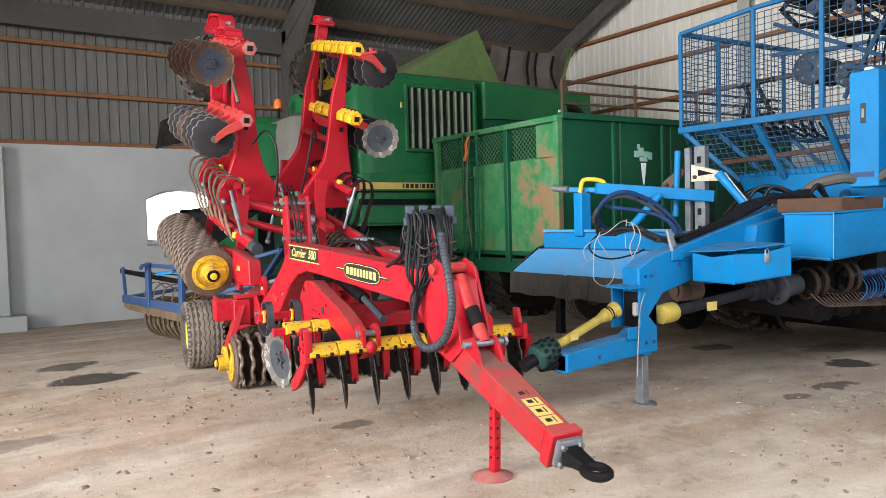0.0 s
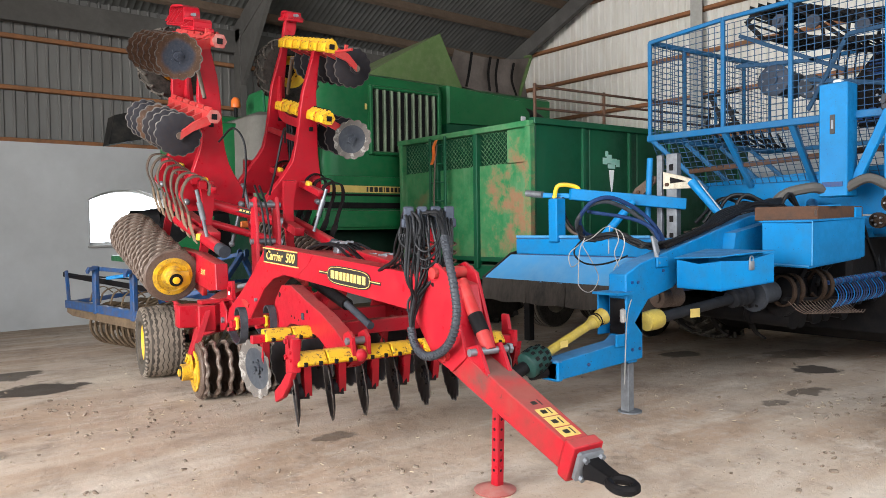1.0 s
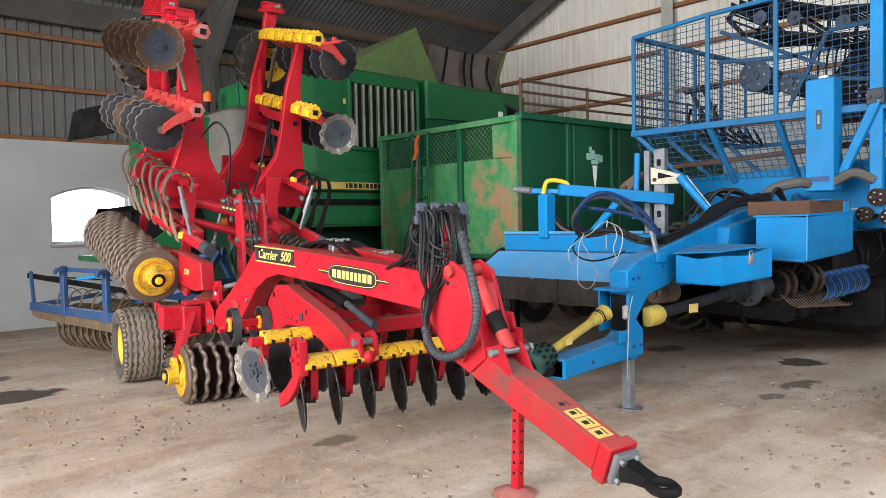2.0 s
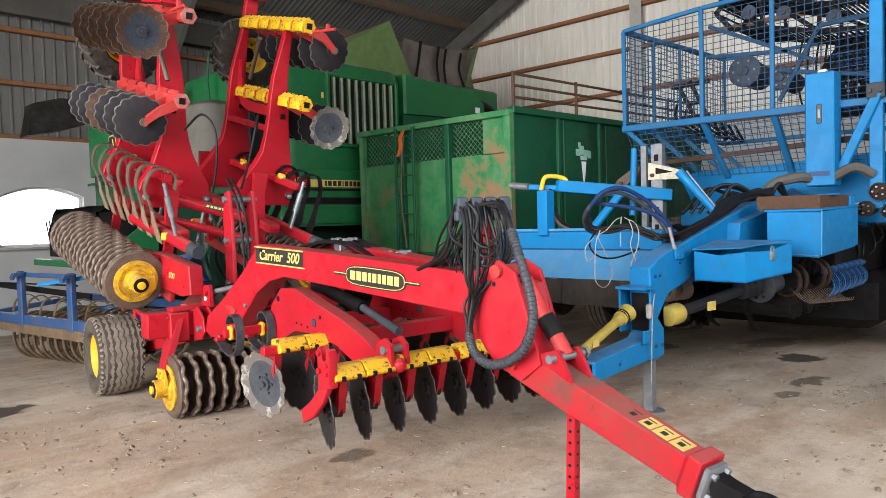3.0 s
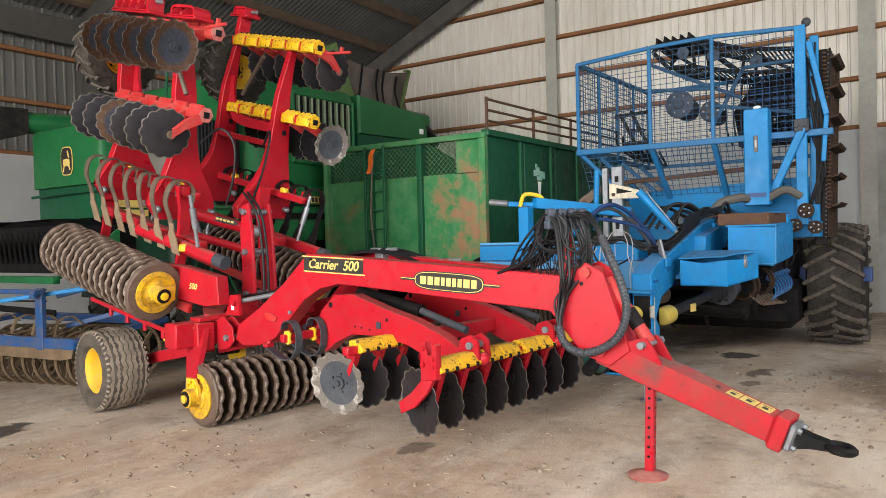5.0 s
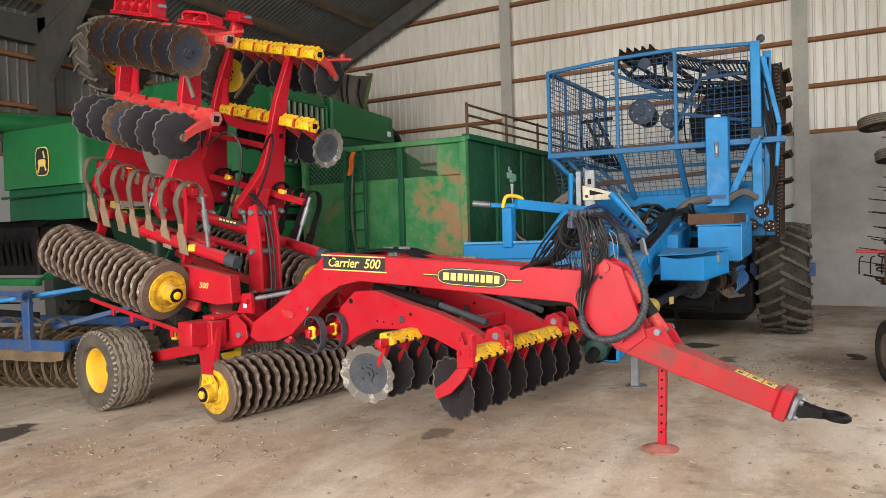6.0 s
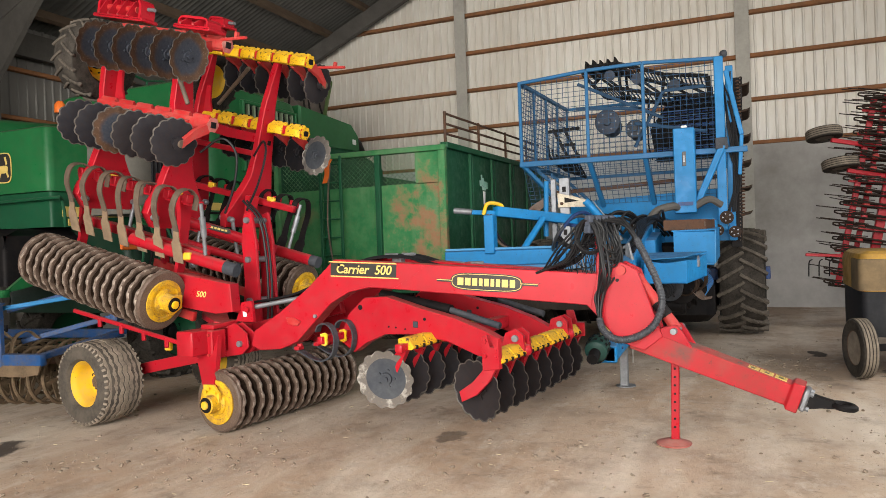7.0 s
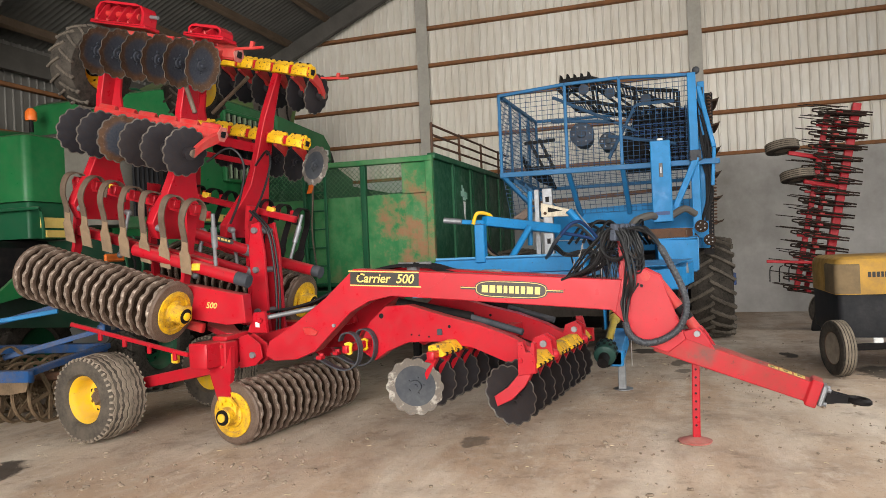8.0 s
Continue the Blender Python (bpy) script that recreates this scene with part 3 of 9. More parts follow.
def wheel(parent, c, axis, r, width, rim_r, tread="block", rim_mat=None, tyre_mat=None, dirt=None, lugs=20, hub_mat=None):
    """A wheel: tyre with its tread, rim, hub and nuts. axis: towards its outer side."""
    c, e = Vector(c), Vector(axis).normalized()
    m = facing(c, e)
    w = width / 2
    bm = B()
    lathe(bm, [(rim_r * 0.98, -w * 0.75), (rim_r * 1.1, -w * 0.96), (r * 0.82, -w), (r * 0.94, -w * 0.93), (r * 0.985, -w * 0.7), (r, -w * 0.3), (r, w * 0.3), (r * 0.985, w * 0.7), (r * 0.94, w * 0.93), (r * 0.82, w), (rim_r * 1.1, w * 0.96), (rim_r * 0.98, w * 0.75)],
          c, c + e, 56, caps=False)
    tyre = part("tyre", bm, tyre_mat or RUBBER, parent)
    bm = B()
    if tread == "block":
        n = 44
        for row in range(6):
            z0 = -w * 0.86 + row * (w * 1.72 / 6)
            for i in range(n):
                a0 = (i + 0.5 * (row % 2)) * math.tau / n
                rr = r * (0.985 if row in (0, 5) else 0.998)
                mm = m @ Matrix.Rotation(a0, 4, "Z") @ Matrix.Translation((rr, 0, z0 + w * 0.145)) @ Matrix.Rotation(0.45 if row % 2 else -0.45, 4, "X")
                box(bm, (0, 0, 0), (0.016, r * 0.10, w * 0.25), m=mm)
    elif tread == "lug":
        for i in range(lugs):
            for s in (-1, 1):
                a0 = (i + (0.5 if s > 0 else 0)) * math.tau / lugs
                for j in range(5):
                    f = j / 4
                    rr = r * (1.0 - 0.05 * f * f)
                    mm = m @ Matrix.Rotation(a0 + s * 0 + 0.21 * f, 4, "Z") @ Matrix.Translation((rr, 0, s * w * (0.04 + 0.9 * f))) @ Matrix.Rotation(-s * 0.62, 4, "X")
                    box(bm, (0, 0, 0), (0.105 * r, 0.062 * r, w * 0.30), m=mm, bev=0.006)
    elif tread == "zigzag":
        n = 132
        for row in range(7):
            z0 = (row - 3) * w * 0.245
            rr = r * (1.0 - 0.012 * abs(row - 3))
            rings = []
            for i in range(n):
                a0 = i * math.tau / n
                zz = z0 + w * 0.045 * (abs((i % 6) - 3) / 1.5 - 1)
                rings.append([m @ Vector((q * math.cos(a0), q * math.sin(a0), zz + d)) for q, d in ((rr - 0.012, -w * 0.095), (rr + 0.007, -w * 0.09), (rr + 0.007, w * 0.09), (rr - 0.012, w * 0.095))])
            hull(bm, rings + [rings[0]], caps=False)
        for i in range(n // 3):
            for s in (-1, 1):
                mm = m @ Matrix.Rotation(i * math.tau / (n // 3), 4, "Z") @ Matrix.Translation((r * 0.945, 0, s * w * 0.93)) @ Matrix.Rotation(s * 0.6, 4, "Y")
                box(bm, (0, 0, 0), (0.034, 0.020, 0.012), m=mm)
    elif tread == "ribs":
        for z0 in (-0.6, -0.2, 0.2, 0.6):
            lathe(bm, [(r * 0.97, -w * 0.14 + z0 * w), (r * 1.012, -w * 0.13 + z0 * w), (r * 1.012, w * 0.13 + z0 * w), (r * 0.97, w * 0.14 + z0 * w)], c, c + e, 48)
    tagged(part("tread", bm, dirt or RUBBER_DUSTY, tyre), "dusty tread blocks", kind="stuff")
    bm = B()
    q = rim_r
    lathe(bm, [(q * 0.97, -w * 0.7), (q * 1.04, -w * 0.75), (q * 1.05, -w * 0.7), (q * 0.88, -w * 0.4), (q * 0.86, w * 0.05), (q * 0.88, w * 0.5), (q * 0.94, w * 0.62), (q * 1.05, w * 0.72), (q * 1.06, w * 0.78), (q * 1.0, w * 0.79), (q * 0.9, w * 0.64), (q * 0.84, w * 0.5), (q * 0.80, w * 0.06), (q * 0.74, -w * 0.08), (q * 0.68, -w * 0.10), (q * 0.56, -w * 0.02), (q * 0.34, -w * 0.04)],
          c, c + e, 40)
    rim = part("rim", bm, rim_mat or YELLOW, parent)
    bm = B()
    lathe(bm, [(q * 0.42, -w * 0.05), (q * 0.42, w * 0.0), (q * 0.30, w * 0.02), (q * 0.27, w * 0.22), (q * 0.22, w * 0.27), (q * 0.10, w * 0.28)], c, c + e, 20)
    for i in range(6):
        a0 = i * math.tau / 6
        bolt(bm, m @ Vector((q * 0.36 * math.cos(a0), q * 0.36 * math.sin(a0), 0)), e, 0.013, 0.03)
    part("hub", bm, hub_mat or IRON, rim)
    for i in range(8):
        a0 = (i + 0.5) * math.tau / 8
        bm = B()
        cyl(bm, m @ Vector((q * 0.60 * math.cos(a0), q * 0.60 * math.sin(a0), -w * 0.08)), m @ Vector((q * 0.60 * math.cos(a0), q * 0.60 * math.sin(a0), -w * 0.035)), q * 0.075, n=10)
        part("hand_hole", bm, IRON, rim)
    return tyre

# ---- the shed ----
YN, XE, XW, YS = 16.4, 15.0, -8.0, -2.0   # inner faces
EAVE, SLOPE, RIDGE = 6.0, 0.44, 4.7      # eave height at the north wall, roof pitch, ridge line


def floor_z(x, y):
    a, b = max(y - 3.2, 0), max(x - 3.0, 0)
    return -0.020 * a - 0.0006 * a * a - 0.018 * b


def floor_sheet():
    bm = B()
    nx, ny = 130, 130
    x0, x1, y0, y1 = XW - 0.3, XE + 0.3, YS - 0.3, YN + 0.3
    grid = []
    for j in range(ny + 1):
        row = []
        for i in range(nx + 1):
            x, y = x0 + (x1 - x0) * i / nx, y0 + (y1 - y0) * j / ny
            h = 0.012 * noise.noise((x * 0.6, y * 0.6, 0)) + 0.006 * noise.noise((x * 2.3, y * 2.3, 4))
            row.append(bm.verts.new((x, y, floor_z(x, y) + h)))
        grid.append(row)
    for j in range(ny):
        for i in range(nx):
            bm.faces.new((grid[j][i], grid[j][i + 1], grid[j + 1][i + 1], grid[j + 1][i]))
    whole("floor", bm, FLOOR, "dusty grey brown concrete floor with dark oil spots", "floor", "structure")


floor_sheet()

# outside ground, one sheet
bm = B()
bmesh.ops.create_grid(bm, x_segments=8, y_segments=8, size=300)
bmesh.ops.translate(bm, verts=bm.verts, vec=(0, 0, -0.45))
whole("ground", bm, ROCK_WOOL, "dry bare yard ground outside the shed", "ground", "structure")

# north wall: whitewashed masonry with an arched window opening
BAND = 3.32
WX0, WX1, WZ0, WZ1, ARCH = 3.34, 4.86, 1.27, 2.22, 0.21


def arch_z(x):
    t = (x - (WX0 + WX1) / 2) / ((WX1 - WX0) / 2)
    return WZ1 + ARCH * (1 - t * t)


bm = B()
for x0, x1, z0, z1 in ((XW, WX0, -0.6, BAND), (WX1, XE, -0.6, BAND), (WX0, WX1, -0.6, WZ0)):
    box(bm, ((x0 + x1) / 2, YN + 0.15, (z0 + z1) / 2), (x1 - x0, 0.3, z1 - z0))
N = 12
for i in range(N):
    xa, xb = WX0 + (WX1 - WX0) * i / N, WX0 + (WX1 - WX0) * (i + 1) / N
    prism(bm, [(xa, YN, arch_z(xa)), (xb, YN, arch_z(xb)), (xb, YN, BAND), (xa, YN, BAND)], (0, 0.3, 0))
wall_north = whole("wall_north", bm, PLASTER, "whitewashed masonry wall below corrugated sheets", "wall", "structure")

win = thing("window_1", ((WX0 + WX1) / 2, YN + 0.12, WZ0), "arched window with a thin pale frame, blinding daylight outside", "window", kind="structure")
bm = B()
for xa, xb, za, zb in ((WX0, WX0 + 0.05, WZ0, WZ1 + 0.01), (WX1 - 0.05, WX1, WZ0, WZ1 + 0.01), (WX0 + 0.05, WX1 - 0.05, WZ0, WZ0 + 0.05)):
    box(bm, ((xa + xb) / 2, YN + 0.16, (za + zb) / 2), (xb - xa, 0.06, zb - za))
for i in range(N):
    xa, xb = WX0 + (WX1 - WX0) * i / N, WX0 + (WX1 - WX0) * (i + 1) / N
    prism(bm, [(xa, YN + 0.13, arch_z(xa) - 0.05), (xb, YN + 0.13, arch_z(xb) - 0.05), (xb, YN + 0.13, arch_z(xb)), (xa, YN + 0.13, arch_z(xa))], (0, 0.06, 0))
part("window_frame", bm, WHITE, win)
bm = B()
box(bm, ((WX0 + WX1) / 2, YN - 0.03, WZ0 - 0.035), (WX1 - WX0 + 0.06, 0.12, 0.05), bev=0.01)
part("window_sill", bm, PLASTER_GREY, win)

# bright day outside the window
bm = B()
box(bm, (4.2, YN + 2.2, 2.0), (7.0, 0.02, 5.0))
glow, gn, gl, gb = mat_base("bright day", 1.0)
gb.inputs["Base Color"].default_value = (0.9, 0.92, 0.95, 1)
gb.inputs["Emission Color"].default_value = (0.95, 0.98, 1.0, 1)
gb.inputs["Emission Strength"].default_value = 5.0
whole("backdrop", bm, glow, "blinding white daylight outside the window", "backdrop", "structure")

# pilaster and plinth on the north wall, with a shadow gap
bm = B()
box(bm, (0.28, YN - 0.14, 1.45), (0.9, 0.28, 3.6), bev=0.01)
box(bm, (0.35, YN - 0.32, -0.22), (1.3, 0.4, 0.34), bev=0.02)
whole("wall_pier", bm, PLASTER, "whitewashed masonry pier with a low plinth", "wall pier", "structure")

# east wall: grey concrete below, sheets above
EB = 3.49
bm = B()
box(bm, (XE + 0.15, (YS - 0.3 + 2.77) / 2, (EB - 0.6) / 2), (0.3, 2.77 - YS + 0.3, EB + 0.6))
whole("wall_east", bm, PLASTER_GREY, "grey stained concrete wall below pale corrugated sheets", "wall", "structure")
bm = B()
box(bm, (XE + 0.15, (YN + 0.3 + 2.77) / 2, (EB - 0.6) / 2), (0.3, YN + 0.3 - 2.77, EB + 0.6))
whole("wall_east_bay", bm, PLASTER, "pale whitewashed wall below the corrugated sheets", "wall", "structure")
# west and south sides: plain walls beside and over the wide openings
def roof_z(y):
    return EAVE + SLOPE * (YN - y) if y > RIDGE else EAVE + SLOPE * (YN - RIDGE) - SLOPE * (RIDGE - y)


bm = B()
for y0, y1, z0, z1 in ((9.7, YN, -0.6, 6.2), (YS, 9.7, 6.2, 7.4)):
    box(bm, (XW - 0.15, (y0 + y1) / 2, (z0 + z1) / 2), (0.3, y1 - y0, z1 - z0))
prism(bm, [(XW - 0.3, 9.7, 6.2), (XW - 0.3, YN, 6.2), (XW - 0.3, YN, EAVE + 0.3), (XW - 0.3, RIDGE, roof_z(RIDGE) + 0.3), (XW - 0.3, YS, roof_z(YS) + 0.3), (XW - 0.3, YS, 7.4), (XW - 0.3, 9.7, 7.4)], (0.3, 0, 0))
whole("wall_west", bm, PLASTER_GREY, "grey gable wall with a wide gateway", "wall", "structure")
bm = B()
for x in (XW - 0.1, 0.2, 7.6, XE):
    box(bm, (x, YS - 0.15, 3.9), (0.25, 0.3, 8.8))
box(bm, ((XW + XE) / 2, YS - 0.15, 7.85), (XE - XW, 0.26, 0.9))
whole("wall_south", bm, PLASTER_GREY, "grey posts and lintel of the open front of the shed", "wall", "structure")


def corrugated(bm, p, along, up, length, height, pitch=0.20, depth=0.028, top=None):
    """A trapezoid sheet from p; top(s) gives the height at s metres along it."""
    along, up = Vector(along), Vector(up)
    nn = along.cross(up).normalized()
    prof = ((0.0, 0), (0.34, 0), (0.44, 1), (0.56, 1), (0.66, 0))
    s, cols = 0.0, []
    while s < length:
        for f, h in prof:
            x = s + f * pitch
            if x <= length:
                cols.append((x, h * depth))
        s += pitch
    lo = [bm.verts.new(Vector(p) + along * x + nn * d) for x, d in cols]
    hi = [bm.verts.new(Vector(p) + along * x + nn * d + up * (top(x) if top else height)) for x, d in cols]
    for i in range(len(cols) - 1):
        bm.faces.new((lo[i], lo[i + 1], hi[i + 1], hi[i]))


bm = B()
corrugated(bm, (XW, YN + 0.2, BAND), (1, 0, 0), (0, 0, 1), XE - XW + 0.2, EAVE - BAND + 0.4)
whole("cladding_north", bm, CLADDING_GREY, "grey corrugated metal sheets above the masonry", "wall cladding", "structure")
bm = B()
corrugated(bm, (XE + 0.2, YN + 0.2, EB), (0, -1, 0), (0, 0, 1), YN - YS + 0.4, 0, depth=0.036, top=lambda s: roof_z(YN + 0.2 - s) - EB + 0.35)
whole("cladding_east", bm, CLADDING, "pale corrugated metal sheets of the gable wall", "wall cladding", "structure")

# girts
for z in (BAND + 0.04, 4.38, 5.38):
    bm = B()
    box(bm, ((XW + XE) / 2, YN + 0.10, z), (XE - XW, 0.14, 0.085), bev=0.008)
    whole("girt_north", bm, PURLIN, "brown steel girt across the corrugated sheets", "girt", "structure")
for k, z in enumerate((EB + 0.05, 4.53, 5.53, 6.52, 7.52, 8.54, 9.56, 10.5)):
    top = YN - max(0.0, (z - EAVE) / SLOPE)
    lowy = max(YS, 2 * RIDGE - top)
    bm = B()
    box(bm, (XE + 0.09, (lowy + top) / 2, z), (0.16, top - lowy, 0.085), bev=0.008)
    whole("girt_east", bm, PURLIN, "brown steel girt across the corrugated sheets", "girt", "structure")

# wall columns of the gable
for y in (9.62, 2.77):
    bm = B()
    t = roof_z(y) - 0.1
    box(bm, (XE - 0.10, y, (t - 0.4) / 2), (0.02, 0.30, t + 0.4))
    box(bm, (XE + 0.04, y, (t - 0.4) / 2), (0.26, 0.03, t + 0.4))
    whole("column_east", bm, COLUMN, "grey steel column against the gable wall", "column", "structure")

# roof: sheets, purlins, portal frames
bm = B()
for s, y0, y1 in ((1, YN + 0.5, RIDGE), (-1, YS - 0.5, RIDGE)):
    d = Vector((0, y1 - y0, roof_z(y1) - EAVE + SLOPE * 0.5 if s > 0 else roof_z(y1) - roof_z(y0)))
    L = d.length
    corrugated(bm, (XW - 0.4, y0, roof_z(y0) + 0.42), (1, 0, 0), d.normalized(), XE - XW + 0.8, L + 0.1, pitch=0.146, depth=0.010)
for i in range(10):
    for s in (1, -1):
        y = (YN - 0.4 - i * 1.22) if s > 0 else (YS + 0.4 + i * 1.22)
        if (s > 0 and y < RIDGE) or (s < 0 and y > RIDGE):
            continue
        m = pose((XW + XE) / 2, y, roof_z(y) + 0.31, 0, 0, 0) @ Matrix.Rotation(math.atan(SLOPE) * -s, 4, "X")
        box(bm, (0, 0, 0), (XE - XW, 0.11, 0.22), m=m)
ceiling = whole("ceiling", bm, [ROOFING, PURLIN_DARK], "grey roof sheets on brown purlins", "roof", "structure")
me = ceiling.data
for p in me.polygons:
    p.material_index = 1 if abs(p.normal.x) > 0.99 or p.area > 2 else 0
for k, x in enumerate((14.75, 6.6, -1.4)):
    bm = B()
    for s, ye in ((1, YN - 0.1), (-1, YS + 0.1)):
        beam(bm, (x, ye, roof_z(ye) - 0.02), (x, RIDGE, roof_z(RIDGE) - 0.02), 0.16, 0.42)
        if k:
            beam(bm, (x, ye - s * 0.12, -0.4), (x, ye - s * 0.12, roof_z(ye) + 0.1), 0.16, 0.36, up=(0, 1, 0))
            prism(bm, [(x - 0.05, ye - s * 0.2, roof_z(ye) - 1.3), (x - 0.05, ye - s * 1.9, roof_z(ye) + 0.55), (x - 0.05, ye - s * 0.2, roof_z(ye))], (0.1, 0, 0))
    whole("portal_frame", bm, FRAME_GREY, "grey steel portal frame under the roof", "roof frame", "structure")
bm = B()
box(bm, ((XW + XE) / 2, YN - 0.06, EAVE - 0.12), (XE - XW, 0.18, 0.5))
whole("eave_beam", bm, FRAME_GREY, "dark grey eave beam along the wall", "beam", "structure")

# ---- folded disc harrow ----
from mathutils.geometry import tessellate_polygon

AX = Vector((0.122, 0.9925, 0))       # the machine's axis, towards its rear
AR = Vector((0.9925, -0.122, 0))      # across it
EYE_PT = Vector((2.40, 2.33, 0))


def M(s, r, z):
    """A place on the harrow: metres behind the towing eye, to its side, up."""
    return EYE_PT + AX * s + AR * r + UP * z


harrow = thing("disc_harrow", M(3.5, 0, 0), "red trailed disc harrow with yellow stone guards, folded for transport", "disc harrow")

BX = 2.485
LUGS = ((6.28, 0.925, 0.016, ZINC), (6.02, 1.36, 0.011, IRON), (3.72, 1.20, 0.014, IRON))


def side(pts, x):
    return [Vector((x, y, z)) for y, z in pts]


# the near main beam and its arched plate
outline = [(6.08, 1.405), (6.36, 1.16), (6.66, 0.95), (6.93, 0.79), (6.97, 0.66), (6.88, 0.615), (6.66, 0.63), (6.48, 0.70), (6.30, 0.87), (6.13, 1.03), (5.95, 1.125), (5.75, 1.165), (5.40, 1.14), (3.95, 1.02), (3.80, 0.86), (3.66, 0.745), (3.52, 0.755), (3.44, 0.83), (3.50, 1.02), (3.56, 1.20), (3.80, 1.245)]


def plate_beam(bm, shift, thick, turn=0.0, piv=(2.56, 3.55)):
    m = Matrix.Translation((piv[0], piv[1], 0)) @ Matrix.Rotation(turn, 4, "Z") @ Matrix.Translation((-piv[0], -piv[1], 0))
    pts = [m @ p for p in side(outline, BX + shift)]
    v = m.to_3x3() @ Vector((thick, 0, 0))
    a = [bm.verts.new(p) for p in pts]
    b = [bm.verts.new(p + v) for p in pts]
    n = len(pts)
    for i in range(n):
        bm.faces.new((a[i], a[(i + 1) % n], b[(i + 1) % n], b[i]))
    bm.faces.new(a)
    bm.faces.new(b[::-1])


bm = B()
plate_beam(bm, 0, 0.17)
near_beam = soften(part("main_beam", bm, RED, harrow))
bm = B()
plate_beam(bm, 0.0, 0.17, -math.radians(14), (2.62, 3.45))
soften(part("main_beam", bm, RED, harrow))

bm = B()
over = [(6.065, 1.395), (6.35, 1.155), (6.65, 0.945), (6.915, 0.785), (6.955, 0.665), (6.88, 0.625), (6.665, 0.64), (6.49, 0.71), (6.31, 0.88), (6.14, 1.04), (5.955, 1.135), (5.75, 1.175), (5.52, 1.16), (5.34, 1.25), (5.24, 1.338)]
a = [bm.verts.new((BX - 0.0022, y, z)) for y, z in over]
b = [bm.verts.new((BX + 0.004, y, z)) for y, z in over]
for i in range(len(over)):
    bm.faces.new((a[i], a[(i + 1) % len(over)], b[(i + 1) % len(over)], b[i]))
bm.faces.new(a)
bm.faces.new(b[::-1])
part("cover_plate", bm, RED, near_beam)
for y, z, rr, mt in LUGS:
    bm = B()
    bolt(bm, (BX, y, z), (-1, 0, 0), rr, 0.022)
    part("beam_bolt", bm, mt, near_beam)
bm = B()
prism(bm, [(BX - 0.016, 6.58, 0.91), (BX - 0.016, 6.50, 0.91), (BX - 0.016, 6.43, 0.875), (BX - 0.016, 6.46, 0.84), (BX - 0.016, 6.56, 0.85)], (0.018, 0, 0), bev=0.004)
part("cast_lug", bm, RED_FADED, near_beam)

# signs on the near beam
SF = Matrix(((0, 0, -1, BX - 0.004), (-1, 0, 0, 0), (0, 1, 0, 0), (0, 0, 0, 1)))   # sign plane: x runs forward, y up, faces the aisle


def sign_at(y, z, tilt):
    return Matrix.Translation((0, y, z)) @ SF @ Matrix.Rotation(tilt, 4, "Z")


tilt = -0.062
m = sign_at(4.72, 1.195, tilt)
bm = B()
K = 24


def oval(bm, m, a, b, h, d):
    pts = []
    for i in range(K):
        t = i * math.tau / K
        c, s = math.cos(t), math.sin(t)
        pts.append(m @ Vector((a * math.copysign(abs(c) ** 0.45, c), b * math.copysign(abs(s) ** 0.7, s), h)))
    prism(bm, pts, m.to_3x3() @ Vector((0, 0, d)))


oval(bm, m, 0.295, 0.070, 0.0, 0.002)
box(bm, (0, 0, 0), (0.83, 0.022, 0.002), m=m)
badge = part("badge", bm, DECAL_BLACK, near_beam, "black oval maker's badge with yellow signs")
bm = B()
oval(bm, m, 0.285, 0.062, 0.002, 0.001)
for s in (-1, 1):
    box(bm, (0, 0, 0), (0.135, 0.005, 0.004), m=m @ Matrix.Translation((s * 0.345, 0.004, 0.002)))
part("badge_rim", bm, DECAL_YELLOW, badge)
bm = B()
oval(bm, m, 0.280, 0.058, 0.003, 0.001)
part("badge_field", bm, DECAL_BLACK, badge)
bars("badge_sign", m @ Matrix.Translation((0, 0, 0.005)), 0.47, 0.058, [1.2, 1.1, 1.0, 0.7, 0.9, 0.7, 0.8, 1.2, 1.0], DECAL_YELLOW, badge)
m = sign_at(5.80, 1.312, -0.05)
bm = B()
box(bm, (0, 0, 0), (0.62, 0.105, 0.003), m=m)
plate = part("model_sign", bm, DECAL_BLACK, near_beam, "black model sign with yellow lettering")
bm = B()
for s in (-1, 1):
    box(bm, (0, 0, 0), (0.64, 0.009, 0.004), m=m @ Matrix.Translation((-0.01 * s, s * 0.060, 0)))
part("sign_edge", bm, DECAL_YELLOW, plate)
lettering("sign_letters", "Carrier", 0.105, m @ Matrix.Translation((-0.105, 0, 0.003)), DECAL_YELLOW, plate, stretch=0.98)
lettering("sign_digits", "500", 0.105, m @ Matrix.Translation((0.185, 0, 0.003)), DECAL_YELLOW, plate, stretch=0.98)

# head plate, lugs and drawbar
for x in (BX - 0.02, BX + 0.20):
    bm = B()
    prism(bm, side([(3.92, 1.0), (3.86, 1.27), (3.69, 1.33), (3.58, 1.27), (3.42, 0.80), (3.55, 0.70), (3.72, 0.76)], x), (0.025, 0, 0))
    soften(part("head_plate", bm, RED, harrow), 0.005)
for y, z in ((3.69, 1.27), (3.60, 0.79)):
    bm = B()
    cyl(bm, (BX - 0.05, y, z), (BX + 0.26, y, z), 0.035, n=16)
    part("head_pin", bm, RED_FADED, harrow)


def loft4(bm, secs):
    hull(bm, [[Vector(p) for p in s] for s in secs])


def sect(c, across, upv, w, h):
    c = Vector(c)
    a, u = Vector(across) * w / 2, Vector(upv) * h / 2
    return [c - a - u, c + a - u, c + a + u, c - a + u]


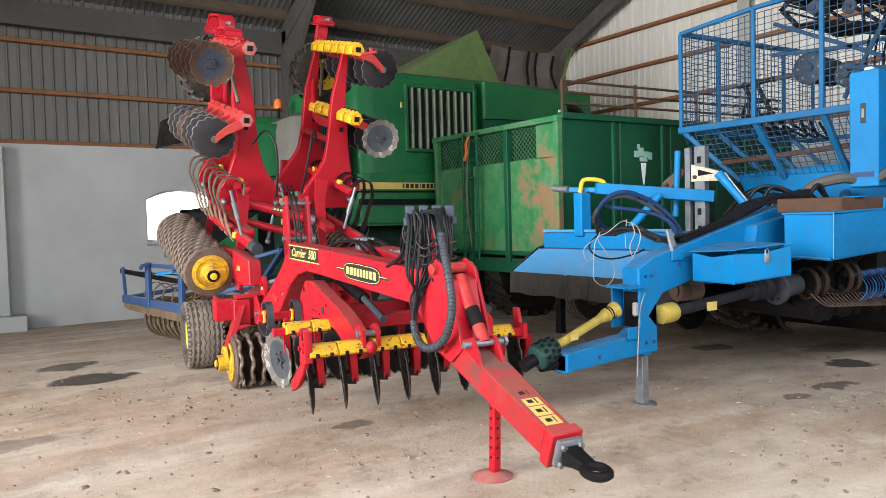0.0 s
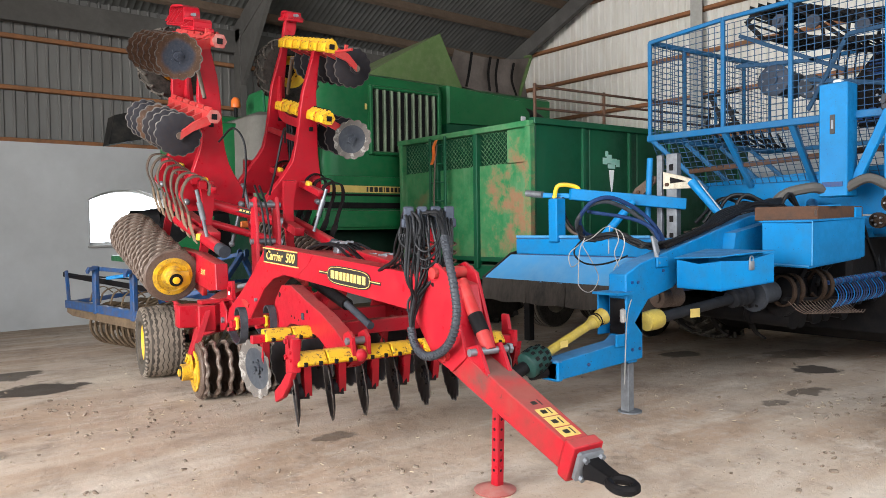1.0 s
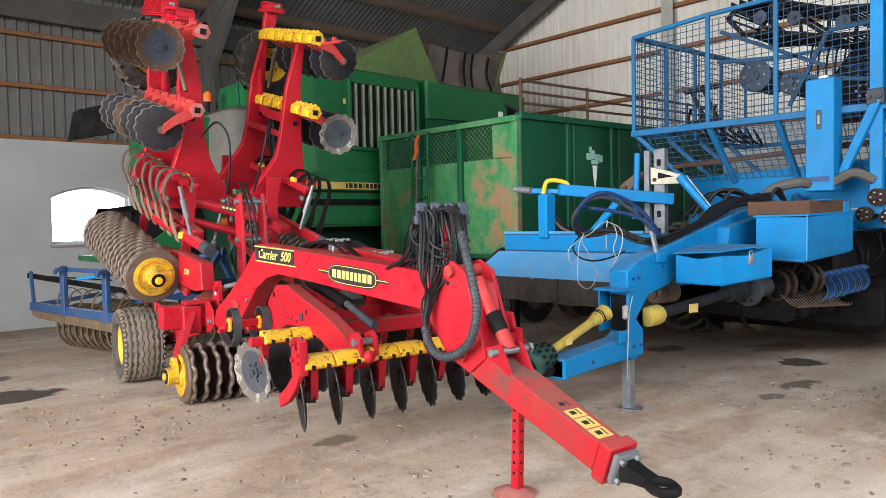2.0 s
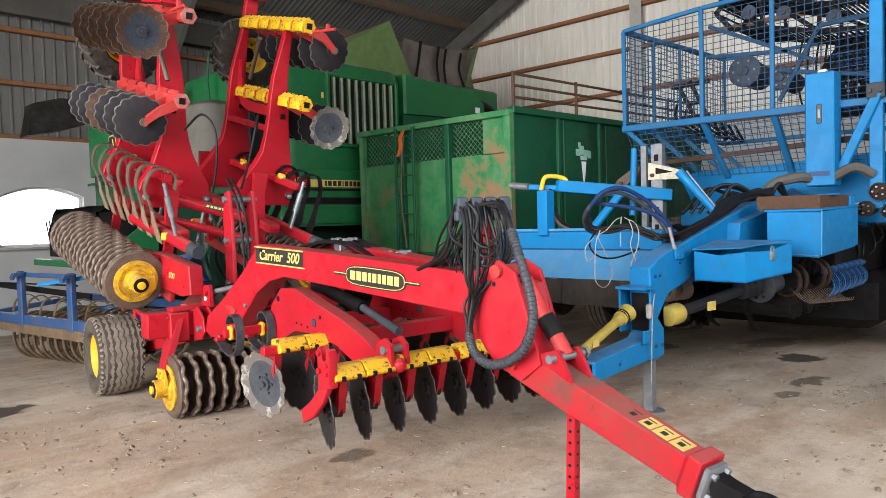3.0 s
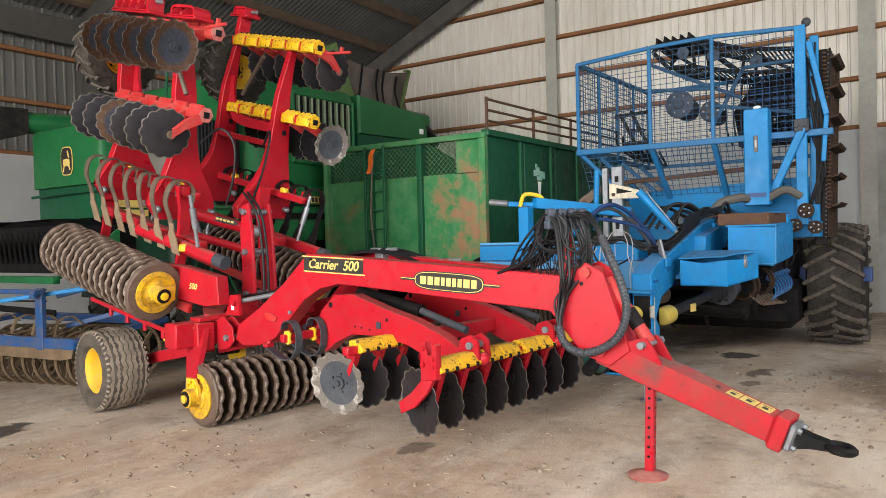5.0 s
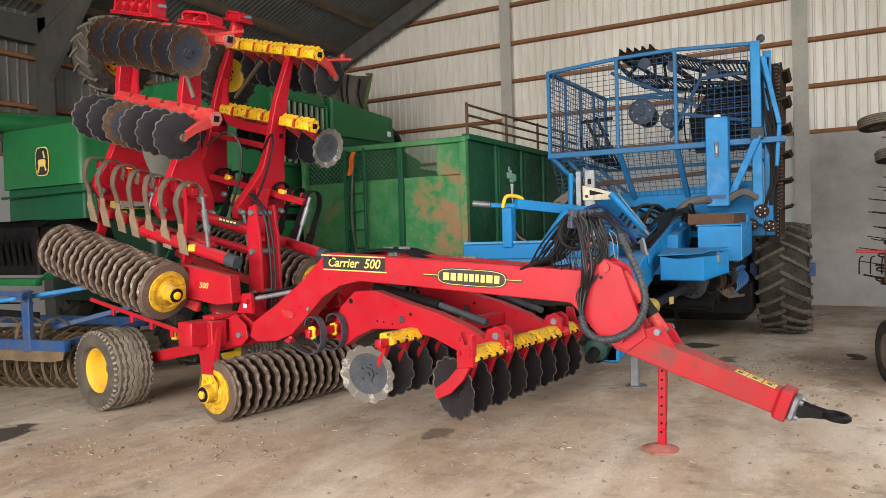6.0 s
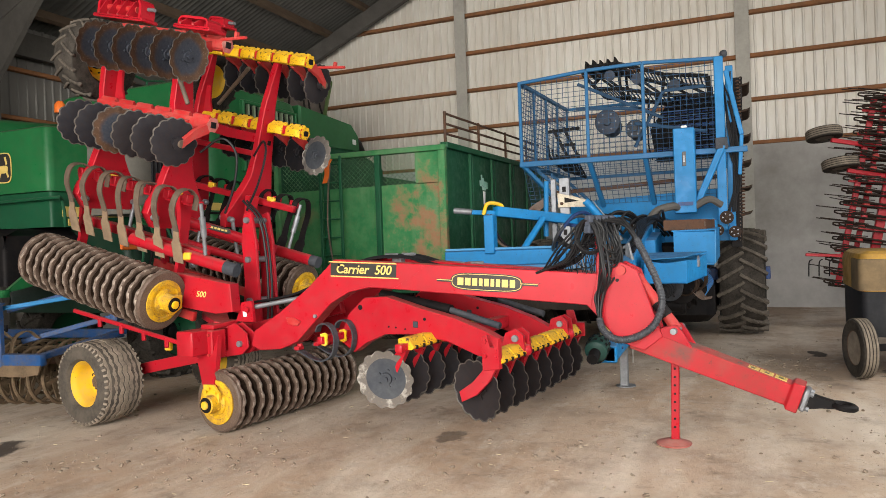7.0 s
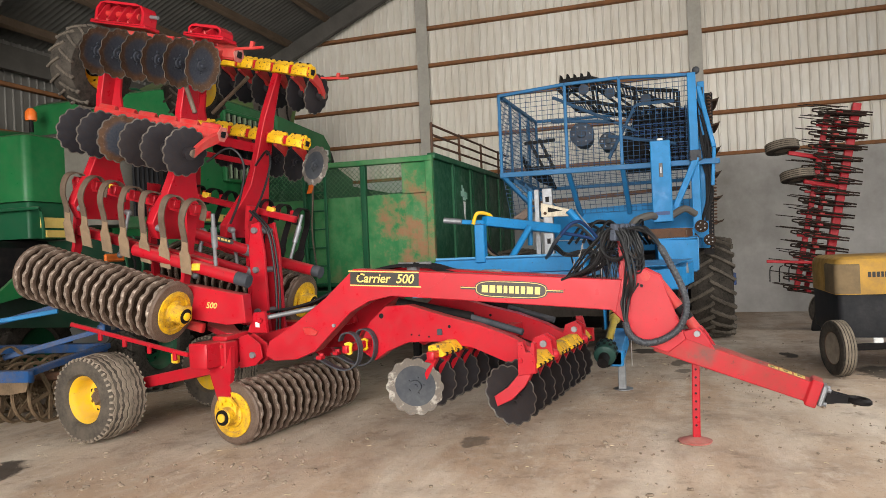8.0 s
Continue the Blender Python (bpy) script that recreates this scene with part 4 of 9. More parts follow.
tipc, rootc = Vector((2.47, 2.58, 0.425)), Vector((2.60, 3.62, 0.79))
dd = (tipc - rootc).normalized()
da = dd.cross(UP).normalized()
du = da.cross(dd)
bm = B()
loft4(bm, [sect(rootc, da, du, 0.20, 0.17), sect(rootc + dd * 0.25, da, du, 0.20, 0.165), sect(tipc - dd * 0.06, da, du, 0.165, 0.145), sect(tipc - dd * 0.05, da, du, 0.19, 0.19), sect(tipc + dd * 0.02, da, du, 0.19, 0.19)])
drawbar = soften(part("drawbar", bm, RED_WORN, harrow, "red drawbar worn and stained brown"), 0.008)
for s in (-1, 1):
    bm = B()
    c = rootc + dd * 0.26 + da * s * 0.075
    prism(bm, [c + du * 0.07 - dd * 0.17, c + du * 0.07 + dd * 0.15, c + du * 0.15 + dd * 0.06, c + du * 0.19, c + du * 0.15 - dd * 0.06], da * 0.022)
    part("lug", bm, RED, drawbar)
bm = B()
c = rootc + dd * 0.26 + du * 0.145
cyl(bm, c - da * 0.12, c + da * 0.14, 0.022, n=12)
bolt(bm, c - da * 0.13, -da, 0.03, 0.02)
part("lug_pin", bm, ZINC, drawbar)
bm = B()
cyl(bm, c, Vector((BX + 0.10, 3.60, 1.22)), 0.04, n=16)
part("top_link", bm, RED_FADED, harrow)
bm = B()
cyl(bm, c, c + (Vector((BX + 0.10, 3.60, 1.22)) - c) * 0.45, 0.028, n=14)
cyl(bm, c + (Vector((BX + 0.10, 3.60, 1.22)) - c) * 0.25, c + (Vector((BX + 0.10, 3.60, 1.22)) - c) * 0.5, 0.046, n=14)
part("link_rod", bm, IRON, harrow)
bm = B()
box(bm, (0, 0, 0), (0.15, 0.15, 0.04), m=facing(tipc + dd * 0.04, dd), bev=0.01)
for i in range(4):
    q = tipc + dd * 0.06 + da * (0.05 if i % 2 else -0.05) + du * (0.05 if i // 2 else -0.05)
    bolt(bm, q, dd, 0.016, 0.02)
flange = part("hitch_flange", bm, ZINC, drawbar, "bare steel hitch flange with bolts")
bm = B()
fw = Vector((dd.x, dd.y, -0.12)).normalized()
p0 = tipc + dd * 0.06
loft4(bm, [sect(p0, da, UP, 0.10, 0.10), sect(p0 + fw * 0.07, da, UP, 0.085, 0.065), sect(p0 + fw * 0.15, da, UP, 0.075, 0.045)])
rc = p0 + fw * 0.205
ring = []
for i in range(28):
    a0 = i * math.tau / 28
    d2 = fw * math.cos(a0) + da * math.sin(a0)
    ring.append([rc + d2 * (0.058 + 0.024 * math.cos(b)) + UP * 0.022 * math.sin(b) for b in (0.4, 1.2, 1.94, 2.74, 3.54, 4.34, 5.08, 5.88)])
hull(bm, ring + [ring[0]], caps=False)
part("towing_eye", bm, IRON, drawbar, "worn dark steel towing eye")
mm = Matrix.Translation(tipc - dd * 0.30 + du * 0.0745) @ Matrix(((dd.x, da.x, du.x, 0), (dd.y, da.y, du.y, 0), (dd.z, da.z, du.z, 0), (0, 0, 0, 1)))
for k, (w, x0) in enumerate(((0.075, 0.17), (0.085, 0.08), (0.08, -0.01), (0.07, -0.095), (0.03, -0.16))):
    bm = B()
    box(bm, (0, 0, 0), (w, 0.105 if k < 3 else 0.06, 0.003), m=mm @ Matrix.Translation((x0, 0, 0)))
    stick = part("warning_sticker", bm, DECAL_YELLOW, drawbar, "yellow warning sticker")
    if k < 4:
        bm = B()
        box(bm, (0, 0, 0), (0.03, 0.035, 0.005), m=mm @ Matrix.Translation((x0, 0.012, 0)))
        part("sticker_sign", bm, DECAL_BLACK, stick)
        bm = B()
        box(bm, (0, 0, 0), (0.05, 0.008, 0.005), m=mm @ Matrix.Translation((x0, -0.025, 0)))
        part("sticker_line", bm, DECAL_BLACK, stick)
bm = B()
top = rootc + dd * 0.24 - du * 0.06
ft = Vector((2.645, 3.385, 0.0))
beam(bm, (2.652, 3.375, 0.012), (2.66, 3.355, 0.72), 0.056, 0.056, up=(0, 1, 0.1))
leg = part("parking_leg", bm, RED, harrow)
for i in range(8):
    q = Vector((2.653 + 0.0007 * i, 3.373 - 0.0017 * i, 0.13 + i * 0.06))
    for d in (Vector((-1, 0, 0)), Vector((0, -1, 0))):
        bm = B()
        cyl(bm, q + d * 0.0295, q + d * 0.020, 0.009, n=10)
        part("peg_hole", bm, IRON, leg)
bm = B()
lathe(bm, [(0.12, 0.0), (0.125, 0.012), (0.085, 0.024), (0.045, 0.04)], (ft.x, ft.y, 0.002), (ft.x, ft.y, 1), 20)
part("foot_plate", bm, RED_DUSTY, leg)


def guard(bm, m, w=0.212, tabs=True):
    """A bent stone guard plate with bolt tabs on its lower edge; m: x along the row, y out, z up."""
    pts = [(0.074, -0.030), (0.082, -0.024), (0.086, -0.012), (0.032, 0.060), (0.02, 0.066), (-0.05, 0.066), (-0.056, 0.058), (-0.056, -0.03)]
    rings = [[m @ Vector((x, y - k, z - k * 0.6)) for y, z in pts] for x, k in ((-w / 2, 0.008), (-w / 2 + 0.008, 0), (w / 2 - 0.008, 0), (w / 2, 0.008))]
    hull(bm, rings)
    n = max(2, round(w / 0.1))
    for k in range(n if tabs else 0):
        x = (k + 0.5) / n * w - w / 2
        box(bm, (0, 0, 0), (0.026, 0.03, 0.034), m=m @ Matrix.Translation((x, 0.078, -0.016)), bev=0.004)


def stone_guard(m, w, mats, row, label):
    bm = B()
    guard(bm, m, w, mats[0] is not mats[1])
    ob = part("stone_guard", bm, mats, row, label)
    for q in ob.data.polygons:
        q.material_index = 1 if q.index >= 26 else 0


def frame3(o, x, y, z):
    return Matrix(((x.x, y.x, z.x, o.x), (x.y, y.y, z.y, o.y), (x.z, y.z, z.z, o.z), (0, 0, 0, 1)))


# front and second disc rows of the middle section
ROWS_LOW = [(2.09, -0.67, 8, 0.705, 2.24, 0.465, 16, (-0.625, -0.417, -0.157, 0.051, 0.311, 0.519, 0.80)), (2.84, -0.70, 7, 0.765, 3.03, 0.50, -14, (-0.585, -0.377, -0.11, 0.10, 0.37))]
for s0, r0, count, zb, sh, zh, skew, guards in ROWS_LOW:
    step = 0.245
    bm = B()
    beam(bm, M(s0, r0 - 0.08, zb - 0.02), M(s0, r0 + step * (count - 1) - 0.05, zb - 0.02), 0.06, 0.06)
    row = part("disc_bar", bm, RED, harrow)
    axis = (AR * math.cos(radians(skew)) - AX * math.sin(radians(skew))).normalized()
    axis = (axis + UP * 0.10).normalized()
    for r in guards:
        stone_guard(frame3(M(s0, r, zb - 0.01), AR, -AX, UP) @ Matrix.Diagonal((1, 0.9, 0.85, 1)), 0.202, [YELLOW_CHIPPED, IRON], row, "chipped yellow stone guard")
    for i in range(count):
        r = r0 + step * i
        hub = M(sh, r + 0.05, zh)
        bm = B()
        prism(bm, [M(s0 - 0.02, r, zb - 0.05), M(s0 + 0.06, r, zb - 0.05), hub + AX * 0.03 + UP * 0.06, hub + AX * 0.03 - UP * 0.03, hub - AX * 0.05 - UP * 0.03], AR * 0.05)
        part("disc_arm", bm, RED, row)
        placed("disc", DISC_MUDDY if i == 0 and sh > 3 else DISC, facing(hub - axis * 0.03, -axis, 0.3 * i), row)
    if sh < 2.5:
        bm = B()
        r = r0 - 0.14
        prism(bm, [M(s0 - 0.06, r + 0.05, zb - 0.07), M(s0 + 0.07, r + 0.05, zb - 0.09), M(s0 + 0.07, r + 0.05, zb + 0.15), M(s0 + 0.03, r + 0.05, zb + 0.16), M(s0 + 0.01, r + 0.05, zb + 0.08), M(s0 - 0.03, r + 0.05, zb + 0.08), M(s0 - 0.04, r + 0.05, zb + 0.15), M(s0 - 0.06, r + 0.05, zb + 0.14)], AR * 0.055, bev=0.006)
        prism(bm, [M(s0 - 0.04, r + 0.06, zb - 0.05), M(s0 + 0.06, r + 0.06, zb - 0.07), M(s0 + 0.15, r + 0.04, zb - 0.17), M(s0 + 0.25, r + 0.03, zb - 0.24), M(s0 + 0.23, r + 0.03, zb - 0.31), M(s0 + 0.12, r + 0.04, zb - 0.26), M(s0 + 0.02, r + 0.05, zb - 0.16)], AR * 0.035, bev=0.005)
        for z in (0.02, 0.12):
            bolt(bm, M(s0 + 0.045, r + 0.05, zb + z), -AR, 0.018, 0.014)
            bolt(bm, M(s0 - 0.035, r + 0.05, zb + z * 0.5), -AR, 0.014, 0.012)
        part("row_bracket", bm, RED, harrow)
        r = r0 + step * (count - 1) - 0.06
        bm = B()
        prism(bm, [M(s0 - 0.07, r, zb - 0.07), M(s0 + 0.09, r, zb - 0.09), M(s0 + 0.09, r, zb + 0.16), M(s0 + 0.03, r, zb + 0.16), M(s0, r, zb + 0.05), M(s0 - 0.07, r, zb + 0.05)], AR * 0.03)
        part("row_bracket", bm, RED, harrow)

# bowed arms that carry the rows
for r in (-0.335, 0.585):
    pts = [(3.74, 0.72), (3.62, 0.95), (3.46, 1.08), (3.24, 1.09), (2.92, 1.0), (2.62, 0.93), (2.36, 0.84), (2.14, 0.73), (2.06, 0.66), (2.16, 0.60), (2.40, 0.64), (2.66, 0.74), (2.96, 0.79), (3.26, 0.78), (3.46, 0.70), (3.58, 0.62)]
    bm = B()
    a = [bm.verts.new(M(s, r, z)) for s, z in pts]
    b = [bm.verts.new(M(s, r + 0.11, z)) for s, z in pts]
    n = len(pts)
    for i in range(n):
        bm.faces.new((a[i], a[(i + 1) % n], b[(i + 1) % n], b[i]))
    for i in range(n // 2 - 1):
        for q in (a, b):
            bm.faces.new((q[i], q[i + 1], q[n - 2 - i], q[n - 1 - i]))
    arm = soften(part("row_arm", bm, RED, harrow))
    for q, z, rr in ((3.50, 1.00, 0.022), (2.874, 0.914, 0.013), (3.15, 0.84, 0.008), (3.22, 0.845, 0.008), (3.06, 0.83, 0.008)):
        bm = B()
        cyl(bm, M(q, r - 0.003, z), M(q, r + 0.113, z), rr, n=14)
        part("arm_hole", bm, IRON, arm)
    bm = B()
    box(bm, M(2.96, r - 0.004, 0.87), (0.012, 0.045, 0.05), rz=-7, bev=0.003)
    part("weld_nut", bm, PALE_STEEL, arm)
    bm = B()
    for d in (-0.012, 0.10):
        prism(bm, [M(2.02, r + d, 0.70), M(2.20, r + d, 0.74), M(2.17, r + d, 0.83), M(2.09, r + d, 0.86), M(2.03, r + d, 0.82)], AR * 0.022)
    part("arm_lug", bm, RED, arm)
    bm = B()
    cyl(bm, M(2.09, r - 0.03, 0.79), M(2.09, r + 0.14, 0.79), 0.026, n=14)
    part("lug_pin", bm, ZINC, arm)
    bm = B()
    ball(bm, M(2.03, r + 0.05, 0.70), 0.045, 12)
    part("ball_joint", bm, RED, arm)
    bm = B()
    cyl(bm, M(2.35, r + 0.28, 0.84), M(2.85, r + 0.30, 0.97), 0.028)
    part("ram_rod", bm, PALE_STEEL, harrow, "grey ram rod")
    bm = B()
    cyl(bm, M(2.80, r + 0.30, 0.955), M(3.5, r + 0.32, 1.08), 0.048)
    part("ram", bm, IRON, harrow)
for s in (2.62, 3.42):
    bm = B()
    beam(bm, M(s, -0.30, 0.80), M(s, 0.66, 0.80), 0.10, 0.10)
    part("cross_tube", bm, RED, harrow)

# levelling springs behind the rows
bm = B()
beam(bm, M(3.64, -0.71, 0.765), M(3.62, -0.18, 0.785), 0.05, 0.06)
sbar = part("spring_bar", bm, RED, harrow)
for r in (-0.625, -0.38):
    bm = B()
    prism(bm, [M(3.62, r - 0.05, 0.715), M(3.595, r - 0.05, 0.73), M(3.60, r - 0.05, 0.77), M(3.59, r - 0.05, 0.81), M(3.62, r - 0.05, 0.825), M(3.66, r - 0.05, 0.815), M(3.66, r - 0.05, 0.73)], AR * 0.025, bev=0.004)
    part("spring_clamp", bm, YELLOW, sbar)
    bm = B()
    strip(bm, [M(s0 + 0.045, r, z + 0.01) for s0, z in ((3.68, 0.815), (3.655, 0.865), (3.60, 0.885), (3.54, 0.865), (3.50, 0.80), (3.495, 0.725), (3.52, 0.645), (3.58, 0.595), (3.66, 0.580), (3.76, 0.605), (3.86, 0.650), (3.93, 0.675))], AR, 0.062, 0.011)
    part("leaf_spring", bm, HOSE_GREY, sbar, "dark bent leaf spring")
    bm = B()
    box(bm, M(3.93, r, 0.685), (0.075, 0.05, 0.035), rz=-7, bev=0.006)
    bolt(bm, M(3.92, r, 0.70), (0, 0, 1), 0.022, 0.02)
    part("spring_shoe", bm, RED, sbar)

# packer roller of the middle section
HUB_L = Vector((2.120, 7.17, 0.193))
packer(harrow, HUB_L + AR * 0.11, HUB_L + AR * 1.80, 15, 0.27)
for q, s in ((HUB_L, 1), (HUB_L + AR * 1.93, -1)):
    lean = AR * 0.20 * s
    bm = B()
    o = q + AR * 0.05 * s
    prism(bm, [o + AX * 0.05 + UP * -0.05, o - AX * 0.07 - UP * 0.05, o - AX * 0.09 + UP * 0.08, o - AX * 0.02 + UP * 0.16, o + AX * 0.10 + UP * 0.16, o + AX * 0.10], AR * 0.025 * s)
    for dx, dz in ((-0.05, 0.1), (0.06, 0.1), (0.02, 0.13)):
        bolt(bm, o + AX * dx + UP * dz - AR * 0.005 * s, -AR * s, 0.014, 0.014)
    part("roller_bracket", bm, YELLOW, harrow)
    bm = B()
    prism(bm, [o + UP * 0.11 - AX * 0.02, o + UP * 0.11 + AX * 0.10, o + UP * 0.33 + AX * 0.30 + lean * 0.6, o + UP * 0.55 + AX * 0.30 + lean, o + UP * 0.56 + AX * 0.12 + lean, o + UP * 0.36 + AX * 0.06 + lean * 0.6], AR * 0.05 * s)
    part("roller_arm", bm, RED, harrow)

# rear frame
bm = B()
beam(bm, M(5.05, -0.86, 0.70), M(5.05, 0.86, 0.70), 0.20, 0.22, bev=0.01)
part("rear_cross_beam", bm, RED, harrow)
for s in (-1, 1):
    bm = B()
    box(bm, M(5.0, s * 0.60, 0.675), (0.17, 0.21, 0.26), rz=-7, bev=0.01)
    bx = part("corner_box", bm, RED, harrow)
    for d in (-0.035, 0.055):
        bm = B()
        r1 = s * 0.44 + d
        prism(bm, [M(4.92, r1, 0.54), M(4.92, r1, 0.82), M(4.82, r1, 0.85), M(4.68, r1, 0.76), M(4.66, r1, 0.64), M(4.74, r1, 0.57)], AR * 0.018, bev=0.004)
        part("corner_lug", bm, RED, bx)
    bm = B()
    cyl(bm, M(4.76, s * 0.44 - 0.06, 0.665), M(4.76, s * 0.44 + 0.10, 0.665), 0.028, n=12)
    part("corner_pin", bm, ZINC, bx)
    for dz, ds in ((0.09, -0.07), (-0.09, -0.07), (0.09, 0.07), (-0.09, 0.07)):
        bm = B()
        bolt(bm, M(5.0 + ds, s * 0.60 - 0.086 * (1 if s < 0 else -1), 0.675 + dz), AR * s, 0.014, 0.014)
        part("corner_bolt", bm, RED_FADED, bx)
    bm = B()
    beam(bm, M(4.98, s * 0.66, 0.83), M(4.98, s * 0.36, 0.85), 0.16, 0.04)
    part("top_plate", bm, RED, bx)
    if s < 0:
        bm = B()
        box(bm, M(5.015, -0.687, 0.735), (0.004, 0.09, 0.04), rz=-7)
        part("white_label", bm, DECAL_WHITE, bx)
        bm = B()
        box(bm, M(5.55, -0.62, 0.64), (0.05, 0.07, 0.10), bev=0.01)
        part("yellow_tag", bm, YELLOW, harrow)
    bm = B()
    beam(bm, M(5.1, s * 0.44, 0.56), M(6.34, s * 0.44, 0.32), 0.09, 0.11)
    part("wheel_beam", bm, RED, harrow)
    bm = B()
    cyl(bm, M(6.34, s * 0.40, 0.285), M(6.34, s * 0.76, 0.285), 0.05)
    part("axle", bm, IRON, harrow)
    wheel(harrow, M(6.34, s * 0.80, 0.285), AR * s, 0.402, 0.42, 0.222, "zigzag", YELLOW, TYRE_GROOVE, TYRE_PALE, hub_mat=SOILED)
    bm = B()
    prism(bm, [M(5.0, s * 0.55, 0.82), M(5.45, s * 0.3, 0.86), M(5.6, s * 0.12, 0.9), M(5.3, s * 0.12, 0.86), M(4.9, s * 0.45, 0.80)], (0, 0, 0.05))
    part("gusset", bm, RED, harrow)
for r in (-0.10, 0.13):
    bm = B()
    prism(bm, [M(4.84, r, 0.62), M(5.12, r, 0.62), M(5.06, r, 1.2), M(5.08, r, 1.62), M(5.04, r, 1.86), M(4.95, r, 1.88), M(4.90, r, 1.6), M(4.88, r, 1.0)], AR * 0.035, bev=0.005)
    part("tower_plate", bm, RED, harrow)
    bm = B()
    beam(bm, M(4.05, r, 0.95), M(5.0, r, 0.74), 0.07, 0.11)
    part("frame_tube", bm, RED, harrow)
for z in (1.02, 1.42, 1.80):
    bm = B()
    cyl(bm, M(4.99, -0.13, z), M(4.99, 0.19, z), 0.03, n=14)
    part("tower_pin", bm, ZINC, harrow)
for r in (-0.02, 0.03):
    bm = B()
    tube(bm, [M(4.86, r, 0.72), M(4.84, r + 0.01, 1.1), M(4.85, r, 1.5), M(4.9, r - 0.02, 1.8), M(5.1, r - 0.02, 2.0)], 0.012, 8)
    part("tower_hose", bm, HOSE, harrow)
for k, (a1, b1, rr) in enumerate((((2.74, 7.95, 1.83), (3.42, 7.72, 1.62), 0.055), ((2.72, 7.95, 1.62), (3.42, 7.72, 1.40), 0.042))):
    bm = B()
    cyl(bm, a1, b1, rr, n=18)
    lock = part("lock_ram", bm, RED, harrow)
    bm = B()
    a1, b1 = Vector(a1), Vector(b1)
    d1 = (b1 - a1).normalized()
    cyl(bm, b1 - d1 * 0.05, b1 + d1 * 0.02, rr * 1.08, n=18)
    part("ram_gland", bm, ZINC, lock)
    if k == 0:
        bm = B()
        q = facing(a1 + d1 * 0.34, Vector((-0.4, -1, 0.25)).normalized()) @ Matrix.Translation((0, 0, 0.05))
        x1 = d1 - q.col[2].to_3d() * d1.dot(q.col[2].to_3d())
        q = frame3(q.translation, x1.normalized(), q.col[2].to_3d().cross(x1).normalized(), q.col[2].to_3d())
        oval(bm, q, 0.17, 0.028, 0.0, 0.008)
        sgn = part("ram_badge", bm, DECAL_BLACK, lock, "black oval badge with a yellow rim")
        bars("badge_sign", q @ Matrix.Translation((0, 0, 0.009)), 0.26, 0.022, [1.0, 0.8, 1.0, 0.8, 1.0, 0.8, 0.9], DECAL_YELLOW, sgn)
bm = B()
prism(bm, [M(4.64, -0.42, 0.86), M(4.86, -0.42, 0.86), M(4.78, -0.42, 1.04), M(4.66, -0.42, 1.05)], AR * 0.03)
bolt(bm, M(4.70, -0.43, 0.97), -AR, 0.025, 0.02)
part("stay_lug", bm, RED, harrow)
bm = B()
box(bm, M(4.74, -0.425, 0.93), (0.004, 0.045, 0.045), rz=-7)
part("maintenance_sticker", bm, DECAL_WHITE, harrow)
bm = B()
cyl(bm, M(4.68, -0.35, 0.99), M(4.15, -0.2, 1.08), 0.022)
part("stay_rod", bm, ZINC, harrow)
bm = B()
cyl(bm, (3.77, 7.12, 1.367), (3.80, 8.25, 1.67), 0.060)
part("fold_ram", bm, RED, harrow)
bm = B()
cyl(bm, (3.768, 7.06, 1.351), (3.771, 7.15, 1.375), 0.063)
part("ram_gland", bm, PALE_STEEL, harrow)
bm = B()
cyl(bm, (2.50, 8.35, 1.665), (2.545, 7.24, 1.352), 0.060)
part("fold_ram", bm, RED, harrow)
bm = B()
cyl(bm, (2.544, 7.27, 1.360), (2.549, 7.15, 1.327), 0.063)
part("ram_gland", bm, PALE_STEEL, harrow)
bm = B()
box(bm, (2.49, 7.66, 1.475), (0.06, 0.09, 0.075), bev=0.01)
part("ram_tag", bm, YELLOW, harrow)
bm = B()
prism(bm, [(2.45, 8.35, 1.36), (2.45, 7.68, 1.31), (2.45, 7.16, 1.21), (2.45, 7.14, 0.96), (2.45, 7.32, 0.94), (2.45, 8.35, 1.10)], (0.13, 0, 0), bev=0.008)
low = part("lower_beam", bm, RED, harrow)
lettering("number_letters", "500", 0.075, Matrix.Translation((2.447, 7.49, 1.12)) @ Matrix(((0, 0, -1, 0), (-1, 0, 0, 0), (0, 1, 0, 0), (0, 0, 0, 1))) @ Matrix.Rotation(-0.07, 4, "Z"), DECAL_YELLOW, low)
bm = B()
beam(bm, (2.38, 9.04, 0.975), (2.38, 7.70, 0.68), 0.03, 0.04)
rest = part("wing_rest", bm, RED, harrow)
for k in range(4):
    bm = B()
    box(bm, (2.375, 7.85 + 0.28 * k, 0.675 + 0.061 * k), (0.03, 0.04, 0.09), bev=0.006)
    part("rest_lug", bm, RED, rest)


